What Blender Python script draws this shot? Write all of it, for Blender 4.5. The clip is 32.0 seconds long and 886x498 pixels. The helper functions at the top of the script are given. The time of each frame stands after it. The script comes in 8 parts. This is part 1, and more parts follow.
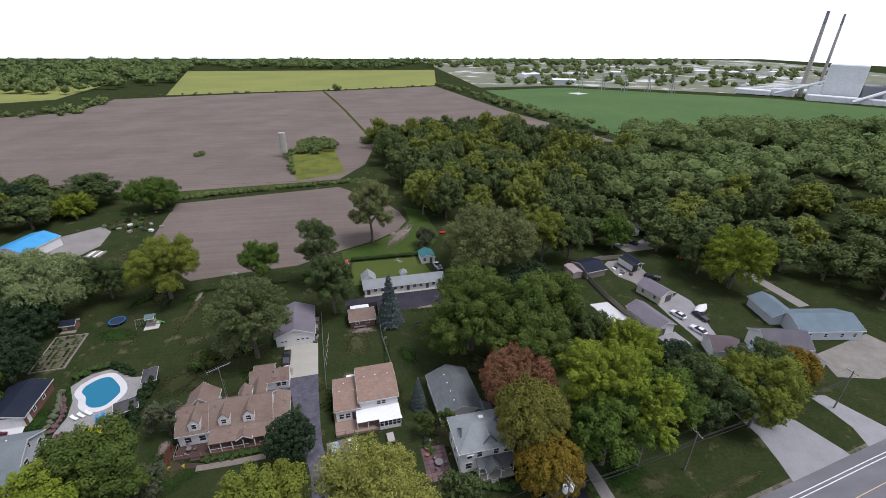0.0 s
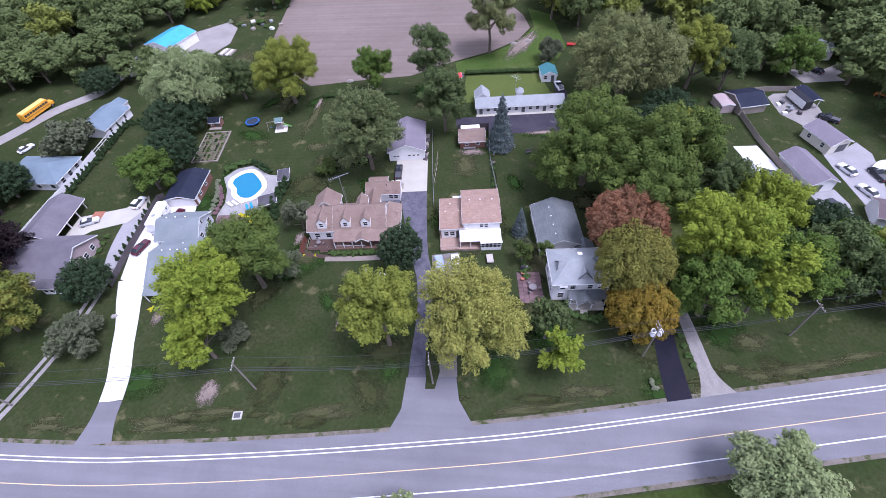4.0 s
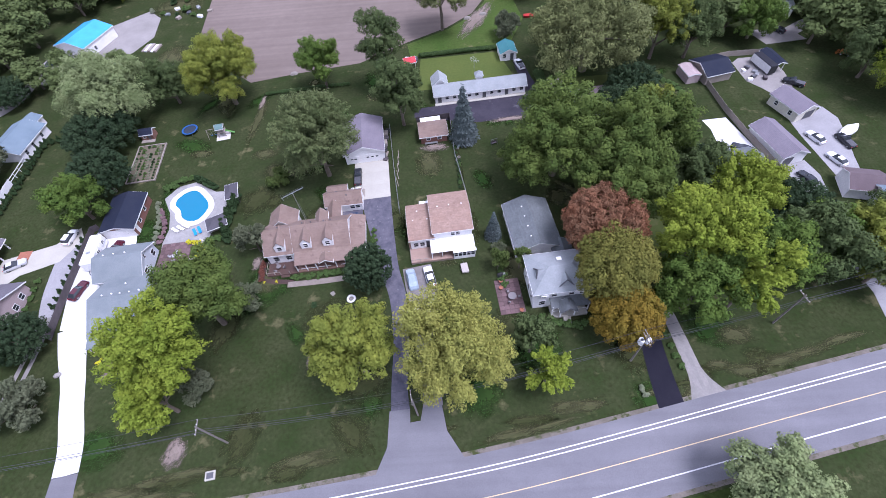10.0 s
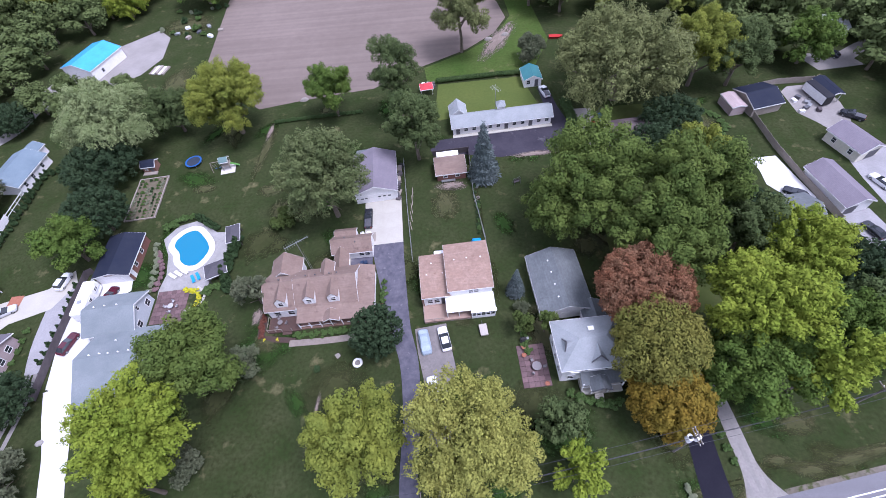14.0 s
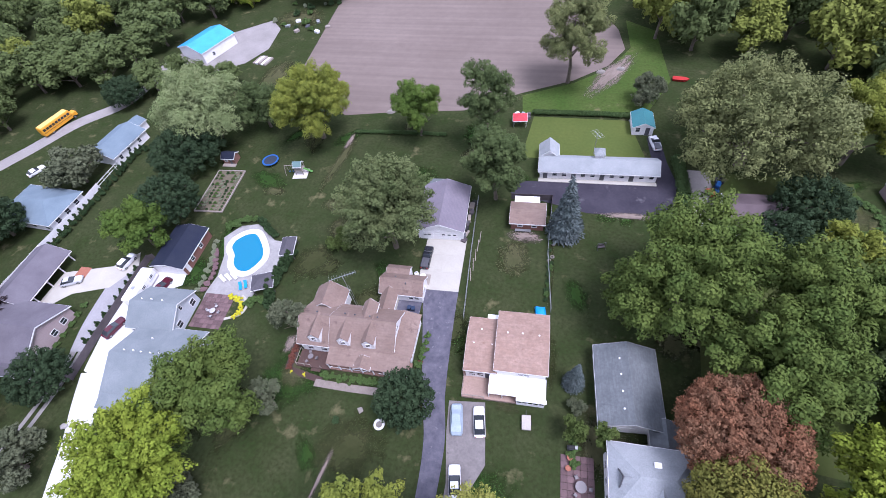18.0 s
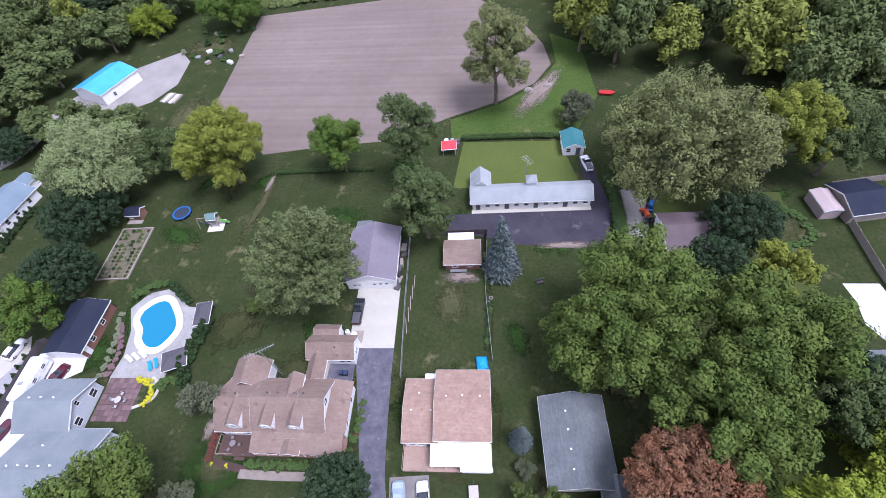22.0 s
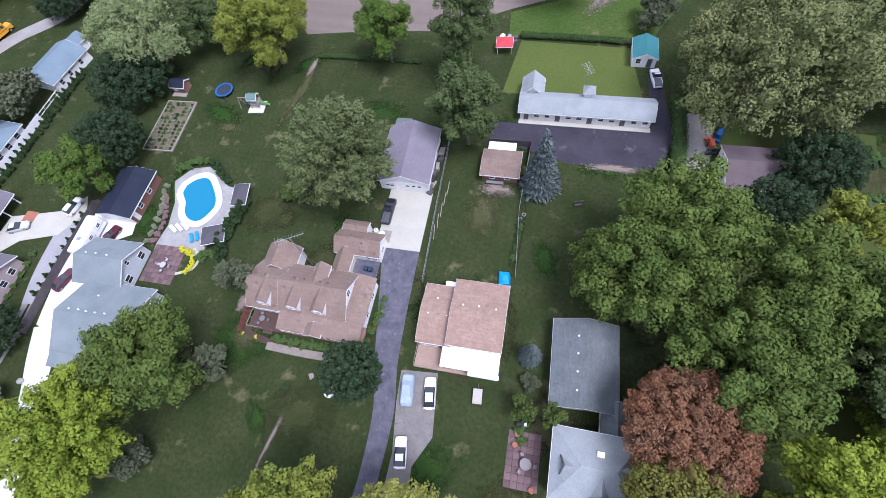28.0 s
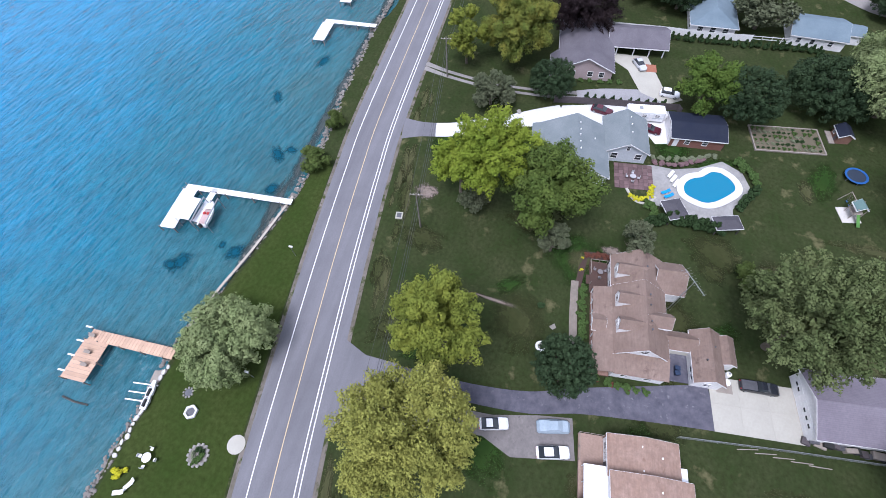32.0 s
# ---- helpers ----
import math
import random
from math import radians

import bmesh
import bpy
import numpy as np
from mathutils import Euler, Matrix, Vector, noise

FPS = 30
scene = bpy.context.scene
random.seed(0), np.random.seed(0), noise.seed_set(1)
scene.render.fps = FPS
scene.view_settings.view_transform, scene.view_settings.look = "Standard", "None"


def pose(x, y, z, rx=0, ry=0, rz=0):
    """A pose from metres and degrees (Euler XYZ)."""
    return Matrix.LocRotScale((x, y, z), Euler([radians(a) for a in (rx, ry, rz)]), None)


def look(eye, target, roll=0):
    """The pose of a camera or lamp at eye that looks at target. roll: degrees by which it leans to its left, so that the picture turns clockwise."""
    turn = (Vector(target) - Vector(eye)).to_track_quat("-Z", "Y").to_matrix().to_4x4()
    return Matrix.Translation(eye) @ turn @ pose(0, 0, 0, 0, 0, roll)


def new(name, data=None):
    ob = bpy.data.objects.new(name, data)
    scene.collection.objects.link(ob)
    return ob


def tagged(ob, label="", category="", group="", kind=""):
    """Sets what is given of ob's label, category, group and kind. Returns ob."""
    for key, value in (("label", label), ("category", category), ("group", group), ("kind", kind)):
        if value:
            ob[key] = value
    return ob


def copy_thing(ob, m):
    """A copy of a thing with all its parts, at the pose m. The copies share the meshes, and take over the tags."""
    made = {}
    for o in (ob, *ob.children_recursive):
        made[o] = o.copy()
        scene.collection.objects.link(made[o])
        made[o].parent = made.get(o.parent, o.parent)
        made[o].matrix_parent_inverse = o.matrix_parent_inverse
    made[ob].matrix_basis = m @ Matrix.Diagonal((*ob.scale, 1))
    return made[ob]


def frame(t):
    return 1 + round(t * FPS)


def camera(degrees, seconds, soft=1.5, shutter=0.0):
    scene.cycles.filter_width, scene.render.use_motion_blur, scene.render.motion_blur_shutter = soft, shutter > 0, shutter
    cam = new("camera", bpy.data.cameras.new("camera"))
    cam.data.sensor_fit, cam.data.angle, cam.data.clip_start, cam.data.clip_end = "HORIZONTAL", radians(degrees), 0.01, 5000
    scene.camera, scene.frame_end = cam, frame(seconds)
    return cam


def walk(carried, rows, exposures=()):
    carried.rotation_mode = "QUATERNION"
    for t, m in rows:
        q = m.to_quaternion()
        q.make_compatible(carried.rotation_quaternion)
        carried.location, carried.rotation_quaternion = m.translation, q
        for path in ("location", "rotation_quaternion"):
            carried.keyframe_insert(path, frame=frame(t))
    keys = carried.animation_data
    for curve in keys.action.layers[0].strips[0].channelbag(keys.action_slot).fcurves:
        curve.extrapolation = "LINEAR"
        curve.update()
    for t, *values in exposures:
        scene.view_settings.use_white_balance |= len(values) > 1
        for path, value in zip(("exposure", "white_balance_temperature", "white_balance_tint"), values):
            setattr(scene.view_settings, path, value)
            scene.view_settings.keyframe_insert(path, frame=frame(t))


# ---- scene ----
# ---- camera ----
cam = camera(89.59, 32.0, soft=0.8)
PATH = [  # seconds, x, y, z, yaw, pitch, roll
    (0, 14.33, -84.59, 74.08, -10.16, -26.63, 0.74),
    (0.5, 12.59, -84.49, 74.29, -6.59, -26.66, 0.68),
    (1, 12.62, -82.60, 73.58, 0.21, -27.35, -0.10),
    (1.5, 13.93, -82.05, 71.05, 3.34, -31.92, -1.27),
    (2, 13.80, -80.71, 74.47, 4.94, -40.08, -2.54),
    (2.5, 14.13, -80.97, 74.43, 5.86, -44.44, -3.07),
    (3, 14.43, -81.07, 74.65, 6.54, -47.21, -3.56),
    (3.5, 14.37, -81.21, 74.78, 7.50, -48.93, -4.44),
    (5.5, 14.69, -81.09, 75.02, 9.04, -50.35, -5.63),
    (6, 14.82, -80.82, 74.91, 9.93, -51.08, -5.33),
    (6.5, 15.13, -79.74, 74.99, 11.18, -52.66, -5.86),
    (7, 15.37, -78.85, 75.04, 11.63, -52.70, -5.72),
    (7.5, 15.09, -77.85, 75.39, 10.36, -52.53, -5.35),
    (8, 14.88, -76.69, 75.52, 9.35, -52.62, -5.80),
    (8.5, 14.66, -75.39, 75.56, 9.65, -52.91, -5.23),
    (9, 14.13, -73.93, 75.62, 11.21, -53.16, -5.35),
    (9.5, 14.02, -72.23, 75.61, 8.83, -53.77, -6.15),
    (10, 14.09, -70.19, 75.89, 2.83, -54.33, -6.35),
    (10.5, 13.85, -69.19, 75.17, 1.70, -53.79, -7.37),
    (11, 13.86, -67.56, 75.21, 2.09, -53.89, -6.95),
    (11.5, 13.64, -65.97, 75.00, 1.95, -53.94, -6.45),
    (12, 13.44, -64.16, 75.32, 2.35, -53.91, -7.46),
    (12.5, 13.70, -62.49, 75.17, 2.04, -53.97, -7.55),
    (13, 14.05, -60.60, 75.08, 1.30, -54.16, -7.18),
    (13.5, 13.91, -58.88, 75.22, 3.04, -54.02, -7.73),
    (14, 14.16, -56.56, 74.94, 6.09, -53.93, -8.18),
    (14.5, 14.63, -54.75, 74.67, 7.30, -53.84, -8.13),
    (15, 14.58, -52.83, 74.75, 9.70, -53.83, -7.87),
    (15.5, 14.20, -51.60, 74.25, 17.61, -52.94, -7.73),
    (17.5, 14.22, -44.41, 72.89, 24.60, -51.75, -8.51),
    (18, 14.88, -42.36, 72.65, 21.30, -52.40, -9.32),
    (18.5, 16.11, -40.60, 72.60, 10.31, -52.89, -9.04),
    (19, 16.84, -39.11, 73.11, 3.68, -53.27, -9.30),
    (19.5, 17.62, -37.76, 72.93, 3.35, -53.39, -9.54),
    (20, 18.24, -36.07, 73.14, 3.97, -53.52, -9.56),
    (20.5, 18.70, -34.67, 73.07, 4.70, -53.51, -9.90),
    (21, 19.09, -33.45, 73.06, 4.90, -53.40, -9.76),
    (21.5, 19.26, -32.32, 72.87, 7.38, -53.58, -8.82),
    (22, 18.92, -31.09, 72.39, 13.44, -52.81, -8.67),
    (22.5, 18.99, -30.38, 72.40, 16.58, -52.32, -9.39),
    (23, 19.11, -30.58, 71.50, 17.52, -55.01, -9.44),
    (23.5, 19.44, -30.15, 71.31, 19.10, -58.58, -11.46),
    (24, 19.80, -29.76, 71.09, 19.88, -60.60, -12.52),
    (24.5, 19.60, -29.40, 71.41, 20.98, -62.13, -13.34),
    (25, 19.64, -29.49, 70.99, 22.33, -62.54, -14.15),
    (25.5, 19.84, -29.14, 71.05, 23.04, -63.21, -14.68),
    (27.5, 20.60, -28.99, 71.28, 24.73, -63.98, -15.39),
    (28, 20.20, -29.42, 70.88, 27.68, -63.64, -13.77),
    (28.5, 19.41, -30.11, 71.02, 40.61, -62.35, -12.74),
    (29, 17.88, -29.91, 72.28, 59.10, -62.81, -11.05),
    (29.5, 17.11, -30.03, 73.37, 73.04, -62.40, -9.21),
    (30, 17.28, -32.04, 73.21, 81.74, -61.68, -6.77),
    (30.5, 18.55, -32.39, 72.44, 94.08, -60.59, -6.58),
    (31, 18.71, -33.05, 72.01, 103.71, -59.61, -4.50),
    (31.5, 19.38, -33.12, 71.67, 107.03, -60.10, -4.35),
    (32, 19.47, -33.76, 71.65, 107.14, -58.98, -3.79),
]


def cam_pose(x, y, z, yaw, pitch, roll):
    turn = pose(0, 0, 0, 0, 0, yaw) @ pose(0, 0, 0, 90 + pitch) @ pose(0, 0, 0, 0, 0, roll)
    return Matrix.Translation((x, y, z)) @ turn


walk(cam, [(t, cam_pose(*row)) for t, *row in PATH],
     exposures=[(0.0, 0.05, 5850, 16), (1.0, -0.22, 5800, 17), (1.6, -0.40, 5550, 22), (2.0, 0.26, 5150, 27), (2.5, 0.62, 5150, 30), (3.0, 0.90, 5250, 31), (9.0, 0.88, 5300, 29), (14.0, 0.91, 5300, 29), (20.0, 1.00, 5350, 28), (28.0, 0.91, 5350, 22), (30.5, 0.85, 5450, 20), (32.0, 0.68, 5450, 19)])

# ---- light ----
SUN_EL, SUN_AZ = 66.0, 112.0
world = bpy.data.worlds.new("sky")
scene.world = world
world.use_nodes = True
wn = world.node_tree
sky = wn.nodes.new("ShaderNodeTexSky")
sky.sky_type = "NISHITA"
sky.sun_disc = False
sky.sun_elevation, sky.sun_rotation = radians(SUN_EL), radians(SUN_AZ)
sky.air_density, sky.dust_density, sky.ozone_density = 1.0, 1.5, 1.0
# a bright cloud layer in front of the clear sky, palest towards the horizon
cloud = wn.nodes.new("ShaderNodeMix")
cloud.data_type = "RGBA"
cloud.inputs[0].default_value = 0.82
cloud.inputs[7].default_value = (11.6, 11.8, 12.2, 1)
wn.links.new(sky.outputs[0], cloud.inputs[6])
lowsky = wn.nodes.new("ShaderNodeSeparateXYZ")
wn.links.new(wn.nodes.new("ShaderNodeTexCoord").outputs["Generated"], lowsky.inputs[0])
rise = wn.nodes.new("ShaderNodeMapRange")
rise.inputs[1].default_value, rise.inputs[2].default_value = 0.0, 0.45
rise.inputs[3].default_value, rise.inputs[4].default_value = 1.5, 0.92
wn.links.new(lowsky.outputs[2], rise.inputs[0])
pale = wn.nodes.new("ShaderNodeVectorMath")
pale.operation = "SCALE"
wn.links.new(cloud.outputs[2], pale.inputs[0])
wn.links.new(rise.outputs[0], pale.inputs["Scale"])
wn.links.new(pale.outputs[0], wn.nodes["Background"].inputs[0])
wn.nodes["Background"].inputs[1].default_value = 0.074
sun = new("sun", bpy.data.lights.new("sun", "SUN"))
sun.data.energy, sun.data.angle, sun.data.color = 2.7, radians(24), (1.0, 0.95, 0.88)
az = radians(SUN_AZ)
sun.matrix_world = look((math.sin(az) * math.cos(radians(SUN_EL)) * 300, math.cos(az) * math.cos(radians(SUN_EL)) * 300,
                         math.sin(radians(SUN_EL)) * 300), (0, 0, 0))

# ---- materials ----
MATS = {}


def mat(name, base, alt=None, rough=0.8, big=0.15, fine=4.0, bump=0.15, metal=0.0, island=0.0, rand=0.0,
        third=None, lines=None, spec=0.3, translucent=0.0, mixfine=0.35):
    """A node material: two colours mixed by coarse and fine noise, with fine relief. lines: (axis turn, per metre, strength)."""
    if name in MATS:
        return MATS[name]
    m = bpy.data.materials.new(name)
    m.use_nodes = True
    t, n = m.node_tree, m.node_tree.nodes
    bs = n["Principled BSDF"]
    bs.inputs["Roughness"].default_value = rough
    bs.inputs["Metallic"].default_value = metal
    bs.inputs["Specular IOR Level"].default_value = spec
    co = n.new("ShaderNodeTexCoord")
    alt = alt or tuple(c * 0.72 for c in base)

    def noise_at(scale, detail):
        k = n.new("ShaderNodeTexNoise")
        k.inputs["Scale"].default_value, k.inputs["Detail"].default_value = scale, detail
        k.inputs["Roughness"].default_value = 0.62
        t.links.new(co.outputs["Object"], k.inputs["Vector"])
        return k

    def mixed(fac, a, b):
        k = n.new("ShaderNodeMix")
        k.data_type = "RGBA"
        for slot, v in ((0, fac), (6, a), (7, b)):
            if hasattr(v, "is_linked"):
                t.links.new(v, k.inputs[slot])
            else:
                k.inputs[slot].default_value = v if slot == 0 else (*v, 1)
        return k.outputs[2]

    def ramp(src, lo, hi):
        k = n.new("ShaderNodeMapRange")
        k.inputs[1].default_value, k.inputs[2].default_value = lo, hi
        t.links.new(src, k.inputs[0])
        return k.outputs[0]

    coarse, small = noise_at(big, 5), noise_at(fine, 6)
    colour = mixed(ramp(coarse.outputs[0], 0.33, 0.67), base, alt)
    colour = mixed(ramp(small.outputs[0], 0.3, 0.75), colour, mixed(mixfine, colour, tuple(c * 0.45 for c in alt)))
    if third:
        spots = noise_at(third[1], 6)
        colour = mixed(ramp(spots.outputs[0], third[2], third[2] + 0.1), colour, third[0])
    if lines and lines[0] == "STREAK":
        mp, w = n.new("ShaderNodeMapping"), n.new("ShaderNodeTexNoise")
        mp.inputs["Scale"].default_value = lines[1]
        mp.inputs["Rotation"].default_value = (0, 0, lines[3])
        w.inputs["Scale"].default_value, w.inputs["Detail"].default_value = 1.0, 7
        t.links.new(co.outputs["Object"], mp.inputs[0])
        t.links.new(mp.outputs[0], w.inputs["Vector"])
        colour = mixed(ramp(w.outputs[0], 0.3, 0.7), mixed(lines[2], colour, tuple(c * 0.4 for c in alt)), colour)
    elif lines:
        w = n.new("ShaderNodeTexWave")
        w.wave_type, w.bands_direction = "BANDS", lines[0]
        w.inputs["Scale"].default_value = lines[1]
        w.inputs["Distortion"].default_value = lines[3] if len(lines) > 3 else 0.0
        w.inputs["Detail Scale"].default_value = 0.4
        t.links.new(co.outputs["Object"], w.inputs["Vector"])
        colour = mixed(ramp(w.outputs[1], 0.0, 1.0), mixed(lines[2], colour, tuple(c * 0.35 for c in alt)), colour)
    if island or rand:
        src = n.new("ShaderNodeNewGeometry").outputs["Random Per Island"] if island else n.new("ShaderNodeObjectInfo").outputs["Random"]
        hsv = n.new("ShaderNodeHueSaturation")
        k = n.new("ShaderNodeMapRange")
        amount = island or rand
        k.inputs[3].default_value, k.inputs[4].default_value = 1 - amount, 1 + amount
        t.links.new(src, k.inputs[0])
        t.links.new(k.outputs[0], hsv.inputs["Value"])
        t.links.new(colour, hsv.inputs["Color"])
        colour = hsv.outputs[0]
    t.links.new(colour, bs.inputs["Base Color"])
    if bump:
        b = n.new("ShaderNodeBump")
        b.inputs["Strength"].default_value, b.inputs["Distance"].default_value = bump, 0.05
        t.links.new(small.outputs[0], b.inputs["Height"])
        t.links.new(b.outputs[0], bs.inputs["Normal"])
    if translucent:
        tr, mx = n.new("ShaderNodeBsdfTranslucent"), n.new("ShaderNodeMixShader")
        t.links.new(colour, tr.inputs[0])
        mx.inputs[0].default_value = translucent
        t.links.new(bs.outputs[0], mx.inputs[1])
        t.links.new(tr.outputs[0], mx.inputs[2])
        t.links.new(mx.outputs[0], n["Material Output"].inputs[0])
    MATS[name] = m
    return m


GRASS = mat("lawn grass", (0.026, 0.043, 0.013), (0.050, 0.059, 0.025), 0.95, 0.16, 1.5, 1.0, third=((0.095, 0.090, 0.044), 0.22, 0.60), spec=0.0, mixfine=1.0)
SHOREGRASS = mat("shore lawn", (0.032, 0.054, 0.012), (0.048, 0.064, 0.018), 0.95, 0.1, 1.4, 0.8, spec=0.0, mixfine=0.9)
ROUGHGRASS = mat("rough grass", (0.04, 0.062, 0.015), (0.07, 0.08, 0.028), 0.95, 0.08, 0.9, 0.6, third=((0.10, 0.088, 0.05), 0.1, 0.6), spec=0.0)
SOIL = mat("ploughed soil", (0.150, 0.120, 0.103), (0.195, 0.158, 0.136), 0.98, 0.025, 0.5, 0.7, lines=("STREAK", (0.012, 0.55, 1), 0.3, 0.06), spec=0.05, mixfine=0.22)
CROP = mat("yellow crop", (0.25, 0.26, 0.085), (0.20, 0.22, 0.075), 0.95, 0.01, 0.3, 0.4, spec=0.0)
GREENCROP = mat("green crop", (0.07, 0.125, 0.045), (0.09, 0.15, 0.05), 0.95, 0.012, 0.2, 0.4, spec=0.05)
DIRT = mat("bare dirt", (0.27, 0.245, 0.22), (0.19, 0.175, 0.15), 0.95, 0.3, 3.0, 0.4, spec=0.1)
ASPHALT = mat("worn asphalt", (0.188, 0.183, 0.196), (0.156, 0.152, 0.164), 0.85, 0.12, 6.0, 0.15, lines=("STREAK", (0.02, 0.5, 1), 0.3, 0.12), spec=0.15)
OLDASPHALT = mat("patched drive asphalt", (0.07, 0.068, 0.088), (0.13, 0.125, 0.148), 0.9, 0.55, 2.0, 0.25, third=((0.17, 0.165, 0.18), 0.9, 0.6), spec=0.05)
DARKASPHALT = mat("fresh asphalt", (0.014, 0.014, 0.021), (0.022, 0.021, 0.029), 0.95, 0.2, 4.0, 0.15, spec=0.02)
LOTASPHALT = mat("parking asphalt", (0.034, 0.031, 0.042), (0.054, 0.049, 0.062), 0.9, 0.2, 2.0, 0.2, third=((0.085, 0.08, 0.09), 0.35, 0.6), spec=0.08)
CONCRETE = mat("concrete", (0.41, 0.39, 0.335), (0.355, 0.338, 0.29), 0.85, 0.25, 3.0, 0.1, mixfine=0.15, spec=0.05)
WHITECONCRETE = mat("pale concrete", (0.60, 0.59, 0.585), (0.53, 0.52, 0.515), 0.8, 0.2, 3.0, 0.1, mixfine=0.12, spec=0.05)
GRAVEL = mat("gravel", (0.285, 0.265, 0.25), (0.22, 0.205, 0.19), 0.95, 0.15, 2.5, 0.5, spec=0.0)
LINEPAINT = mat("road paint", (0.75, 0.74, 0.74), (0.6, 0.59, 0.58), 0.7, 0.8, 6.0, 0.05)
YELLOWPAINT = mat("yellow road paint", (0.62, 0.47, 0.24), (0.5, 0.4, 0.25), 0.7, 0.8, 6.0, 0.05)
BROWNROOF = mat("brown shingles", (0.195, 0.134, 0.105), (0.275, 0.202, 0.165), 0.9, 0.3, 2.4, 0.4, third=((0.125, 0.085, 0.068), 0.45, 0.6), lines=("STREAK", (0.5, 4.0, 4.0), 0.35, 0.06), mixfine=0.7)
TANROOF = mat("tan shingles", (0.27, 0.175, 0.13), (0.34, 0.235, 0.185), 0.9, 0.7, 2.4, 0.4, third=((0.2, 0.125, 0.09), 1.1, 0.6), lines=("STREAK", (0.5, 4.0, 4.0), 0.35, 0.08), mixfine=0.65)
GREYROOF = mat("grey shingles", (0.112, 0.124, 0.128), (0.162, 0.176, 0.18), 0.9, 0.4, 2.4, 0.4, third=((0.085, 0.094, 0.098), 0.5, 0.6), lines=("STREAK", (4.0, 0.5, 4.0), 0.35, 0.1), mixfine=0.65)
PALEROOF = mat("pale grey shingles", (0.30, 0.318, 0.322), (0.245, 0.262, 0.266), 0.9, 0.4, 5.0, 0.3, third=((0.19, 0.205, 0.208), 0.4, 0.62), mixfine=0.45, spec=0.1)
SAGEROOF = mat("sage grey shingles", (0.155, 0.178, 0.185), (0.205, 0.228, 0.234), 0.9, 0.25, 6.0, 0.3, mixfine=0.5, spec=0.1)
MAUVEROOF = mat("mauve grey shingles", (0.115, 0.105, 0.12), (0.155, 0.143, 0.16), 0.9, 0.25, 6.0, 0.3, mixfine=0.5, spec=0.1)
BLUEROOF = mat("slate blue shingles", (0.125, 0.165, 0.195), (0.16, 0.205, 0.235), 0.9, 0.25, 5.0, 0.2, spec=0.1)
DARKROOF = mat("charcoal metal roof", (0.016, 0.020, 0.036), (0.024, 0.028, 0.042), 0.7, 0.25, 5.0, 0.1, spec=0.08)
MAROONROOF = mat("dark maroon shingles", (0.10, 0.075, 0.08), (0.13, 0.1, 0.105), 0.9, 0.25, 5.0, 0.2)
BLUEMETAL = mat("bright blue metal roof", (0.06, 0.33, 0.62), (0.05, 0.27, 0.54), 0.45, 0.3, 3.0, 0.05)
GREENMETAL = mat("teal metal roof", (0.03, 0.13, 0.14), (0.04, 0.16, 0.17), 0.5, 0.3, 3.0, 0.05)
LILACMETAL = mat("lilac metal roof", (0.20, 0.178, 0.205), (0.17, 0.15, 0.175), 0.6, 0.3, 3.0, 0.05, lines=("X", 1.2, 0.12), spec=0.1)
WHITEROOF = mat("white metal panel roof", (0.84, 0.84, 0.85), (0.79, 0.79, 0.80), 0.5, 0.3, 3.0, 0.02, lines=("X", 1.0, 0.05))
SIDING = mat("white siding", (0.82, 0.795, 0.785), (0.73, 0.725, 0.715), 0.6, 0.4, 3.0, 0.05, lines=("Z", 1.6, 0.08))
TRIM = mat("white trim", (0.78, 0.77, 0.76), (0.72, 0.71, 0.70), 0.5, 0.5, 5.0, 0.02)
GREYSIDING = mat("pale grey siding", (0.52, 0.55, 0.575), (0.47, 0.5, 0.525), 0.65, 0.4, 3.0, 0.05, lines=("Z", 1.6, 0.10))
CREAM = mat("cream siding", (0.66, 0.63, 0.53), (0.6, 0.57, 0.48), 0.65, 0.4, 3.0, 0.05, lines=("Z", 1.6, 0.10))
PINKBRICK = mat("pinkish brick", (0.42, 0.34, 0.33), (0.36, 0.285, 0.275), 0.9, 0.4, 5.0, 0.2, lines=("Z", 4.0, 0.15))
REDWOOD = mat("red-brown boards", (0.165, 0.075, 0.055), (0.215, 0.105, 0.08), 0.85, 0.4, 3.0, 0.1, lines=("X", 3.0, 0.3))
DECKWOOD = mat("brown deck boards", (0.27, 0.165, 0.125), (0.22, 0.135, 0.105), 0.85, 0.4, 3.0, 0.1, lines=("X", 3.2, 0.3))
PAVER = mat("reddish paver", (0.145, 0.092, 0.09), (0.105, 0.07, 0.072), 0.9, 0.6, 4.0, 0.2, rand=0.25)
DOCKWOOD = mat("tan dock planks", (0.52, 0.35, 0.24), (0.45, 0.30, 0.21), 0.8, 0.5, 4.0, 0.1, rand=0.12)
DOCKWHITE = mat("white dock planks", (0.75, 0.75, 0.755), (0.66, 0.665, 0.675), 0.7, 0.5, 4.0, 0.05, rand=0.06)
WOOD = mat("weathered wood", (0.25, 0.215, 0.18), (0.32, 0.28, 0.24), 0.9, 0.6, 5.0, 0.2, lines=("X", 4.0, 0.2))
DARKWOOD = mat("dark fence boards", (0.065, 0.055, 0.06), (0.1, 0.085, 0.085), 0.9, 0.6, 5.0, 0.2)
POLEWOOD = mat("grey pole wood", (0.22, 0.195, 0.17), (0.16, 0.14, 0.125), 0.9, 1.0, 8.0, 0.3)
BARK = mat("bark", (0.115, 0.09, 0.065), (0.16, 0.135, 0.105), 0.95, 1.0, 6.0, 0.6)
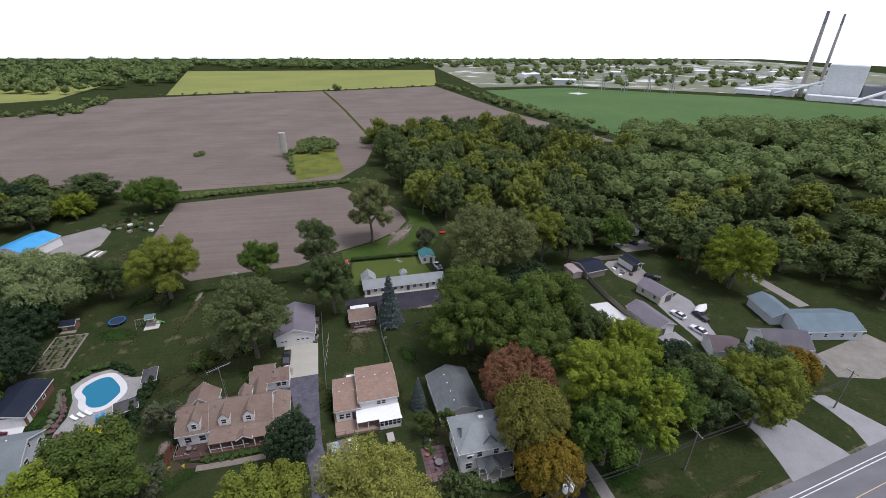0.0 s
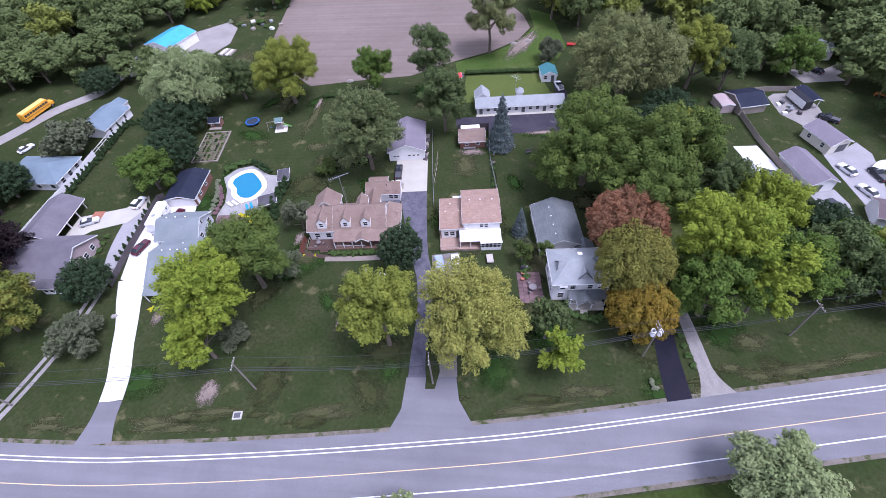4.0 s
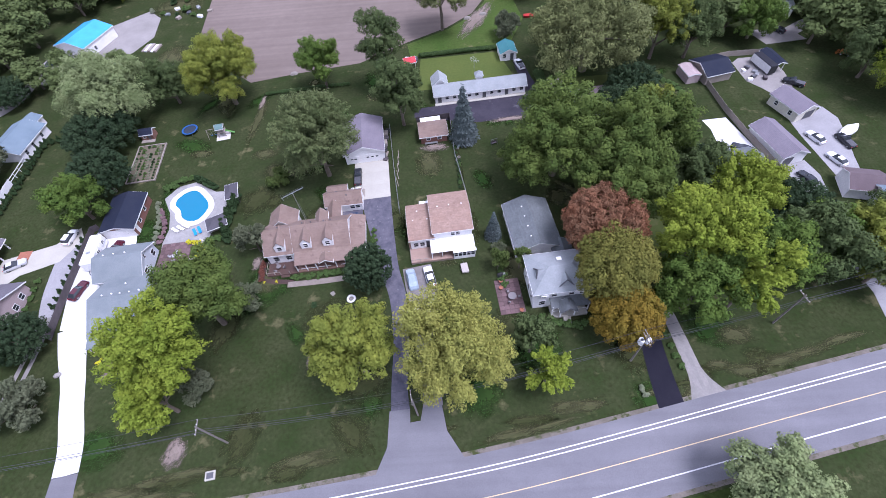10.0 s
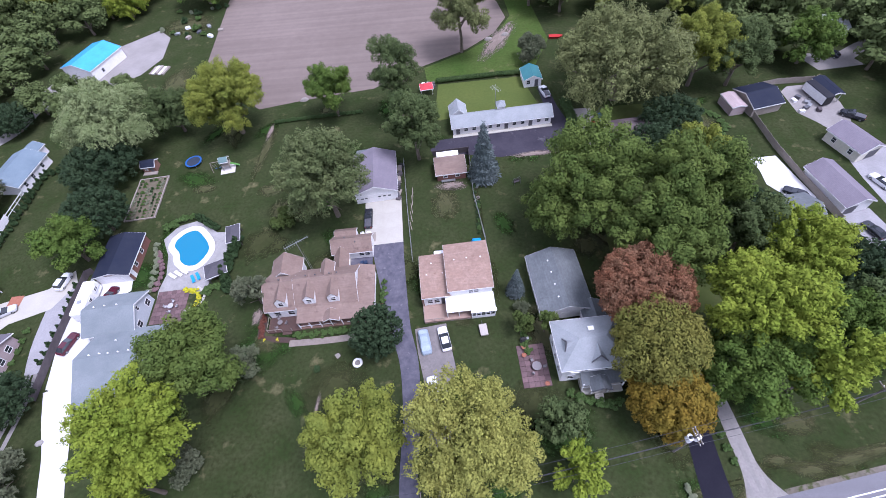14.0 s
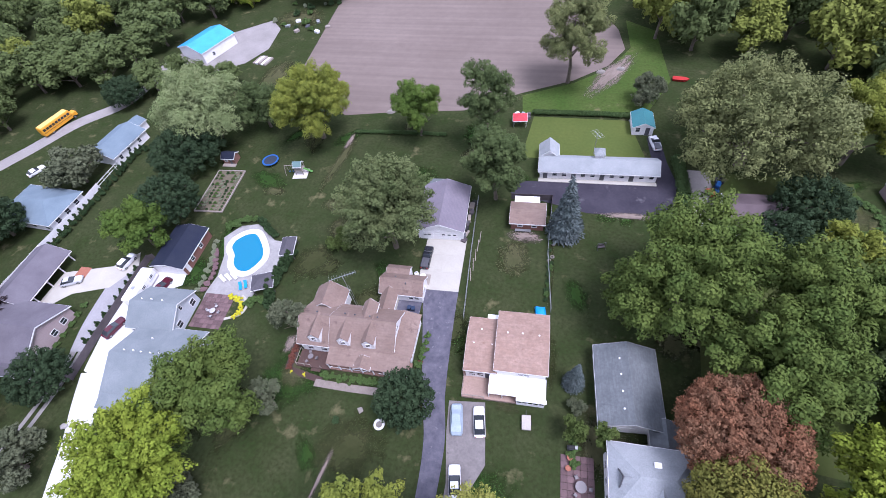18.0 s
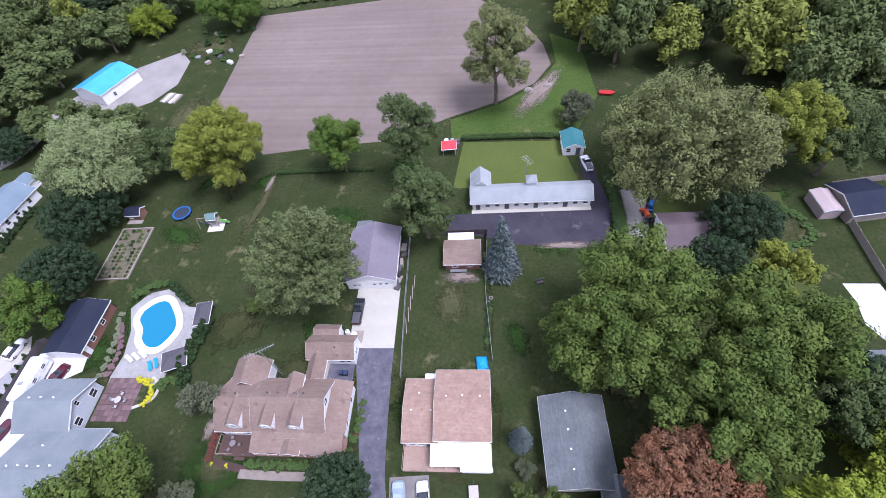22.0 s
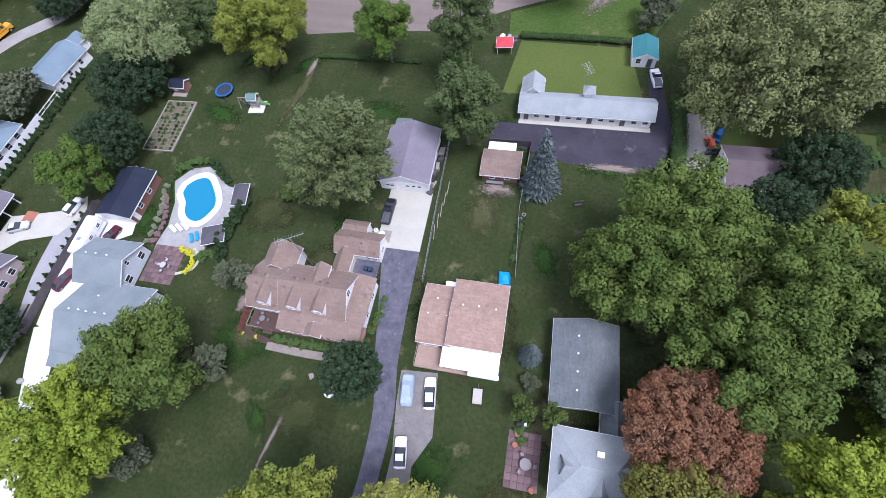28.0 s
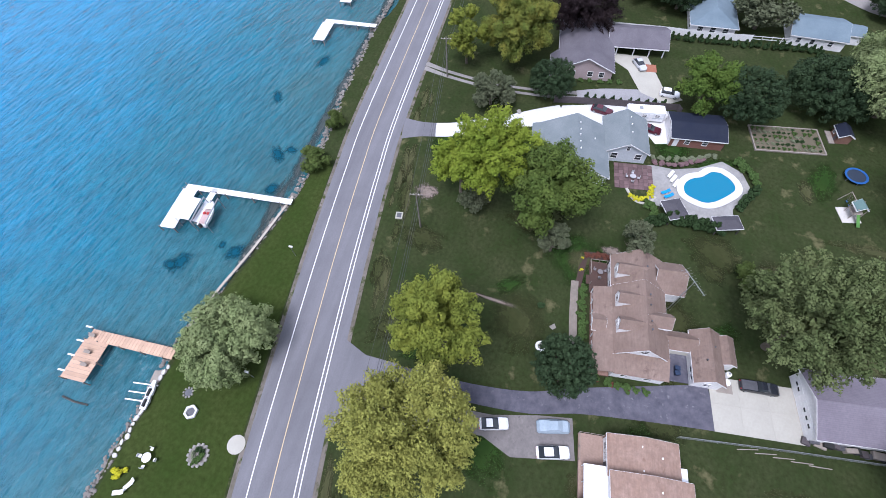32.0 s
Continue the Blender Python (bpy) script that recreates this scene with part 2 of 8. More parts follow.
GLASS = mat("dark window glass", (0.025, 0.03, 0.035), (0.035, 0.04, 0.045), 0.08, 0.5, 2.0, 0.0, spec=0.6)
BLACK = mat("black rubber", (0.02, 0.02, 0.02), (0.03, 0.03, 0.03), 0.8, 1.0, 6.0, 0.05)
STEEL = mat("galvanised steel", (0.42, 0.43, 0.44), (0.35, 0.36, 0.37), 0.4, 1.0, 6.0, 0.02, metal=0.7)
DARKSTEEL = mat("dark steel", (0.10, 0.10, 0.11), (0.14, 0.14, 0.15), 0.5, 1.0, 6.0, 0.05, metal=0.5)
ROCK = mat("shore rock", (0.32, 0.30, 0.27), (0.2, 0.19, 0.175), 0.9, 0.7, 3.0, 0.4, island=0.35)
REDPAINT = mat("red paint", (0.42, 0.035, 0.03), (0.36, 0.03, 0.03), 0.45, 0.6, 4.0, 0.02)
BLUEPAINT = mat("blue plastic", (0.02, 0.10, 0.30), (0.02, 0.085, 0.25), 0.5, 0.6, 4.0, 0.02)
BRIGHTBLUE = mat("bright blue tarp", (0.01, 0.27, 0.62), (0.02, 0.22, 0.52), 0.5, 0.6, 4.0, 0.2)
YELLOWBUS = mat("bus yellow", (0.72, 0.33, 0.02), (0.62, 0.29, 0.02), 0.4, 0.6, 4.0, 0.02)
GREENPLASTIC = mat("green plastic", (0.1, 0.25, 0.05), (0.08, 0.2, 0.045), 0.5, 0.6, 4.0, 0.02)
TERRACOTTA = mat("terracotta", (0.32, 0.13, 0.08), (0.27, 0.105, 0.065), 0.8, 0.6, 4.0, 0.1)


def paint(name, colour):
    return mat(name, colour, tuple(c * 0.9 for c in colour), 0.25, 0.4, 3.0, 0.0, spec=0.6)


# ---- mesh building ----
class Build:
    """Collects vertices and faces for one mesh."""

    def __init__(self):
        self.v, self.f = [], []

    def add(self, verts, faces):
        k = len(self.v)
        self.v += [tuple(p) for p in verts]
        self.f += [tuple(i + k for i in face) for face in faces]
        return self

    def box(self, x0, y0, z0, x1, y1, z1):
        p = [(x, y, z) for z in (z0, z1) for x, y in ((x0, y0), (x1, y0), (x1, y1), (x0, y1))]
        return self.add(p, [(3, 2, 1, 0), (4, 5, 6, 7), (0, 1, 5, 4), (1, 2, 6, 5), (2, 3, 7, 6), (3, 0, 4, 7)])

    def soft_box(self, x0, y0, z0, x1, y1, z1, c=0.05):
        """A box with chamfered upright and top edges."""
        ring = lambda i, z: [(x0 + c + i, y0 + i, z), (x1 - c - i, y0 + i, z), (x1 - i, y0 + c + i, z), (x1 - i, y1 - c - i, z),
                             (x1 - c - i, y1 - i, z), (x0 + c + i, y1 - i, z), (x0 + i, y1 - c - i, z), (x0 + i, y0 + c + i, z)]
        self.loft([ring(0, z0), ring(0, z1 - c), ring(c * 0.8, z1)])
        return self

    def loft(self, rings, cap=True):
        n = len(rings[0])
        faces = []
        for r in range(len(rings) - 1):
            faces += [(r * n + i, r * n + (i + 1) % n, (r + 1) * n + (i + 1) % n, (r + 1) * n + i) for i in range(n)]
        if cap:
            faces += [tuple(range(n - 1, -1, -1)), tuple((len(rings) - 1) * n + i for i in range(n))]
        return self.add([p for ring in rings for p in ring], faces)

    def prism(self, poly, z0, z1):
        return self.loft([[(x, y, z0) for x, y in poly], [(x, y, z1) for x, y in poly]])

    def tube(self, path, radii, n=8):
        rings = []
        for i, p in enumerate(path):
            p = Vector(p)
            d = (Vector(path[min(i + 1, len(path) - 1)]) - Vector(path[max(i - 1, 0)])).normalized()
            a = d.cross((0, 0, 1)) if abs(d.z) < 0.95 else d.cross((1, 0, 0))
            a.normalize()
            b = d.cross(a)
            r = radii[i] if hasattr(radii, "__len__") else radii
            rings.append([p + r * (math.cos(2 * math.pi * k / n) * a + math.sin(2 * math.pi * k / n) * b) for k in range(n)])
        return self.loft(rings)

    def cyl(self, x, y, z0, z1, r, n=12, top=None):
        return self.tube([(x, y, z0), (x, y, z1)], [r, r if top is None else top], n)

    def slab(self, a, b, c, d, th):
        """A flat panel with thickness below its four corners."""
        nrm = (Vector(b) - Vector(a)).cross(Vector(d) - Vector(a)).normalized() * th
        low = [Vector(p) - nrm for p in (a, b, c, d)]
        return self.add([a, b, c, d, *low], [(0, 1, 2, 3), (7, 6, 5, 4), (0, 4, 5, 1), (1, 5, 6, 2), (2, 6, 7, 3), (3, 7, 4, 0)])

    def mesh(self, name, material, smooth=False):
        me = bpy.data.meshes.new(name)
        me.from_pydata(self.v, [], self.f)
        bm = bmesh.new()
        bm.from_mesh(me)
        if len(self.f) < 20000:
            bmesh.ops.recalc_face_normals(bm, faces=bm.faces)
        bm.to_mesh(me)
        bm.free()
        me.materials.append(material)
        if smooth:
            me.shade_smooth()
        return me


def part(name, b, material, parent, label="", smooth=False):
    ob = new(name, b.mesh(name, material, smooth))
    ob.parent = parent
    return tagged(ob, label)


def thing(name, label, category, m=None, group=""):
    ob = new(name)
    ob.empty_display_size = 0.5
    if m is not None:
        ob.matrix_basis = m
    return tagged(ob, label, category, group)


def solid(name, b, material, label, category, m=None, group="", kind="", smooth=False):
    """A thing that is a single mesh."""
    ob = new(name, b.mesh(name, material, smooth))
    if m is not None:
        ob.matrix_basis = m
    return tagged(ob, label, category, group, kind)


LOT = 4.5  # the lots are turned by this many degrees


def fall(y):
    """The plain sinks gently away beyond the first field."""
    return -0.019 * max(0.0, y - 150.0)


def at(x, y, turn=LOT, z=0.0):
    return pose(x, y, z + fall(y), 0, 0, turn)


def sheet(name, poly, material, label, category, z=0.02, cuts=0):
    """A thin flat layer on the ground with the given outline."""
    b = Build().loft([[(x, y, q + fall(y)) for x, y in poly] for q in (z - 0.15, z)])
    return solid(name, b, material, label, category, kind="structure")


def smooth_line(points, n=8):
    """A rounded line through points."""
    out, p = [], [points[0], *points, points[-1]]
    for i in range(1, len(p) - 2):
        for k in range(n):
            t = k / n
            out.append(tuple(0.5 * (2 * b + (c - a) * t + (2 * a - 5 * b + 4 * c - d) * t * t + (3 * b - a - 3 * c + d) * t ** 3)
                             for a, b, c, d in zip(p[i - 1], p[i], p[i + 1], p[i + 2])))
    return out + [tuple(points[-1])]


def ribbon(points, width, z=0.02, n=6):
    """A strip along a rounded line; width a number or one for each point."""
    pts = smooth_line([(*p, width[i] if hasattr(width, "__len__") else width) for i, p in enumerate(points)], n)
    left, right = [], []
    for i, (x, y, w) in enumerate(pts):
        a, b = pts[max(i - 1, 0)], pts[min(i + 1, len(pts) - 1)]
        d = Vector((b[0] - a[0], b[1] - a[1])).normalized()
        left.append((x - d.y * w / 2, y + d.x * w / 2, z))
        right.append((x + d.y * w / 2, y - d.x * w / 2, z))
    k = len(pts)
    low = lambda row: [(x, y, q - 0.12) for x, y, q in row]
    b = Build()
    b.add(left + right + low(left) + low(right),
          [f for i in range(k - 1) for f in ((i, k + i, k + i + 1, i + 1), (i, i + 1, 2 * k + i + 1, 2 * k + i), (k + i + 1, k + i, 3 * k + i, 3 * k + i + 1))])
    return b

# ---- ground, water, road ----
SHORE = [(-1500, -250), (-300, -100), (-120, -80), (-85, -81.2), (-60, -80.5), (-42, -79), (-28, -79.5), (-14, -81.8), (-4, -84), (5, -86),
         (18, -86.3), (28, -86.8), (60, -82), (110, -73), (300, -36), (1500, 200)]


def shore_y(x):
    return float(np.interp(x, [p[0] for p in SHORE], [p[1] for p in SHORE]))


def ground_sheet():
    edge = smooth_line(SHORE, 6)
    k = len(edge)
    rows = [[(x, y + (noise.noise((x * 0.3, 0, 0)) * 0.5 if abs(x) < 140 else 0), -1.6) for x, y in edge]]
    rows.append([(x, y + 0.25, -0.35) for x, y, _ in rows[0]])
    rows.append([(x, y + 0.9, 0.0) for x, y, _ in rows[0]])
    rows.append([(x, max(150.0, y + 4), 0.0) for x, y in edge])
    rows.append([(x, 1500.0, fall(1500)) for x, y in edge])
    b = Build().add([p for row in rows for p in row],
                    [(r * k + i, r * k + i + 1, (r + 1) * k + i + 1, (r + 1) * k + i) for r in range(4) for i in range(k - 1)])
    solid("ground", b, GRASS, "mown lawn ground with worn brownish patches", "ground", kind="structure")


ground_sheet()


def water_material():
    m = bpy.data.materials.new("river water")
    m.use_nodes = True
    t, n = m.node_tree, m.node_tree.nodes
    bs = n["Principled BSDF"]
    co = n.new("ShaderNodeTexCoord")
    sep = n.new("ShaderNodeSeparateXYZ")
    t.links.new(co.outputs["Object"], sep.inputs[0])
    # shallows by the shore are greener and paler than the deep channel
    depth = n.new("ShaderNodeMapRange")
    depth.inputs[1].default_value, depth.inputs[2].default_value = -84.0, -172.0
    t.links.new(sep.outputs[1], depth.inputs[0])
    blot = n.new("ShaderNodeTexNoise")
    blot.inputs["Scale"].default_value, blot.inputs["Detail"].default_value = 0.05, 6
    t.links.new(co.outputs["Object"], blot.inputs["Vector"])
    add = n.new("ShaderNodeMath")
    add.operation = "MULTIPLY_ADD"
    add.inputs[1].default_value, add.inputs[2].default_value = 0.5, -0.25
    t.links.new(blot.outputs[0], add.inputs[0])
    tot = n.new("ShaderNodeMath")
    t.links.new(depth.outputs[0], tot.inputs[0])
    t.links.new(add.outputs[0], tot.inputs[1])
    ramp = n.new("ShaderNodeValToRGB")
    e = ramp.color_ramp.elements
    e[0].position, e[0].color = 0.0, (0.020, 0.084, 0.098, 1)
    e[1].position, e[1].color = 1.0, (0.0, 0.138, 0.268, 1)
    mid = e.new(0.35)
    mid.color = (0.004, 0.098, 0.148, 1)
    t.links.new(tot.outputs[0], ramp.inputs[0])
    # wind streaks along the waves: crest shine and dark troughs painted into the colour
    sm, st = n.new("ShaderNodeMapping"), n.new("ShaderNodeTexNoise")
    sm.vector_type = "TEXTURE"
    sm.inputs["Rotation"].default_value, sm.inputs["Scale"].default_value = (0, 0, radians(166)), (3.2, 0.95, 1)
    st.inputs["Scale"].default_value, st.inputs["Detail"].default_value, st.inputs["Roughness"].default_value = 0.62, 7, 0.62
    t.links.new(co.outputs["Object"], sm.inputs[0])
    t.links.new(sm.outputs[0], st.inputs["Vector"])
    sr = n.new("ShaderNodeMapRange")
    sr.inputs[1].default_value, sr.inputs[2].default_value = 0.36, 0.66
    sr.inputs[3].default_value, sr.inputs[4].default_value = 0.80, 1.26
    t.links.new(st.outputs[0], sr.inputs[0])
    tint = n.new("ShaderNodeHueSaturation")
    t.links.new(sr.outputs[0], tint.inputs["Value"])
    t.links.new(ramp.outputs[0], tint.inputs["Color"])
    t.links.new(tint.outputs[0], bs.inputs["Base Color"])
    bs.inputs["Roughness"].default_value = 0.22
    bs.inputs["IOR"].default_value = 1.33
    w = n.new("ShaderNodeTexWave")
    w.wave_profile = "SIN"
    mp = n.new("ShaderNodeMapping")
    w.bands_direction = "Y"
    mp.vector_type = "TEXTURE"
    mp.inputs["Rotation"].default_value = (0, 0, radians(166))
    mp.inputs["Scale"].default_value = (2.2, 0.8, 1)
    t.links.new(co.outputs["Object"], mp.inputs[0])
    t.links.new(mp.outputs[0], w.inputs["Vector"])
    w.inputs["Scale"].default_value, w.inputs["Distortion"].default_value = 0.16, 9.0
    w.inputs["Detail"].default_value, w.inputs["Detail Scale"].default_value = 4.0, 1.6
    rip = n.new("ShaderNodeTexNoise")
    rip.inputs["Scale"].default_value, rip.inputs["Detail"].default_value = 0.9, 5
    t.links.new(mp.outputs[0], rip.inputs["Vector"])
    mul = n.new("ShaderNodeMath")
    mul.operation = "MULTIPLY_ADD"
    mul.inputs[1].default_value = 0.10
    t.links.new(w.outputs[1], mul.inputs[0])
    t.links.new(rip.outputs[0], mul.inputs[2])
    b = n.new("ShaderNodeBump")
    b.inputs["Strength"].default_value, b.inputs["Distance"].default_value = 1.0, 0.75
    t.links.new(mul.outputs[0], b.inputs["Height"])
    t.links.new(b.outputs[0], bs.inputs["Normal"])
    return m


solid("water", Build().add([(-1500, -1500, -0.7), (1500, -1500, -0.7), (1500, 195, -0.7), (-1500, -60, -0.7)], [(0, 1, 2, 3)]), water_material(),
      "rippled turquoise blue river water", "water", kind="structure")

ROAD = [(-700, -110), (-300, -78), (-160, -71), (-100, -70), (-55, -69.2), (-37, -68.0), (-16, -65.9), (5, -63.3), (22, -60.9), (42, -57.3),
        (63, -53.3), (100, -46.3), (160, -34), (400, 18), (800, 110)]


def along(offset):
    """The road's middle line shifted sideways."""
    pts = smooth_line(ROAD, 8)
    out = []
    for i, (x, y) in enumerate(pts):
        a, b = pts[max(i - 1, 0)], pts[min(i + 1, len(pts) - 1)]
        d = Vector((b[0] - a[0], b[1] - a[1])).normalized()
        out.append((x - d.y * offset, y + d.x * offset))
    return out


def road_strip(name, offset, width, z, material, label):
    lo, hi = along(offset - width / 2), along(offset + width / 2)
    k = len(lo)
    b = Build().add([(*p, z) for p in lo] + [(*p, z) for p in hi] + [(*p, z - 0.2) for p in lo] + [(*p, z - 0.2) for p in hi],
                    [f for i in range(k - 1) for f in ((i, i + 1, k + i + 1, k + i), (i + 1, i, 2 * k + i, 2 * k + i + 1), (k + i, k + i + 1, 3 * k + i + 1, 3 * k + i))])
    return solid(name, b, material, label, name.replace("_", " "), kind="structure")


road_strip("road", 0.3, 11.6, 0.05, ASPHALT, "worn grey asphalt two-lane road with bicycle shoulder")
SHOULDER = mat("roadside grit", (0.19, 0.165, 0.145), (0.11, 0.10, 0.075), 0.95, 0.35, 2.0, 0.4, third=((0.05, 0.06, 0.022), 0.5, 0.52), spec=0.0)
road_strip("road_shoulder", 6.35, 0.9, 0.016, SHOULDER, "pale gravel strip beside the road")
road_strip("road_shoulder", -5.85, 0.7, 0.016, SHOULDER, "pale gravel strip beside the road")
road_strip("edge_line", -3.35, 0.17, 0.056, LINEPAINT, "white painted road edge line")
road_strip("edge_line", 3.45, 0.17, 0.056, LINEPAINT, "white painted road edge line")
road_strip("edge_line", 4.1, 0.17, 0.056, LINEPAINT, "white painted bicycle lane line")
road_strip("centre_line", 0.0, 0.13, 0.056, YELLOWPAINT, "faded yellow road centre line")

# ---- drives, pads, bare ground ----
RUT = mat("rut gravel", (0.27, 0.25, 0.235), (0.20, 0.188, 0.175), 0.95, 0.4, 3.0, 0.4)
solid("driveway", ribbon([(-3.5, 0.1), (-2.6, -5), (-1.3, -12), (0.3, -20), (2.2, -27), (2.9, -36), (2.7, -44), (3.0, -49)], [6.9, 6.0, 4.9, 3.8, 3.3, 2.9, 2.8, 3.2], 0.03), OLDASPHALT,
      "patched grey asphalt driveway beside the brown house", "driveway", kind="structure")
sheet("driveway_apron", [(1.1, -48.4), (9.9, -47.8), (10.6, -52), (13.2, -56.2), (-0.8, -57.9), (0.9, -54)], ASPHALT, "grey asphalt driveway mouth", "driveway", 0.035)
sheet("island", [(4.6, -50.4), (6.3, -50.2), (6.9, -47.0), (6.2, -42), (4.4, -42)], GRASS, "narrow grass strip between two drives", "grass", 0.062)
sheet("driveway", [(3.0, -20.2), (8.8, -19.3), (10.5, -28.5), (8.6, -33), (9.3, -38), (10.1, -47.9), (6.6, -48.1), (5.6, -38), (5.3, -32), (3.7, -25)], mat("worn drive surface", (0.205, 0.185, 0.175), (0.145, 0.132, 0.126), 0.92, 0.5, 3.0, 0.35, third=((0.10, 0.085, 0.085), 0.8, 0.62)),
      "pale worn gravel driveway with stains", "driveway", 0.03)


def pad_slabs():
    """The parking pad in front of the garage, in cast slabs."""
    pad = thing("concrete_pad", "pale concrete parking pad before the garage", "driveway", at(-8.3, -0.45))
    pad["kind"] = "structure"
    b = Build().soft_box(0, 0, -0.1, 4.125, 4.225, 0.06, 0.008)
    me = b.mesh("slab", CONCRETE)
    for i in range(2):
        for j in range(3):
            o = new("slab", me)
            o.parent = pad
            o.location = (0.02 + i * 4.13, 0.02 + j * 4.23, 0)


pad_slabs()
solid("driveway", ribbon([(-51.5, -55.5), (-52.6, -51), (-55.2, -45), (-57.4, -39.5), (-60.0, -34), (-62.0, -28.5)], [4.2, 4.2, 4.2, 4.4, 5.2, 6.4], 0.03), WHITECONCRETE, "bright pale concrete driveway", "driveway", kind="structure")
sheet("driveway", [(-59.0, -30.2), (-64.9, -29), (-67.2, -20), (-67.8, -6), (-62, -5), (-58.5, -3), (-57, -8.5), (-60.8, -11), (-60.5, -20), (-58.5, -26)], WHITECONCRETE,
      "bright pale concrete yard beside the grey house", "driveway", 0.034)
solid("driveway_mouth", ribbon([(-50.5, -62.8), (-51.0, -59), (-51.5, -55.5)], [6.5, 4.6, 4.2], 0.03), ASPHALT, "grey asphalt driveway mouth", "driveway", kind="structure")
solid("driveway", ribbon([(47.2, -50.4), (47.1, -45), (47.4, -38), (48.5, -30)], [4.3, 4.0, 3.6, 3.4], 0.03), DARKASPHALT, "fresh black asphalt driveway", "driveway", kind="structure")
solid("gravel_track", ribbon([(53.8, -49.6), (53.0, -45.5), (52.4, -40), (51.6, -30)], [7.0, 3.0, 2.3, 2.0], 0.022), mat("dusty track", (0.25, 0.235, 0.22), (0.19, 0.18, 0.165), 0.95, 0.5, 3.0, 0.4), "dusty grey gravel track", "track", kind="structure")
for o in (-.75, .75):
    solid("gravel_rut", ribbon([(53.3 + o, -48), (52.9 + o, -44), (52.3 + o, -37), (51.5 + o, -30)], [.9, .8, .7, .6], 0.03), RUT, "pale gravel wheel rut", "track", kind="structure")
for o in (-.85, .85):
    solid("gravel_rut", ribbon([(-72.5 + o, -63.5), (-70.5 + o, -57), (-68.7 + o, -48), (-68.2 + o, -42), (-68.3 + o, -32), (-69.4 + o, -24)], [1.5, 1.0, .85, .8, .9, 1.4], 0.025), RUT, "pale gravel wheel rut in the grass", "track", kind="structure")
solid("gravel_track", ribbon([(-69.2, -26), (-70.5, -19), (-72, -7)], [3.0, 4.6, 5.0], 0.028), mat("pale drive gravel", (0.30, 0.292, 0.295), (0.25, 0.243, 0.246), 0.9, 0.3, 3.0, 0.3), "pale gravel drive beside the evergreens", "track", kind="structure")
sheet("driveway", [(-86.3, -18.5), (-83.6, -18.6), (-80.5, -15), (-73, -12), (-70, -6), (-72.2, -2.5), (-76, -7), (-86.5, -10.5)], CONCRETE, "pale concrete drive to the carport", "driveway", 0.04)
sheet("parking_lot", [(5.6, 27.6), (22.3, 24), (38.9, 25), (40.4, 35), (38.6, 42), (37.4, 50), (34.6, 50), (36.3, 34.6), (5.5, 31.4)], LOTASPHALT, "dark asphalt parking court before the long white building", "parking lot", 0.03)
sheet("dirt_lane", [(42.2, 40), (46.8, 40), (47.5, 33), (46.0, 24), (42.6, 24)], GRAVEL, "dusty dirt lane beside a hedge", "track", 0.025)
sheet("gravel_lot", [(-120, 58), (-111, 58), (-97, 67), (-88, 73), (-84, 82), (-86, 95), (-92, 101), (-103, 92), (-117, 75)], GRAVEL, "pale gravel yard by the blue-roofed barn", "yard", 0.03)
solid("gravel_lane", ribbon([(-160, 0), (-140, 12), (-133, 22), (-126, 37), (-117, 48), (-116, 60)], 5.0, 0.025), GRAVEL, "curved pale gravel lane", "track", kind="structure")


def faded(name, base, alt):
    """Earth or thin grass that frays out into the lawn; the patch mesh is a disc one unit wide."""
    m = mat(name, base, alt, 0.95, 0.9, 7.0, 0.5, spec=0.0, mixfine=0.5)
    t, n = m.node_tree, m.node_tree.nodes
    if "Transparent BSDF" in n:
        return m
    co = n.new("ShaderNodeTexCoord")
    ln = n.new("ShaderNodeVectorMath")
    ln.operation = "LENGTH"
    t.links.new(co.outputs["Object"], ln.inputs[0])
    wob = n.new("ShaderNodeTexNoise")
    wob.inputs["Scale"].default_value, wob.inputs["Detail"].default_value = 3.2, 8
    wob.inputs["Roughness"].default_value = 0.7
    seed = n.new("ShaderNodeObjectInfo")
    four = n.new("ShaderNodeVectorMath")
    four.operation = "MULTIPLY_ADD"
    four.inputs[1].default_value, = ((1, 1, 1),)
    wide = n.new("ShaderNodeMath")
    wide.operation = "MULTIPLY"
    wide.inputs[1].default_value = 40
    t.links.new(seed.outputs["Random"], wide.inputs[0])
    t.links.new(co.outputs["Object"], four.inputs[0])
    t.links.new(wide.outputs[0], four.inputs[2])
    t.links.new(four.outputs[0], wob.inputs["Vector"])
    k = n.new("ShaderNodeMath")
    k.operation = "MULTIPLY_ADD"
    k.inputs[1].default_value = 1.5
    t.links.new(wob.outputs[0], k.inputs[0])
    t.links.new(ln.outputs["Value"], k.inputs[2])
    r = n.new("ShaderNodeMapRange")
    r.inputs[1].default_value, r.inputs[2].default_value = 1.05, 1.6
    t.links.new(k.outputs[0], r.inputs[0])
    tr, mx = n.new("ShaderNodeBsdfTransparent"), n.new("ShaderNodeMixShader")
    t.links.new(r.outputs[0], mx.inputs[0])
    t.links.new(n["Principled BSDF"].outputs[0], mx.inputs[1])
    t.links.new(tr.outputs[0], mx.inputs[2])
    t.links.new(mx.outputs[0], n["Material Output"].inputs[0])
    return m


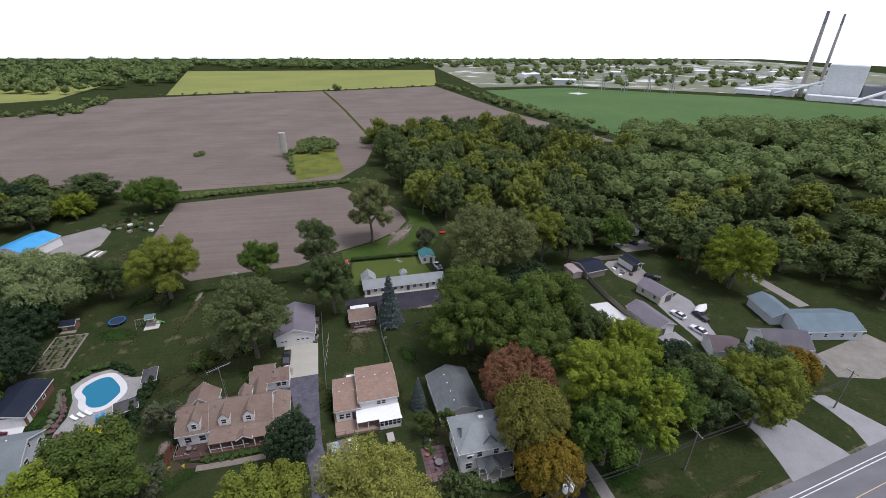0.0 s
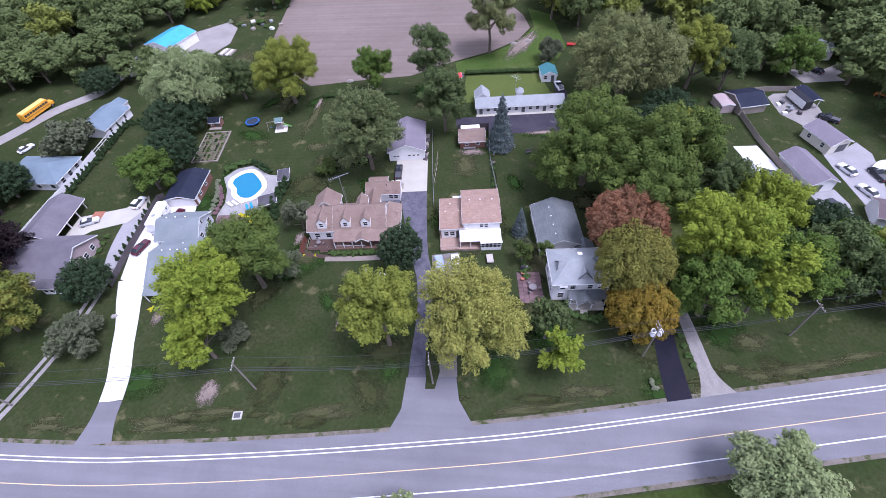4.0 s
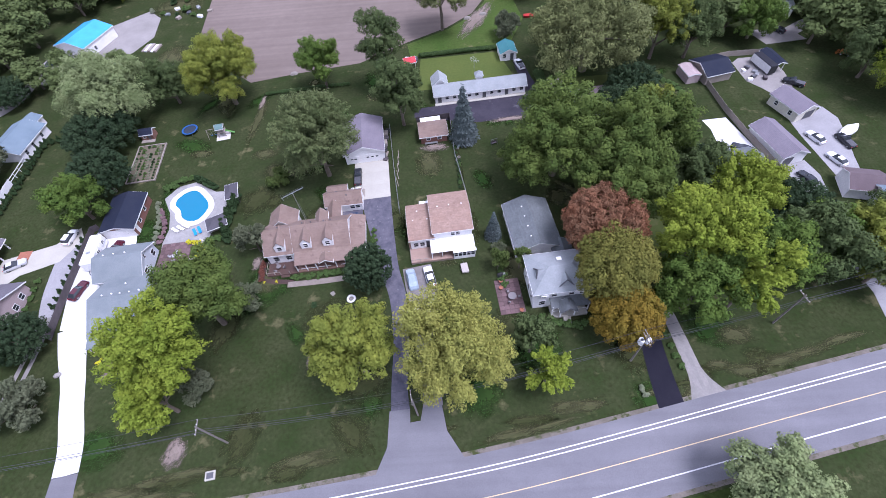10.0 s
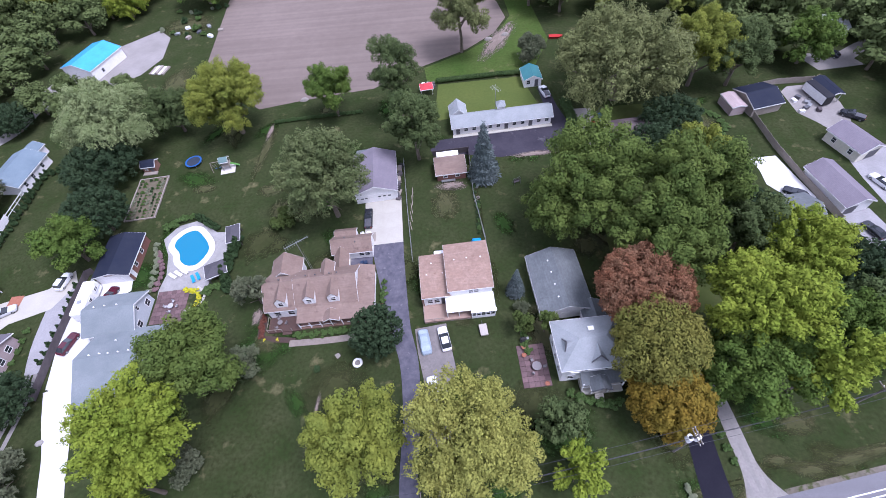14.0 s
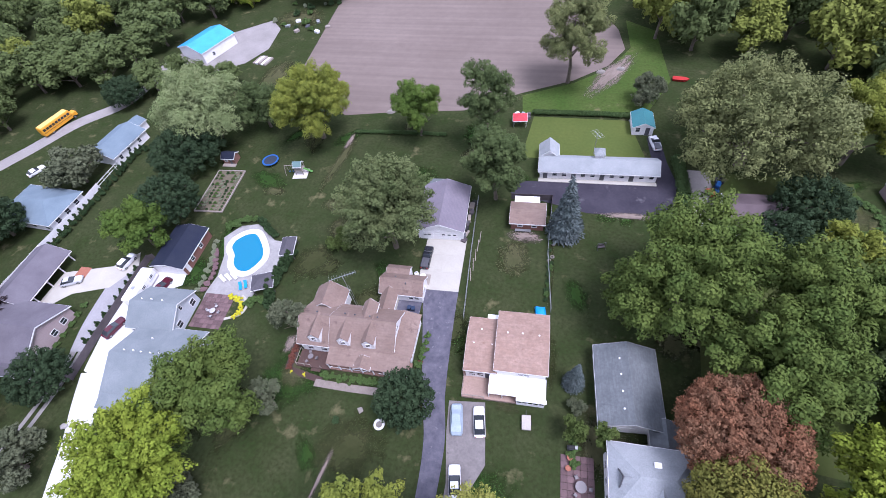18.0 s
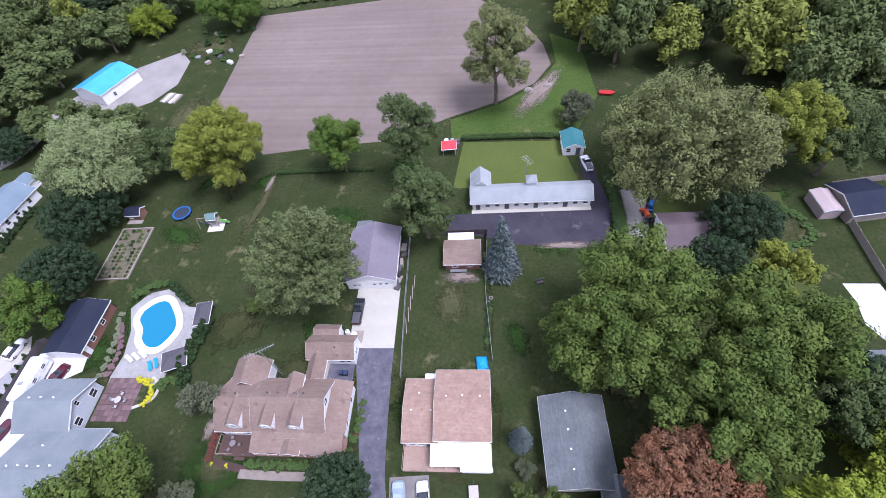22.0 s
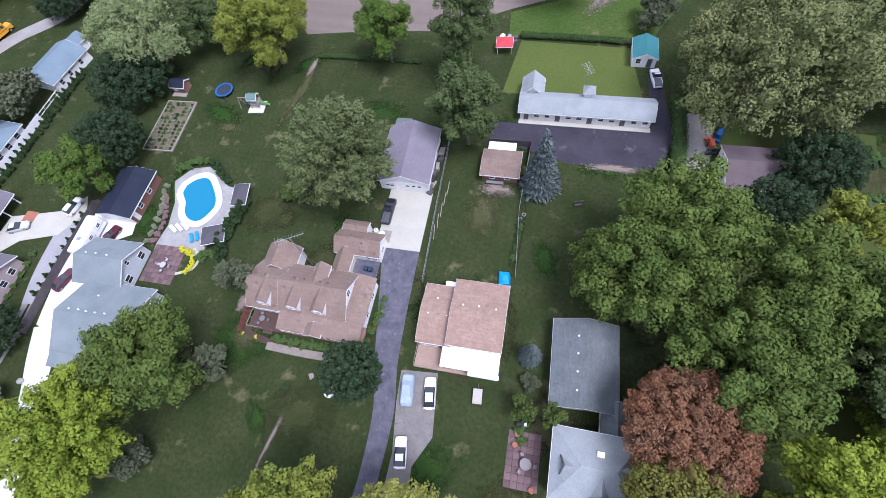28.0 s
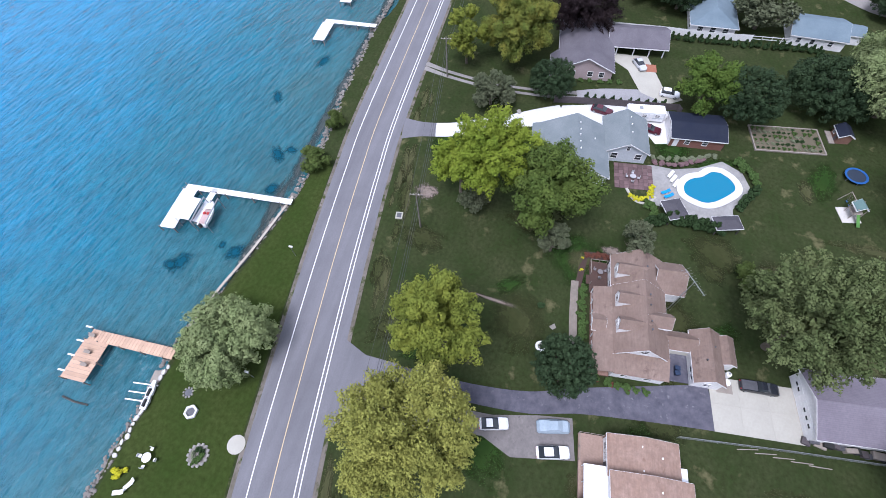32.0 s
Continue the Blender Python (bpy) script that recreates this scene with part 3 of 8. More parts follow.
def patch(x, y, rx, ry, material, label, seed, z=0.012, turn=0.0):
    """A worn spot with a frayed edge."""
    b = Build().add([(0, 0, 0)] + [(math.cos(k * math.pi / 16) * 1.15, math.sin(k * math.pi / 16) * 1.15, 0) for k in range(32)], [(0, 1 + k, 1 + (k + 1) % 32) for k in range(32)])
    ob = solid("bare_patch", b, material, label, "bare ground", kind="structure")
    ob.matrix_basis = Matrix.Translation((x, y, z)) @ Matrix.Rotation(turn, 4, "Z") @ Matrix.Diagonal((rx * 1.25, ry * 1.25, 1, 1))
    return ob


BAREDIRT = faded("frayed bare dirt", (0.25, 0.20, 0.17), (0.17, 0.14, 0.115))
THINGRASS = faded("thin dry grass", (0.076, 0.074, 0.036), (0.054, 0.060, 0.026))
DEADGRASS = faded("dark thin grass", (0.048, 0.052, 0.022), (0.035, 0.042, 0.016))
LUSH = faded("lush darker grass", (0.021, 0.046, 0.011), (0.029, 0.053, 0.013))
patch(-34.2, -53.0, 2.1, 2.6, BAREDIRT, "bare brownish patch in the lawn", 1)
patch(62.0, -38.8, 3.4, 2.0, THINGRASS, "thin brownish patch in the lawn", 2)
patch(-36.5, -59.4, 4.5, 1.0, THINGRASS, "thin dry grass along the road", 3, turn=.1)
patch(-12, -56.0, 5.5, .8, THINGRASS, "thin dry grass along the road", 4, turn=.13)
patch(22, -53.0, 6.5, 1.0, THINGRASS, "thin dry grass along the road", 5, turn=.16)
patch(32, -49.5, 5, 1.2, THINGRASS, "thin dry grass along the road", 6, turn=.16)
patch(70, -43.2, 7.5, 1.0, THINGRASS, "thin dry grass along the road", 7, turn=.18)
patch(-37.6, 33, 1.5, 11.5, THINGRASS, "worn path in the grass", 8, turn=-.08)
patch(-37.9, 40, .8, 3.5, BAREDIRT, "worn dirt path in the grass", 9, .016, turn=-.05)
patch(-33, 18, 3.4, 2.2, THINGRASS, "worn grass patch beside the maple", 10)
patch(-50, 20, 3.0, 1.6, THINGRASS, "worn grass patch in the back garden", 11)
patch(30.5, 24.4, 6.5, .9, BAREDIRT, "dusty gravel spill at the lot's edge", 12, .045, turn=.06)
patch(9, 10, 3.4, 5, THINGRASS, "thin grass in the back garden", 13)
patch(11, 19, 4.5, 1.4, THINGRASS, "worn grass before the shed", 14)
patch(-13.7, -36, .4, 4.8, BAREDIRT, "narrow reddish bare strip in the lawn", 15, turn=-.12)
patch(-51.5, -37.5, 1.2, 2.6, BAREDIRT, "bare earth border beside the drive", 17)
patch(10.6, 15.6, 3.6, 1.6, BAREDIRT, "trodden earth before the little shed", 18)
patch(16.5, 8, .6, 8, DEADGRASS, "weedy strip along the fence", 19, turn=.06)
patch(26, 76, 3.0, 12, BAREDIRT, "curved tan field edge track", 16, .02, turn=-.5)
patch(-82, 103, 10, 7, THINGRASS, "rough trampled ground by the barn yard", 17, .02)
patch(-74, 66, 5, 10, THINGRASS, "thin grass beside the field", 18, .018)
patch(46, -12, 8, 5, THINGRASS, "bare shaded ground under the trees", 19, .02)
patch(70, 30, 5, 5, THINGRASS, "trampled vegetable plot", 21, .02)
patch(-28, -16, 1.2, 2.0, BAREDIRT, "bare earth under the shrubs", 22)
g = random.Random(17)
for i in range(90):
    x, y = g.uniform(-60, 75), g.uniform(-52, 48)
    patch(x, y, g.uniform(1.5, 6), g.uniform(1.5, 6), (LUSH, DEADGRASS, THINGRASS, LUSH)[i % 4], "uneven tone in the mown lawn", 30 + i, 0.006 + 0.0001 * i, g.uniform(0, 3))
for i in range(30):
    x = g.uniform(-62, 85)
    y = float(np.interp(x, [-55, 5, 63, 100], [-62.4, -56.6, -46.4, -39.5])) + g.uniform(.6, 4.0)
    patch(x, y, g.uniform(1.5, 6), g.uniform(.5, 1.3), (THINGRASS, DEADGRASS, THINGRASS)[i % 3], "dry worn grass near the road", 90 + i, 0.012 + 0.0001 * i, g.uniform(0, .25))
sheet("shore_lawn", [(-38, -78.2), (-27, -78.4), (-13.5, -80.6), (-4, -82.8), (5, -84.8), (18, -85), (28, -85.6), (50, -82.4), (60, -60.6), (42, -64.0), (22, -67.6), (5, -70), (-16, -72.4), (-37, -74.5)],
      SHOREGRASS, "bright green lawn strip between road and river", "lawn", 0.02)
sheet("lawn", [(41, -19), (70, -20), (74, -6), (73, 20), (74, 40), (42, 40), (42, 0)], ROUGHGRASS, "rough shaded grass under the trees", "lawn", 0.015)
sheet("lawn", [(6.5, 39.5), (34.6, 41), (30.5, 56), (7.5, 55.2)], mat("yellowish lawn", (0.085, 0.105, 0.025), (0.07, 0.095, 0.022), 0.95, 0.1, 1.4, 0.4, spec=0.1), "yellowish mown lawn behind the long building", "lawn", 0.015)
sheet("grass_strip", [(4.5, 56.2), (34, 57.5), (41, 74), (38, 100), (29.6, 106), (31, 90), (25.6, 79), (16.4, 71.0), (3.4, 64.0)], mat("fresh field-edge grass", (0.045, 0.085, 0.017), (0.075, 0.105, 0.028), 0.95, 0.12, 1.4, 0.8, third=((0.12, 0.11, 0.055), 0.12, 0.6), spec=0.0, mixfine=0.8), "fresh green grass along the field edge", "grass", 0.014)
sheet("yard", [(77.5, 18.0), (83.4, 18.3), (84.9, 11), (86.0, 5.6), (85.6, 2.6), (82.0, 4.6), (79.8, 7.3), (78.0, 10.0), (78.3, 14.3)], WHITECONCRETE, "bright concrete yard between fences", "driveway", 0.03)
sheet("yard", [(94.2, 40.7), (96.5, 42.6), (104.6, 42.8), (105.6, 35), (104.9, 29), (102.6, 24), (99.0, 25.0), (97.0, 28.6), (94.4, 32.2)], GRAVEL, "pale gravel storage yard", "yard", 0.03)
sheet("driveway", [(97.6, 15.4), (103.0, 16.6), (107.6, 19.6), (109.0, 15), (107.4, 8), (105.4, 1.6), (103.4, -7), (98.8, -6), (98.2, 2), (97.6, 10)], mat("pale drive gravel", (0.30, 0.292, 0.295), (0.25, 0.243, 0.246), 0.9, 0.3, 3.0, 0.3), "pale gravel driveway before the cream garage", "driveway", 0.03)
sheet("driveway", [(88.2, 0.6), (94.4, 1.9), (95.4, -3.0), (94.2, -9.6), (90.4, -9.8), (89.4, -4)], mat("pale drive gravel", (0.5, 0.48, 0.47)), "pale gravel apron before the white garage", "driveway", 0.028)
sheet("driveway", [(89, -26.4), (99, -27.1), (101, -31.3), (103.5, -38.0), (104.5, -42.5), (87, -45.3), (88.6, -38.5), (89.6, -32.4)], mat("worn pale concrete", (0.30, 0.295, 0.30), (0.25, 0.245, 0.25), 0.85, 0.3, 3.0, 0.2), "wide worn concrete driveway by the road", "driveway", 0.03)
sheet("driveway", [(109.5, -24.4), (113.5, -25), (117.5, -33.8), (120, -39), (108.5, -41), (110.8, -33.8), (110.4, -28.9)], mat("worn pale concrete", (0.46, 0.45, 0.45)), "worn concrete driveway by the road", "driveway", 0.03)
sheet("bare_ground", [(124.7, -12.4), (146.0, -7.2), (150, -20), (131.2, -22.6), (122.0, -20.4)], DIRT, "bare earth lot beside the slate-roofed house", "bare ground", 0.02)

solid("country_lane", ribbon([(112, 51), (124, 58), (135, 60), (137, 48), (138, 36), (140, 20), (141, 7)], 4.0, 0.02), GRAVEL, "pale lane among trees", "track", kind="structure")
sheet("yard", [(104.5, 56.2), (116.4, 55.3), (118.9, 49.2), (107, 48.2)], GRAVEL, "pale gravel yard under trees", "yard", 0.03)

# ---- fields ----
sheet("field", [(-43.5, 50.2), (-30, 53), (-11, 55.8), (3, 65), (16, 72), (25, 80), (29.5, 89), (27.5, 100), (22, 112), (0, 138), (-72, 124), (-69.5, 100), (-66.5, 72)], SOIL,
      "bare ploughed brown field with faint furrows", "field", 0.03)
sheet("field", [(-77.5, 141.5), (-3, 150), (-160, 150)], SOIL, "corner of the large ploughed field", "field", 0.034)
sheet("field", [(-0.5, 150.5), (-76, 150.1), (-160, 150.2), (-300, 190), (-420, 330), (-257, 411), (-267, 511), (-120, 556), (-14, 577), (126, 625), (162, 370), (199, 216), (114, 258), (60, 240), (22, 236), (14, 180)], SOIL,
      "large bare ploughed field", "field", 0.035)
sheet("field_track", [(-40, 583), (-36.5, 584), (-14.5, 470), (-0.5, 388), (19, 264), (17, 263), (-3, 388), (-17.5, 470)], ROUGHGRASS, "weedy line across the ploughed field", "track", 0.09)
sheet("field_margin", [(-79, 136.5), (-77, 141), (-0.3, 150), (13, 150), (14, 145.5), (0.5, 143), (-74, 130.5)], ROUGHGRASS, "weedy green strip between fields", "grass", 0.04)
sheet("overgrown_plot", [(-35, 205), (-32, 243), (-9, 243), (2.5, 164), (-22, 151)], mat("weeds", (0.17, 0.175, 0.028), (0.08, 0.10, 0.025), 0.95, 0.08, 0.6, 0.6, spec=0.1), "overgrown yellow-green plot in the field", "weeds", 0.06)
sheet("field", [(-224, 545), (-330, 960), (180, 980), (130, 640), (-14, 590), (-120, 570)], CROP, "pale yellow-green crop field", "field", 0.03)
sheet("field", [(-330, 515), (-366, 488), (-520, 470), (-560, 560), (-359, 706)], CROP, "pale yellow crop field among woods", "field", 0.03)
sheet("field", [(188, 561), (318, 588), (540, 430), (600, 330), (560, 262), (420, 215), (358, 222), (212, 236), (191, 366)], GREENCROP, "wide green field before the power plant", "field", 0.03)
# distance haze is put into the plain's base colour as a paler grey
sheet("plain", [(190, 600), (330, 620), (560, 470), (1100, 560), (1400, 1400), (200, 1450)], mat("distant plain", (0.15, 0.165, 0.10), (0.22, 0.225, 0.17), 0.95, 0.008, 0.08, 0.2, third=((0.55, 0.55, 0.53), 0.014, 0.53), spec=0.05), "distant plain with pale lots, haze put into its colour", "plain", 0.02)


# weed beds and stony shallows show through the clear water
MURKY = faded("dark weeds under water", (0.008, 0.060, 0.092), (0.012, 0.068, 0.100))
STONY = faded("stony shallows", (0.075, 0.085, 0.080), (0.05, 0.065, 0.065))
g = random.Random(51)
for i, (x, y, a, b) in enumerate([(-37.7, -88, 2.8, 1.5), (-39.6, -85.6, 1.6, 1.1), (-55, -96, 2.4, 1.2), (-28.4, -85.1, 1.9, 1.5), (-12.6, -85.3, 1.6, 2.3), (-13.6, -88.6, .8, 1.0), (-8.3, -94.7, 2.5, 1.8), (-7.4, -96.4, 1.4, 1.2), (-70, -90, 2.6, 1.3)]):
    patch(x, y, a, b, MURKY, "dark weed bed in the shallow water", 200 + i, -0.69 + .0004 * i, g.uniform(0, 3))["category"] = "weeds"
for i in range(9):
    x = -112 + i * 12.5
    patch(x, -81.6 if x < -30 else -82.6, 8, 1.6, STONY, "brownish stony shallows at the shore", 220 + i, -0.685 + .0004 * i, .02)["category"] = "shallows"

# ---- trees ----
def leaf_mat(name, a, b):
    return mat("leaves " + name, a, b, 0.6, 0.22, 0.75, 0.0, island=0.16, translucent=0.03, spec=0.02, mixfine=0.5)


KINDS = {
    "silver": ((0.062, 0.088, 0.030), (0.138, 0.162, 0.066), "broad silver-green maple tree"),
    "oak": ((0.050, 0.074, 0.026), (0.088, 0.116, 0.042), "leafy dark green garden tree"),
    "round": ((0.064, 0.110, 0.022), (0.093, 0.137, 0.026), "rounded mid-green garden tree"),
    "yellowish": ((0.190, 0.206, 0.032), (0.125, 0.155, 0.028), "yellowish green garden tree"),
    "willowy": ((0.150, 0.196, 0.074), (0.235, 0.275, 0.122), "pale drooping willow tree"),
    "dark": ((0.025, 0.043, 0.021), (0.041, 0.063, 0.029), "dense dark green rounded tree"),
    "cottonwood": ((0.104, 0.122, 0.044), (0.168, 0.182, 0.070), "tall spreading cottonwood tree"),
    "pale": ((0.086, 0.103, 0.057), (0.118, 0.128, 0.074), "small pale grey-green tree"),
    "walnut": ((0.053, 0.085, 0.020), (0.102, 0.136, 0.030), "large spreading green tree"),
    "lime": ((0.135, 0.192, 0.022), (0.196, 0.238, 0.028), "bright lime green leafy tree"),
    "redmaple": ((0.245, 0.100, 0.050), (0.200, 0.118, 0.068), "round tree with dull red-brown autumn leaves"),
    "copper": ((0.020, 0.014, 0.016), (0.032, 0.023, 0.023), "broad copper beech with dark purple leaves"),
    "turning": ((0.074, 0.118, 0.026), (0.200, 0.192, 0.036), "tall green tree with yellowing top"),
    "amber": ((0.175, 0.160, 0.034), (0.125, 0.132, 0.030), "round tree turning from green to gold"),
    "golden": ((0.204, 0.130, 0.018), (0.154, 0.125, 0.020), "round golden-brown autumn tree"),
    "thin": ((0.275, 0.270, 0.062), (0.215, 0.228, 0.052), "thin-leaved yellowish honey locust tree"),
    "shrub": ((0.059, 0.089, 0.023), (0.086, 0.110, 0.031), "low leafy green shrub"),
    "wild": ((0.078, 0.105, 0.036), (0.105, 0.135, 0.046), "woodland tree with a full crown"),
    "wildlime": ((0.150, 0.175, 0.034), (0.165, 0.190, 0.040), "yellow-green woodland tree in leaf"),
}


def leaves(centres, radii, count, size, rnd, droop=0.0, squash=0.8, spray=0.0):
    """Leaf clumps scattered over lobes: small blades turned mostly outwards, three corners each."""
    n_l = len(centres)
    share = radii ** 2 / np.sum(radii ** 2)
    pick = rnd.choice(n_l, count, p=share)
    d = rnd.normal(size=(count, 3))
    d /= np.linalg.norm(d, axis=1, keepdims=True)
    d[:, 2] = np.where(d[:, 2] < -0.3, -d[:, 2], d[:, 2])
    r = radii[pick][:, None] * (rnd.uniform(0.70, 1.16, (count, 1)) + spray * rnd.uniform(0, 1, (count, 1)) ** 3)
    p = centres[pick] + d * r * np.array([1, 1, squash])
    p[:, 2] -= droop * rnd.uniform(0, 1, count) * radii[pick]
    nrm = d + rnd.normal(size=(count, 3)) * 0.55 + np.array([0, 0, 0.35])
    nrm /= np.linalg.norm(nrm, axis=1, keepdims=True)
    a = np.cross(nrm, rnd.normal(size=(count, 3)))
    a /= np.linalg.norm(a, axis=1, keepdims=True)
    b = np.cross(nrm, a)
    s = size * rnd.uniform(0.6, 1.45, (count, 1))
    return p, np.stack([p - a * s - b * s * 0.4, p + a * s - b * s * 0.4, p + b * s * 0.95], 1)


def core(centres, radii, shrink=0.86):
    """Rough inner lumps that close the crown."""
    b = Build()
    t = (1 + 5 ** 0.5) / 2
    ico = np.array([(-1, t, 0), (1, t, 0), (-1, -t, 0), (1, -t, 0), (0, -1, t), (0, 1, t), (0, -1, -t), (0, 1, -t), (t, 0, -1), (t, 0, 1), (-t, 0, -1), (-t, 0, 1)], float)
    ico /= np.linalg.norm(ico[0])
    tri = [(0, 11, 5), (0, 5, 1), (0, 1, 7), (0, 7, 10), (0, 10, 11), (1, 5, 9), (5, 11, 4), (11, 10, 2), (10, 7, 6), (7, 1, 8),
           (3, 9, 4), (3, 4, 2), (3, 2, 6), (3, 6, 8), (3, 8, 9), (4, 9, 5), (2, 4, 11), (6, 2, 10), (8, 6, 7), (9, 8, 1)]
    for c, r in zip(centres, radii):
        b.add(ico * r * shrink * np.array([1, 1, 0.8]) + c, tri)
    return b


# how each kind carries its leaves: form, tuft width, tuft length over width, droop, cover, leaf size, scatter
HABIT = {
    "silver": ("boughs", 0.60, 2.8, 0.0, 0.42, 0.18, 0.32),
    "willowy": ("boughs", 0.64, 2.2, 0.55, 0.55, 0.18, 0.3),
    "thin": ("boughs", 0.70, 1.6, 0.1, 0.48, 0.15, 0.6),
    "cottonwood": ("boughs", 1.00, 1.6, 0.0, 0.42, 0.21, 0.25),
    "oak": ("boughs", 0.90, 1.6, 0.0, 0.46, 0.20, 0.25),
    "walnut": ("boughs", 1.02, 1.6, 0.0, 0.42, 0.21, 0.22),
    "round": ("boughs", 0.80, 1.6, 0.0, 0.48, 0.19, 0.25),
    "yellowish": ("boughs", 0.84, 1.7, 0.0, 0.44, 0.19, 0.25),
    "lime": ("boughs", 0.70, 2.6, 0.0, 0.45, 0.19, 0.25),
    "copper": ("boughs", 0.62, 2.4, 0.0, 0.60, 0.19, 0.3),
    "turning": ("boughs", 0.84, 1.7, 0.0, 0.46, 0.20, 0.25),
    "amber": ("dome", 0.80, 1.9, 0.75, 0.78, 0.16, 0.2),
    "golden": ("dome", 0.76, 1.9, 0.75, 0.78, 0.16, 0.2),
    "redmaple": ("dome", 0.50, 1.7, 0.0, 0.95, 0.13, 0.7),
    "dark": ("dome", 0.64, 1.4, 0.0, 0.70, 0.18, 0.25),
    "pale": ("boughs", 0.44, 2.0, 0.0, 0.55, 0.15, 0.5),
    "shrub": ("boughs", 0.44, 1.4, 0.0, 0.70, 0.16, 0.4),
    "wild": ("boughs", 1.25, 1.6, 0.0, 0.50, 0.42, 0.25),
    "wildlime": ("boughs", 1.25, 1.7, 0.0, 0.50, 0.42, 0.25),
}


def unit(v):
    return v / np.maximum(np.linalg.norm(v, axis=1, keepdims=True), 1e-9)


def tufts(kind, rnd, R, zc, zr):
    """Where the leaf tufts of a crown sit, which way they grow and how wide they are; and the inner lumps behind them."""
    form, w, _, _, cover, _, _ = HABIT[kind]
    w = w * float(np.clip(R / 6.5, 0.55, 1.15))
    if form == "dome":
        # one rounded dome of close-set tufts
        n = int(cover * 3.3 * R * (R + 1.4 * zr) / (3.14 * w * w))
        g = np.arange(n) + 0.5
        ph, th = np.arccos(1 - 1.55 * g / n), np.pi * (1 + 5 ** 0.5) * g
        d = np.stack([np.cos(th) * np.sin(ph), np.sin(th) * np.sin(ph), np.cos(ph)], 1) + rnd.normal(size=(n, 3)) * 0.06
        d = unit(d)
        lump = np.array([noise.noise(Vector(q) * 2.2 + Vector((R * 3.1, zr, 0))) for q in d.tolist()])[:, None]
        c = d * np.array([R - w, R - w, zr - w * 0.6]) * (0.95 + 0.13 * lump + rnd.uniform(-0.05, 0.05, (n, 1))) + [0, 0, zc]
        inner = np.array([[0, 0, zc]]), np.array([1.0]), np.array([R * 0.78, R * 0.78, zr * 0.82])
        return c, d, np.full(n, w) * rnd.uniform(0.75, 1.25, n), inner
    # boughs: uneven rounded masses with deep gaps between them
    nb = int(np.clip(R * 1.15 + 4, 6, 15))
    g = np.arange(nb) + 0.5
    ph = np.arccos(1 - 1.5 * g / nb) + rnd.normal(size=nb) * 0.1
    th = np.pi * (1 + 5 ** 0.5) * g + rnd.normal(size=nb) * 0.3
    d = np.stack([np.cos(th) * np.sin(ph), np.sin(th) * np.sin(ph), np.cos(ph)], 1)
    br = R * rnd.uniform(0.27, 0.45, nb)
    reach = rnd.uniform(0.74, 1.06, (nb, 1))
    bough = d * reach * np.stack([R - br * 0.9, R - br * 0.9, zr - br * 0.72], 1) + [0, 0, zc]
    cs, ds, ws = [], [], []
    for i in range(nb):
        n = int(cover * 3.1 * br[i] ** 2 / (w * w)) + 4
        v = unit(rnd.normal(size=(n, 3)) + d[i] * 0.8 + [0, 0, 0.3])
        c = bough[i] + v * br[i] * rnd.uniform(0.62, 1.08, (n, 1)) * [1, 1, 0.9]
        free = np.ones(n, bool)
        for j in range(nb):
            if j != i:
                free &= np.linalg.norm(c - bough[j], axis=1) > br[j] * 0.72
        cs.append(c[free])
        ds.append(unit(v + d[i] * 0.5)[free])
        ws.append(w * rnd.uniform(0.7, 1.3, free.sum()))
    return np.concatenate(cs), np.concatenate(ds), np.concatenate(ws), (np.concatenate([bough, [[0, 0, zc]]]), np.concatenate([br * 0.62, [R * 0.4]]), np.array([1, 1, 0.9]))


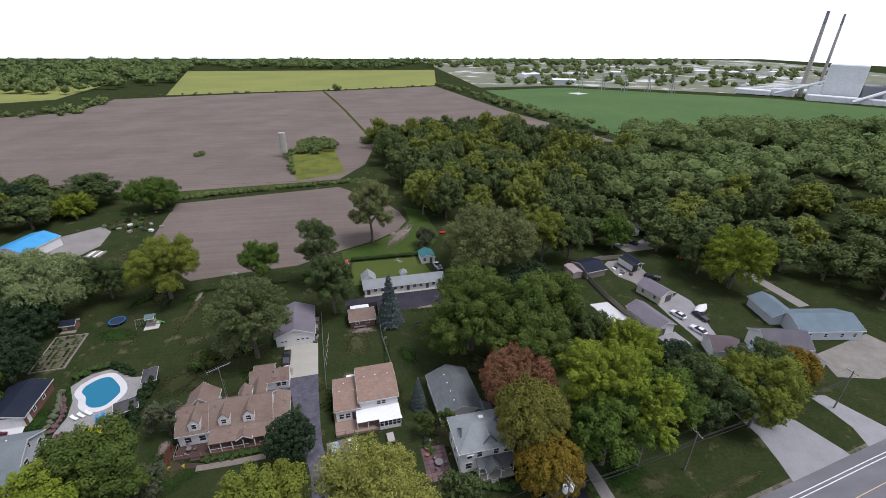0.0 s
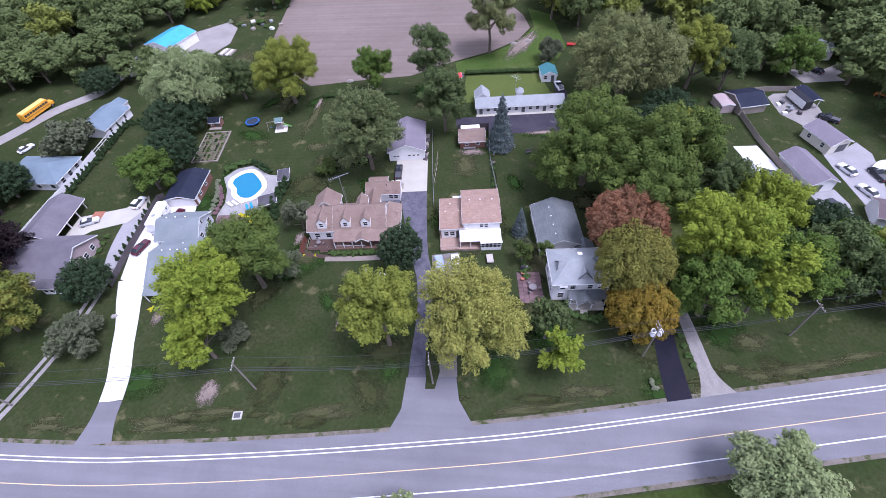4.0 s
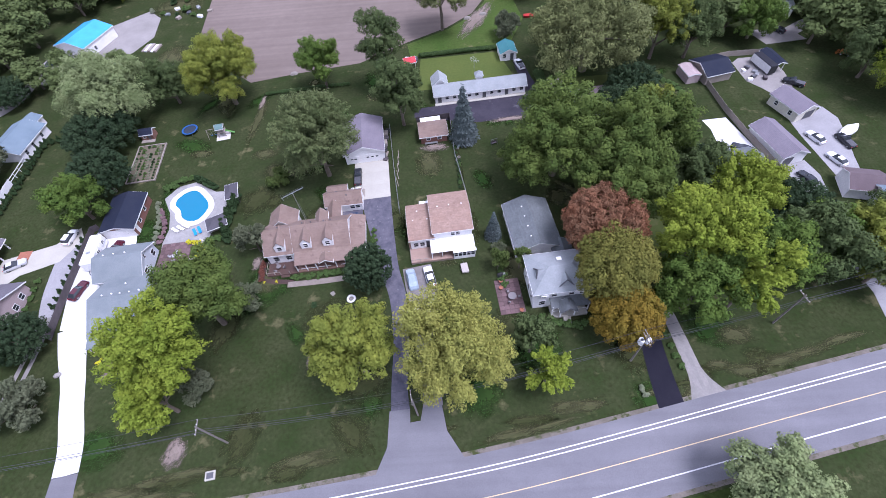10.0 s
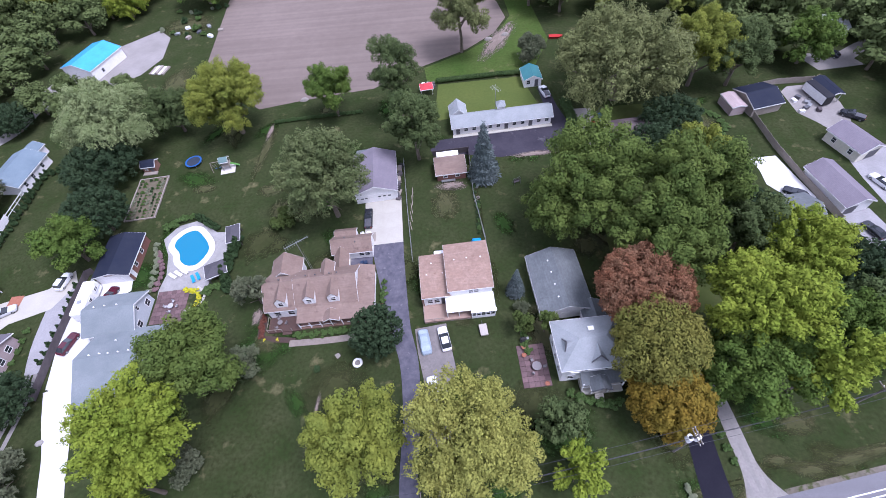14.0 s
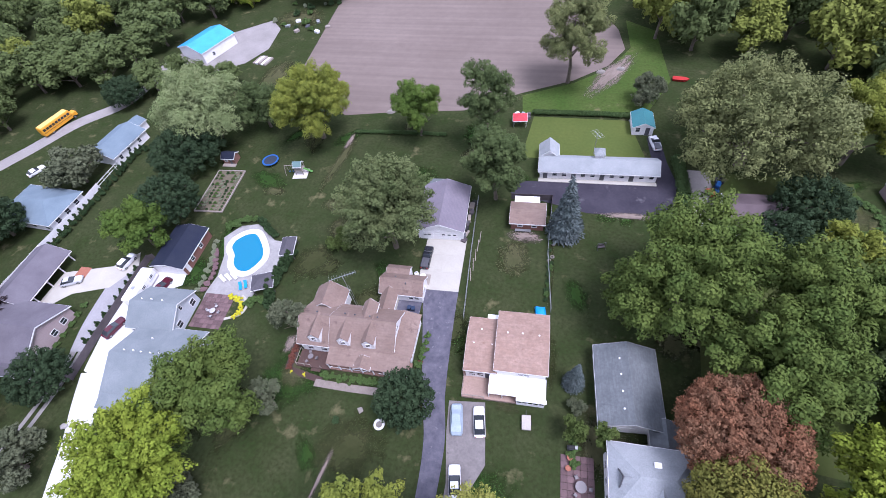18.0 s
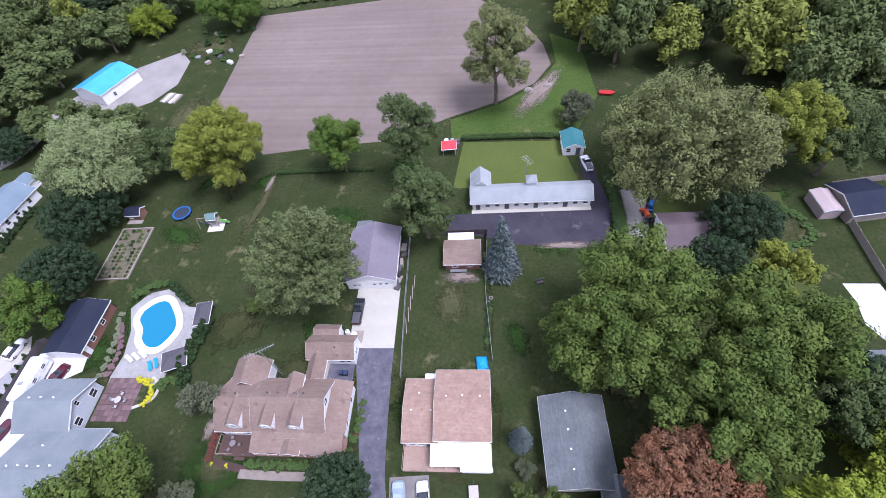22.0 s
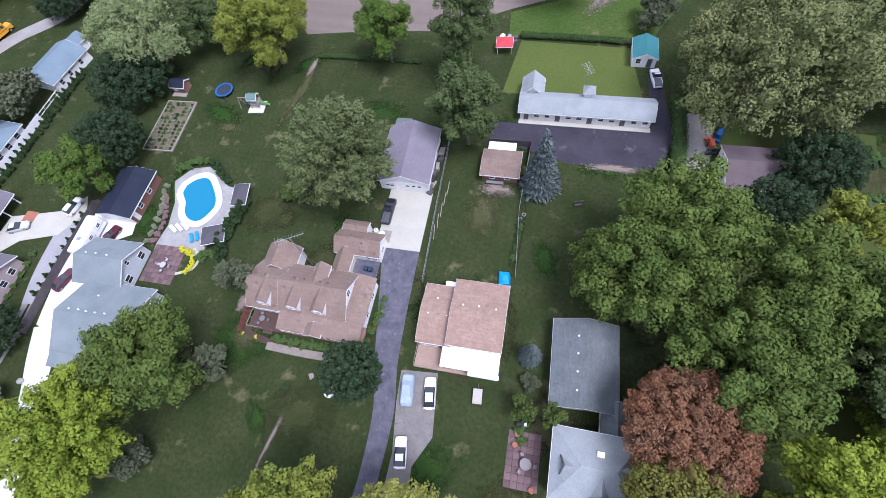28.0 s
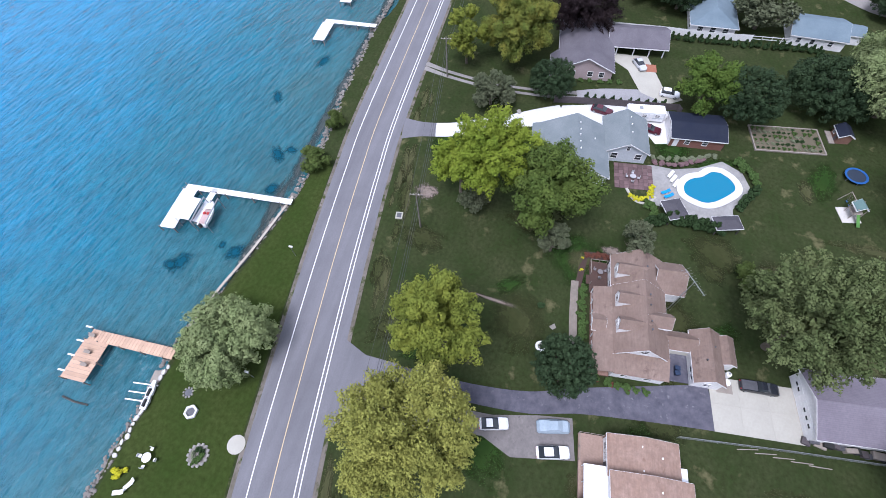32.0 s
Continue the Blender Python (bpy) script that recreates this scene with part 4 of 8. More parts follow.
def crown_mesh(kind, seed, R, H, base=0.25):
    """Crown of a broad tree of height H and spread R, in leafy tufts."""
    rnd = np.random.default_rng(seed)
    _, _, long, droop, _, size, loose = HABIT[kind]
    zc, zr = H * (base + 1) / 2, H * (1 - base) / 2
    c, grow, w, inner = tufts(kind, rnd, R, zc, zr)
    if droop:
        grow = unit(grow * (1 - droop * 0.5) + np.array([0, 0, -droop]))
    count = int(min(34000, np.sum(w ** 2) * (1 + long) * 3.0 / (1.35 * size * size)))
    pick = rnd.choice(len(c), count, p=w ** 2 / np.sum(w ** 2))
    ax = grow[pick]
    d = unit(unit(rnd.normal(size=(count, 3))) + ax * 0.35 + [0, 0, 0.15])
    along_ax = np.sum(d * ax, axis=1, keepdims=True)
    r = w[pick][:, None] * (rnd.uniform(0.74, 1.06, (count, 1)) + 0.3 * rnd.uniform(0, 1, (count, 1)) ** 5)
    p = c[pick] + r * (d + ax * along_ax * (long - 1))
    nrm = unit(d - ax * along_ax * (1 - 1 / long) + rnd.normal(size=(count, 3)) * loose + [0, 0, 0.25])
    s = size * rnd.uniform(0.6, 1.4, (count, 1))
    # sparse larger leaves deep inside the crown
    deep = count // 7
    k = rnd.choice(len(inner[0]), deep, p=inner[1] ** 2 / np.sum(inner[1] ** 2))
    v = unit(rnd.normal(size=(deep, 3)))
    p = np.concatenate([p, inner[0][k] + v * (inner[1][k] * rnd.uniform(0.55, 1.0, deep))[:, None] * inner[2]])
    nrm = np.concatenate([nrm, unit(v + rnd.normal(size=(deep, 3)) * 0.5)])
    s = np.concatenate([s, size * rnd.uniform(1.8, 2.6, (deep, 1))])
    a = unit(np.cross(nrm, rnd.normal(size=nrm.shape)))
    b_ = np.cross(nrm, a)
    tri = np.stack([p - a * s - b_ * s * 0.4, p + a * s - b_ * s * 0.4, p + b_ * s * 0.95], 1).reshape(-1, 3)
    me = bpy.data.meshes.new("crown")
    me.from_pydata([tuple(x) for x in tri.tolist()], [], [(3 * i, 3 * i + 1, 3 * i + 2) for i in range(count + deep)])
    me.materials.append(leaf_mat(kind, *KINDS[kind][:2]))
    return me


def trunk_build(R, H, seed, base=0.25):
    r = random.Random(seed)
    b = Build()
    w = max(0.12, R * 0.055)
    lean = [(0, 0, -0.2), (r.uniform(-.1, .1), r.uniform(-.1, .1), H * 0.2), (r.uniform(-.4, .4), r.uniform(-.4, .4), H * 0.45), (0, 0, H * 0.75)]
    b.tube(lean, [w * 1.35, w, w * 0.75, w * 0.25], 8)
    for i in range(6):
        a = i * 1.05 + r.uniform(-.3, .3)
        z = H * r.uniform(base * 0.9, 0.45)
        e = R * r.uniform(.5, .75)
        b.tube([(0, 0, z), (math.cos(a) * e * .5, math.sin(a) * e * .5, z + H * .12), (math.cos(a) * e, math.sin(a) * e, z + H * .22)], [w * .5, w * .35, w * .1], 6)
    return b


PROTO, TALLY = {}, {}
VARIANTS = {"wild": 4, "wildlime": 3, "dark": 3, "round": 3, "lime": 3, "yellowish": 3, "oak": 3, "walnut": 3, "golden": 2, "pale": 2, "cottonwood": 2, "willowy": 2, "silver": 2}
tree_rng = random.Random(11)
TREE_NAMES = {"redmaple": "maple_tree", "copper": "beech_tree", "golden": "maple_tree", "amber": "maple_tree", "silver": "maple_tree", "willowy": "willow_tree", "cottonwood": "cottonwood_tree", "thin": "locust_tree", "shrub": "shrub"}


def tree(kind, x, y, h, r, group=""):
    if kind in ("spruce", "sprucelet"):
        return conifer(kind, x, y, h, r)
    TALLY[kind] = TALLY.get(kind, 0) + 1
    key = (kind, TALLY[kind] % VARIANTS.get(kind, 1))
    if key not in PROTO:
        wild = kind.startswith("wild")
        shrub = kind == "shrub"
        R, H = (6.0, 14.0) if wild else (2.6, 3.0) if shrub else (r, h)
        name = TREE_NAMES.get(kind, "tree")
        ob = thing(name, KINDS[kind][2], "shrub" if shrub else "tree", group=group)
        base = 0.05 if shrub else 0.06 if kind in ("redmaple", "golden", "dark", "willowy") else 0.11
        crown = new("crown", crown_mesh(kind, len(PROTO) + 3, R, H, base))
        crown.parent = ob
        part("trunk", trunk_build(R, H, len(PROTO), base), BARK, ob)
        ob.matrix_basis = pose(x, y, fall(y), 0, 0, tree_rng.uniform(0, 360)) @ Matrix.Diagonal((r / R, r / R, h / H, 1))
        PROTO[key] = (ob, R, H, (r / R, r / R, h / H))
        return ob
    ob, R, H, s = PROTO[key]
    m = pose(x, y, fall(y), 0, 0, tree_rng.uniform(0, 360)) @ Matrix.Diagonal((r / R / s[0], r / R / s[1], h / H / s[2], 1))
    made = copy_thing(ob, m)
    if group:
        made["group"] = group
    return made


def grown(kind, x, y, zc, r, zr, group=""):
    """A tree with a crown of its own: its middle at height zc, r wide and zr high to each side."""
    TALLY["grown"] = TALLY.get("grown", 0) + 1
    seed = 40 + TALLY["grown"]
    H = zc + zr
    ob = thing(TREE_NAMES.get(kind, "tree"), KINDS[kind][2], "tree", pose(x, y, fall(y)), group)
    base = max(0.03, (zc - zr) / H)
    crown = new("crown", crown_mesh(kind, seed, r, H, base))
    crown.parent = ob
    part("trunk", trunk_build(r, H, seed, max(base, 0.12)), BARK, ob)
    return ob


def conifer(kind, x, y, h, r):
    key = "spruce"
    if key not in PROTO:
        rnd = np.random.default_rng(5)
        H, R, n = 12.0, 3.4, 5200
        z = H * (1 - np.sqrt(rnd.uniform(0, 1, n))) * 0.97 + 0.35
        rad = R * (1 - z / (H + 0.5)) * (0.80 + 0.2 * np.cos(z * 5.2)) * rnd.uniform(0.72, 1.08, n)
        a = rnd.uniform(0, 2 * np.pi, n)
        p = np.stack([np.cos(a) * rad, np.sin(a) * rad, z - rad * 0.16], 1)
        out = np.stack([np.cos(a), np.sin(a), np.full(n, -0.15)], 1) + rnd.normal(size=(n, 3)) * 0.25
        out /= np.linalg.norm(out, axis=1, keepdims=True)
        side = np.cross(out, rnd.normal(size=(n, 3)))
        side /= np.linalg.norm(side, axis=1, keepdims=True)
        s = rnd.uniform(0.2, 0.42, (n, 1))
        quads = np.stack([p - out * s * 0.7, p + side * s * 0.4, p + out * s, p - side * s * 0.4], 1).reshape(-1, 3)
        b = Build().cyl(0, 0, 0.5, H * 0.93, R * 0.72, 10, 0.1)
        k0 = len(b.v)
        me = bpy.data.meshes.new("crown")
        me.from_pydata(b.v + [tuple(q) for q in quads], [], b.f + [(k0 + 4 * i, k0 + 4 * i + 1, k0 + 4 * i + 2, k0 + 4 * i + 3) for i in range(n)])
        me.materials.append(leaf_mat("spruce", (0.085, 0.110, 0.102), (0.135, 0.160, 0.155)))
        ob = thing("spruce_tree", "blue-green conical spruce tree", "tree")
        c = new("crown", me)
        c.parent = ob
        part("trunk", Build().cyl(0, 0, -0.2, H * 0.6, 0.2, 8, 0.08), BARK, ob)
        ob.matrix_basis = pose(x, y, 0) @ Matrix.Diagonal((r / R, r / R, h / H, 1))
        PROTO[key] = (ob, R, H, (r / R, r / R, h / H))
        return ob
    ob, R, H, s = PROTO[key]
    return copy_thing(ob, pose(x, y, fall(y), 0, 0, tree_rng.uniform(0, 360)) @ Matrix.Diagonal((r / R / s[0], r / R / s[1], h / H / s[2], 1)))


grown("silver", -15.2, 8.6, 11.8, 8.5, 9.0)
grown("oak", -2.0, 42.0, 12.6, 6.0, 9.0)
grown("oak", 2.8, 25.2, 10.2, 6.3, 8.2)
grown("round", -19.7, 44.7, 8.8, 6.0, 6.4)
grown("yellowish", -45.6, 40.4, 11.4, 9.2, 7.8)
grown("willowy", -75.2, 37.0, 10.5, 10.8, 8.2)
grown("dark", -76.0, 26.0, 4.6, 9.0, 5.2)
grown("dark", -68.4, 8.6, 6.4, 6.7, 4.8)
grown("round", -70.4, 0.2, 6.4, 6.1, 5.4)
grown("cottonwood", 53.2, 43.0, 11.6, 16.0, 10.0)
grown("walnut", 37.6, 3.4, 12.2, 12.2, 10.0)
grown("walnut", 53.2, -1.6, 14.6, 8.5, 8.0)
grown("walnut", 47.4, -11.0, 11.6, 8.2, 7.4)
grown("redmaple", 41.4, -20.2, 11.2, 7.5, 5.4)
grown("amber", 40.9, -29.6, 11.6, 6.6, 6.4)
grown("golden", 42.2, -36.2, 6.6, 6.0, 5.6)
grown("lime", 56.4, -25.0, 13.6, 7.2, 7.0)
grown("round", 54.6, -33.2, 9.6, 7.0, 6.2)
grown("lime", 70.8, -12.0, 7.8, 7.2, 5.6)
grown("lime", 61.2, -34.6, 13.6, 4.6, 7.2)
grown("round", 70.4, -27.0, 8.4, 6.4, 6.4)
grown("yellowish", -2.9, -42.0, 12.6, 6.5, 7.6)
grown("thin", 12.6, -42.4, 12.6, 9.2, 7.6)
grown("dark", -2.9, -23.1, 5.8, 4.7, 4.6)
grown("walnut", -31.6, -29.8, 11.2, 7.9, 6.6)
grown("lime", -34.4, -40.4, 14.0, 6.7, 5.6)
grown("lime", -35.6, -46.2, 8.6, 5.0, 5.4)
grown("pale", -27.8, -13.0, 4.9, 3.5, 4.3)
grown("oak", 25.8, -39.4, 6.6, 3.5, 4.6)
grown("lime", 27.4, -45.2, 6.0, 3.6, 4.0)
tree("spruce", 18.1, 17.6, 16.0, 4.0)
tree("sprucelet", 22.1, -13.5, 8.2, 2.0)
grown("shrub", 22.3, -21.6, 3.6, 2.0, 3.2)
grown("shrub", 26.4, -21.8, 3.8, 1.8, 3.4)
grown("pale", -25.7, -27.0, 4.2, 3.0, 4.0)
tree("oak", -62.8, 43.0, 12.0, 6.1)
tree("cottonwood", 14.7, 71.0, 24.0, 8.0)
tree("pale", 34.2, 63.8, 7.0, 4.4)
tree("yellowish", 73.0, 46.0, 20.0, 7.2)
tree("dark", 61.6, 27.4, 10.0, 6.8)
grown("dark", 52.4, 14.4, 8.6, 5.2, 5.4)
tree("oak", 64.0, -7.0, 14.0, 6.4)
tree("dark", 68.4, -2.6, 10.0, 5.4)
grown("yellowish", 62.6, 14.2, 8.0, 5.2, 5.4)
tree("oak", 82.2, 45.0, 16.0, 6.5)
tree("oak", 78.6, -25.6, 14.0, 7.0)
tree("dark", 80.9, -16.2, 11.0, 6.0)
tree("round", 82.9, -22.2, 12.0, 5.2)
tree("pale", -32.4, -42.6, 5.0, 3.2)
grown("willowy", 4.6, -75.6, 5.0, 7.0, 4.9)
tree("willowy", 55.3, -62.7, 12.0, 6.5)
tree("dark", -68.3, -32.3, 8.0, 5.2)
tree("pale", -62.2, -45.2, 7.0, 5.0)
grown("copper", -92.4, -28.2, 8.7, 8.3, 8.0)
tree("dark", -108.6, -3.4, 10.0, 6.1)
tree("pale", -103.2, 15.6, 9.0, 7.4)
grown("turning", -79.4, -42.1, 8.9, 7.8, 8.2)
grown("yellowish", -75.4, -53.7, 7.2, 4.4, 6.8)
tree("shrub", -36.1, -78.1, 3.0, 3.6)
tree("shrub", -48.2, -78.0, 3.0, 2.5)
tree("pale", 22.9, -17.4, 2.4, 1.5)
tree("oak", -107.0, 128.5, 13.0, 11.3)
tree("round", -78.6, 118.6, 12.0, 11.1)
tree("lime", -106.9, 113.2, 9.0, 6.6)
tree("dark", -134.8, 122.9, 12.0, 10.8)
tree("lime", 126.0, 20.0, 20.0, 8.5)
tree("yellowish", 91.0, -28.0, 15.0, 7.5)
tree("oak", 98.5, -20.5, 12.0, 6.0)
tree("oak", 122.0, 30.0, 14.0, 6.5)
tree("wild", 128.0, 42.0, 14.0, 7.0)
tree("wild", 118.0, 47.0, 13.0, 6.5)
tree("round", 103.0, 52.0, 13.0, 6.5)
tree("golden", 108.5, -19.8, 9.0, 5.6)
tree("oak", 101.8, -21.2, 9.0, 5.7)
tree("dark", -114.3, 48.5, 8.0, 6.1)
tree("shrub", -27.2, 7.3, 3.0, 3.2)


def inside(x, y, poly):
    hit = False
    for (x0, y0), (x1, y1) in zip(poly, poly[1:] + poly[:1]):
        if (y0 > y) != (y1 > y) and x < (x1 - x0) * (y - y0) / (y1 - y0) + x0:
            hit = not hit
    return hit


def wood(poly, spacing, seed, h=(11, 17), r=(4.5, 7.0), lime=0.2, clear=()):
    """Woodland trees at uneven spacing inside an outline."""
    g = random.Random(seed)
    xs, ys = [p[0] for p in poly], [p[1] for p in poly]
    done = []
    for _ in range(4000):
        x, y = g.uniform(min(xs), max(xs)), g.uniform(min(ys), max(ys))
        if not inside(x, y, poly) or any((x - a) ** 2 + (y - b) ** 2 < spacing ** 2 for a, b in done):
            continue
        if any((x - a) ** 2 + (y - b) ** 2 < c ** 2 for a, b, c in clear):
            continue
        done.append((x, y))
        tree("wildlime" if g.random() < lime else "wild", x, y, g.uniform(*h), g.uniform(*r), "woodland trees")


# the wood behind the long building, and the trees over the lots to its right
wood([(27, 175), (32, 130), (38, 92), (60, 84), (105, 78), (120, 95), (150, 130), (165, 150), (115, 245), (60, 232), (24, 225)], 10.5, 21, (13, 20), (5.5, 8), 0.38)
wood([(122, 60), (150, 55), (220, 70), (230, 88), (160, 90), (130, 85)], 11.0, 23, (11, 16), (5.5, 8), 0.15)
wood([(146, 40), (200, 50), (240, 60), (240, 20), (200, 0), (165, 5), (150, 25)], 11.5, 24, (10, 14), (5, 7.5), 0.3)
wood([(104, 72), (118, 72), (112, 85), (84, 80), (86, 54), (98, 54)], 9.0, 29, (10, 15), (5, 7), 0.2)
wood([(84, -30), (90, -18), (96, -16), (88, -34)], 8.0, 28, (8, 12), (4, 6), 0.3)
# the wood by the bus and the blue barn
wood([(-140, 50), (-122, 62), (-120, 100), (-105, 108), (-120, 135), (-180, 140), (-220, 60), (-150, 20)], 10.5, 25, (10, 15), (5, 7.5), 0.15)
wood([(-140, 10), (-122, -6), (-108, -14), (-105, -55), (-170, -60), (-190, 0)], 10.5, 26, (9, 14), (4.5, 7), 0.2)
wood([(-112, 52), (-86, 53), (-82, 60), (-100, 62), (-113, 57)], 7.0, 27, (7, 9), (3.5, 5), 0.0)


def far_wood(name, poly, count, seed, h, r, label):
    """Distant tree belts: lumpy crowns with leaf clumps, joined."""
    g = np.random.default_rng(seed)
    xs, ys = [p[0] for p in poly], [p[1] for p in poly]
    cen = []
    while len(cen) < count:
        x, y = g.uniform(min(xs), max(xs)), g.uniform(min(ys), max(ys))
        if inside(x, y, poly):
            hh = g.uniform(*h)
            for _ in range(5 if r > 6.5 and max(ys) < 300 else 3):
                cen.append((x + g.uniform(-r, r) * .5, y + g.uniform(-r, r) * .5, fall(y) + hh * g.uniform(.4, .72), r * g.uniform(.5, .9)))
    cen = np.array(cen)
    b = core(cen[:, :3], cen[:, 3], 0.8)
    tri = leaves(cen[:, :3], cen[:, 3], len(cen) * (100 if max(ys) < 300 else 20), r * (0.075 if max(ys) < 300 and r > 6.5 else 0.18), g)[1].reshape(-1, 3)
    k0 = len(b.v)
    me = bpy.data.meshes.new(name)
    me.from_pydata(b.v + [tuple(q) for q in tri.tolist()], [], b.f + [(k0 + 3 * i, k0 + 3 * i + 1, k0 + 3 * i + 2) for i in range(len(tri) // 3)])
    a, c, _ = KINDS["wild"]
    me.materials.append(mat("far leaves", a, tuple(k * 1.5 for k in c), 0.6, 0.055, 0.3, 0.0, island=0.2, spec=0.02, mixfine=0.4))
    tagged(new(name, me), label, "woods", kind="stuff")


far_wood("far_woods", [(-1100, 560), (-330, 560), (-260, 700), (-330, 960), (-1100, 1000)], 1500, 31, (10, 18), 9, "dark distant woods beyond the fields")
far_wood("far_woods", [(-330, 1000), (-1200, 1100), (-1200, 1250), (1000, 1250), (1000, 1120), (200, 1020)], 1300, 32, (9, 16), 10, "distant tree belt on the horizon")
far_wood("woodland", [(112, 92), (190, 90), (260, 96), (330, 120), (440, 200), (370, 222), (210, 240), (166, 158)], 900, 41, (13, 20), 7.5, "dense leafy woodland before the green field")
far_wood("woodland", [(240, 15), (420, 40), (470, 160), (330, 118), (240, 92)], 500, 42, (12, 18), 7.5, "dense leafy woodland among houses")
far_wood("woodland", [(-225, 55), (-300, 20), (-420, 120), (-300, 185), (-185, 145)], 430, 43, (10, 15), 7, "woodland beyond the gravel lane")
far_wood("hedgerow", [(128, 628), (140, 640), (170, 480), (212, 262), (200, 240), (190, 262), (160, 420)], 260, 33, (4, 8), 4, "tree-lined hedgerow beside the ploughed field")
far_wood("hedgerow", [(-262, 318), (-250, 411), (-262, 508), (-272, 508), (-300, 400), (-420, 335), (-425, 322)], 130, 34, (3, 7), 4, "straggling hedgerow between fields")
far_wood("hedgerow", [(-230, 548), (-120, 566), (-14, 585), (126, 632), (126, 626), (-14, 579), (-120, 560), (-230, 540)], 90, 35, (1, 2.5), 2, "low hedge line across the fields")
far_wood("scrub", [(-30, 205), (-28, 240), (-8, 238), (-6, 215)], 90, 36, (3, 6), 3.5, "dark scrub beside the silo")
far_wood("scrub", [(-72, 132), (0, 146), (12, 147.5), (12, 146), (0, 143.5), (-70, 129.5)], 260, 37, (0.8, 2.2), 1.3, "low weeds along the field edge")
far_wood("scrub", [(-35, 206), (-32, 214), (-30, 190), (-24, 160), (-22, 152), (-26, 160)], 30, 47, (2, 4), 2.0, "dark scrub along the overgrown plot")
far_wood("scrub", [(18, 232), (24, 236), (34, 250), (14, 262), (10, 240)], 40, 38, (3, 6), 3, "scrub at the wood's corner")
far_wood("far_woods", [(230, 640), (600, 560), (1100, 800), (1100, 1000), (300, 1000)], 700, 39, (4, 9), 7, "scattered distant trees on the plain")
far_wood("scrub", [(-20, 540), (-14, 560), (-10, 575), (-14, 585), (-40, 590)], 6, 40, (6, 9), 6, "clump of trees in the crop field")

# ---- buildings ----
def gable(parent, x0, x1, y0, y1, ze, zr, wall, roof, axis="x", over=0.4, z0=0.0, ends=True, trim=TRIM, ridge=0.5, roof_name="roof"):
    """Walls with gable ends and a two-slope roof; the ridge runs along the axis. ridge: where it lies across."""
    turn = (lambda x, y: (x, y)) if axis == "x" else (lambda x, y: (y, x))
    a0, a1, b0, b1 = (x0, x1, y0, y1) if axis == "x" else (y0, y1, x0, x1)
    bm_ = b0 + (b1 - b0) * ridge
    pt = lambda a, b, z: (*turn(a, b), z)
    if wall:
        prof = [(b0, z0), (b1, z0), (b1, ze), (bm_, zr - 0.04), (b0, ze)]
        part("wall", Build().loft([[pt(a0, b, z) for b, z in prof], [pt(a1, b, z) for b, z in prof]]), wall, parent)
    rise0, rise1 = (zr - ze) / (bm_ - b0), (zr - ze) / (b1 - bm_)
    r = Build()
    for b, k in ((b0 - over, -1), (b1 + over, 1)):
        z = ze - over * (rise0 if k < 0 else rise1)
        q = [pt(a0 - over, b, z + 0.16), pt(a1 + over, b, z + 0.16), pt(a1 + over, bm_, zr + 0.16), pt(a0 - over, bm_, zr + 0.16)]
        if (k > 0) == (axis == "x"):
            q = q[::-1]
        r.slab(*q, 0.16)
    ob = part(roof_name, r, roof, parent)
    # barge boards and eaves in the trim colour
    t = Build()
    for a in (a0 - over - 0.03, a1 + over - 0.03):
        for b, k in ((b0 - over, 0), (b1 + over, 1)):
            z = ze - over * (rise0, rise1)[k]
            ring = lambda aa: [pt(aa, b, z - 0.12), pt(aa, b, z + 0.14), pt(aa, bm_, zr + 0.14), pt(aa, bm_, zr - 0.12)]
            t.loft([ring(a), ring(a + 0.06)])
    for b, k in ((b0 - over, 0), (b1 + over, 1)):
        z = ze - over * (rise0, rise1)[k]
        p0, p1 = pt(a0 - over, b - 0.04, z - 0.1), pt(a1 + over, b + 0.04, z + 0.1)
        t.box(min(p0[0], p1[0]), min(p0[1], p1[1]), p0[2], max(p0[0], p1[0]), max(p0[1], p1[1]), p1[2])
    part("eaves_trim", t, trim, parent)
    return ob


def hip(parent, x0, x1, y0, y1, ze, zr, roof, inset=None, over=0.45, trim=TRIM):
    x0, x1, y0, y1 = x0 - over, x1 + over, y0 - over, y1 + over
    k = min(x1 - x0, y1 - y0) / 2 if inset is None else inset
    if x1 - x0 >= y1 - y0:
        r0, r1 = (x0 + k, (y0 + y1) / 2, zr), (x1 - k, (y0 + y1) / 2, zr)
    else:
        r0, r1 = ((x0 + x1) / 2, y0 + k, zr), ((x0 + x1) / 2, y1 - k, zr)
    c = [(x0, y0, ze), (x1, y0, ze), (x1, y1, ze), (x0, y1, ze)]
    b = Build().add(c + [r0, r1] + [(x, y, z - 0.18) for x, y, z in c],
                    ([(0, 1, 5, 4), (1, 2, 5), (2, 3, 4, 5), (3, 0, 4)] if x1 - x0 >= y1 - y0 else [(0, 1, 4), (1, 2, 5, 4), (2, 3, 5), (3, 0, 4, 5)])
                    + [(0, 6, 7, 1), (1, 7, 8, 2), (2, 8, 9, 3), (3, 9, 6, 0), (9, 8, 7, 6)])
    part("roof", b, roof, parent)
    t = Build()
    t.box(x0 - .05, y0 - .05, ze - .2, x1 + .05, y0 + .03, ze - .02).box(x0 - .05, y1 - .03, ze - .2, x1 + .05, y1 + .05, ze - .02)
    t.box(x0 - .05, y0 + .03, ze - .2, x0 + .03, y1 - .03, ze - .02).box(x1 - .03, y0 + .03, ze - .2, x1 + .05, y1 - .03, ze - .02)
    part("gutter", t, trim, parent)


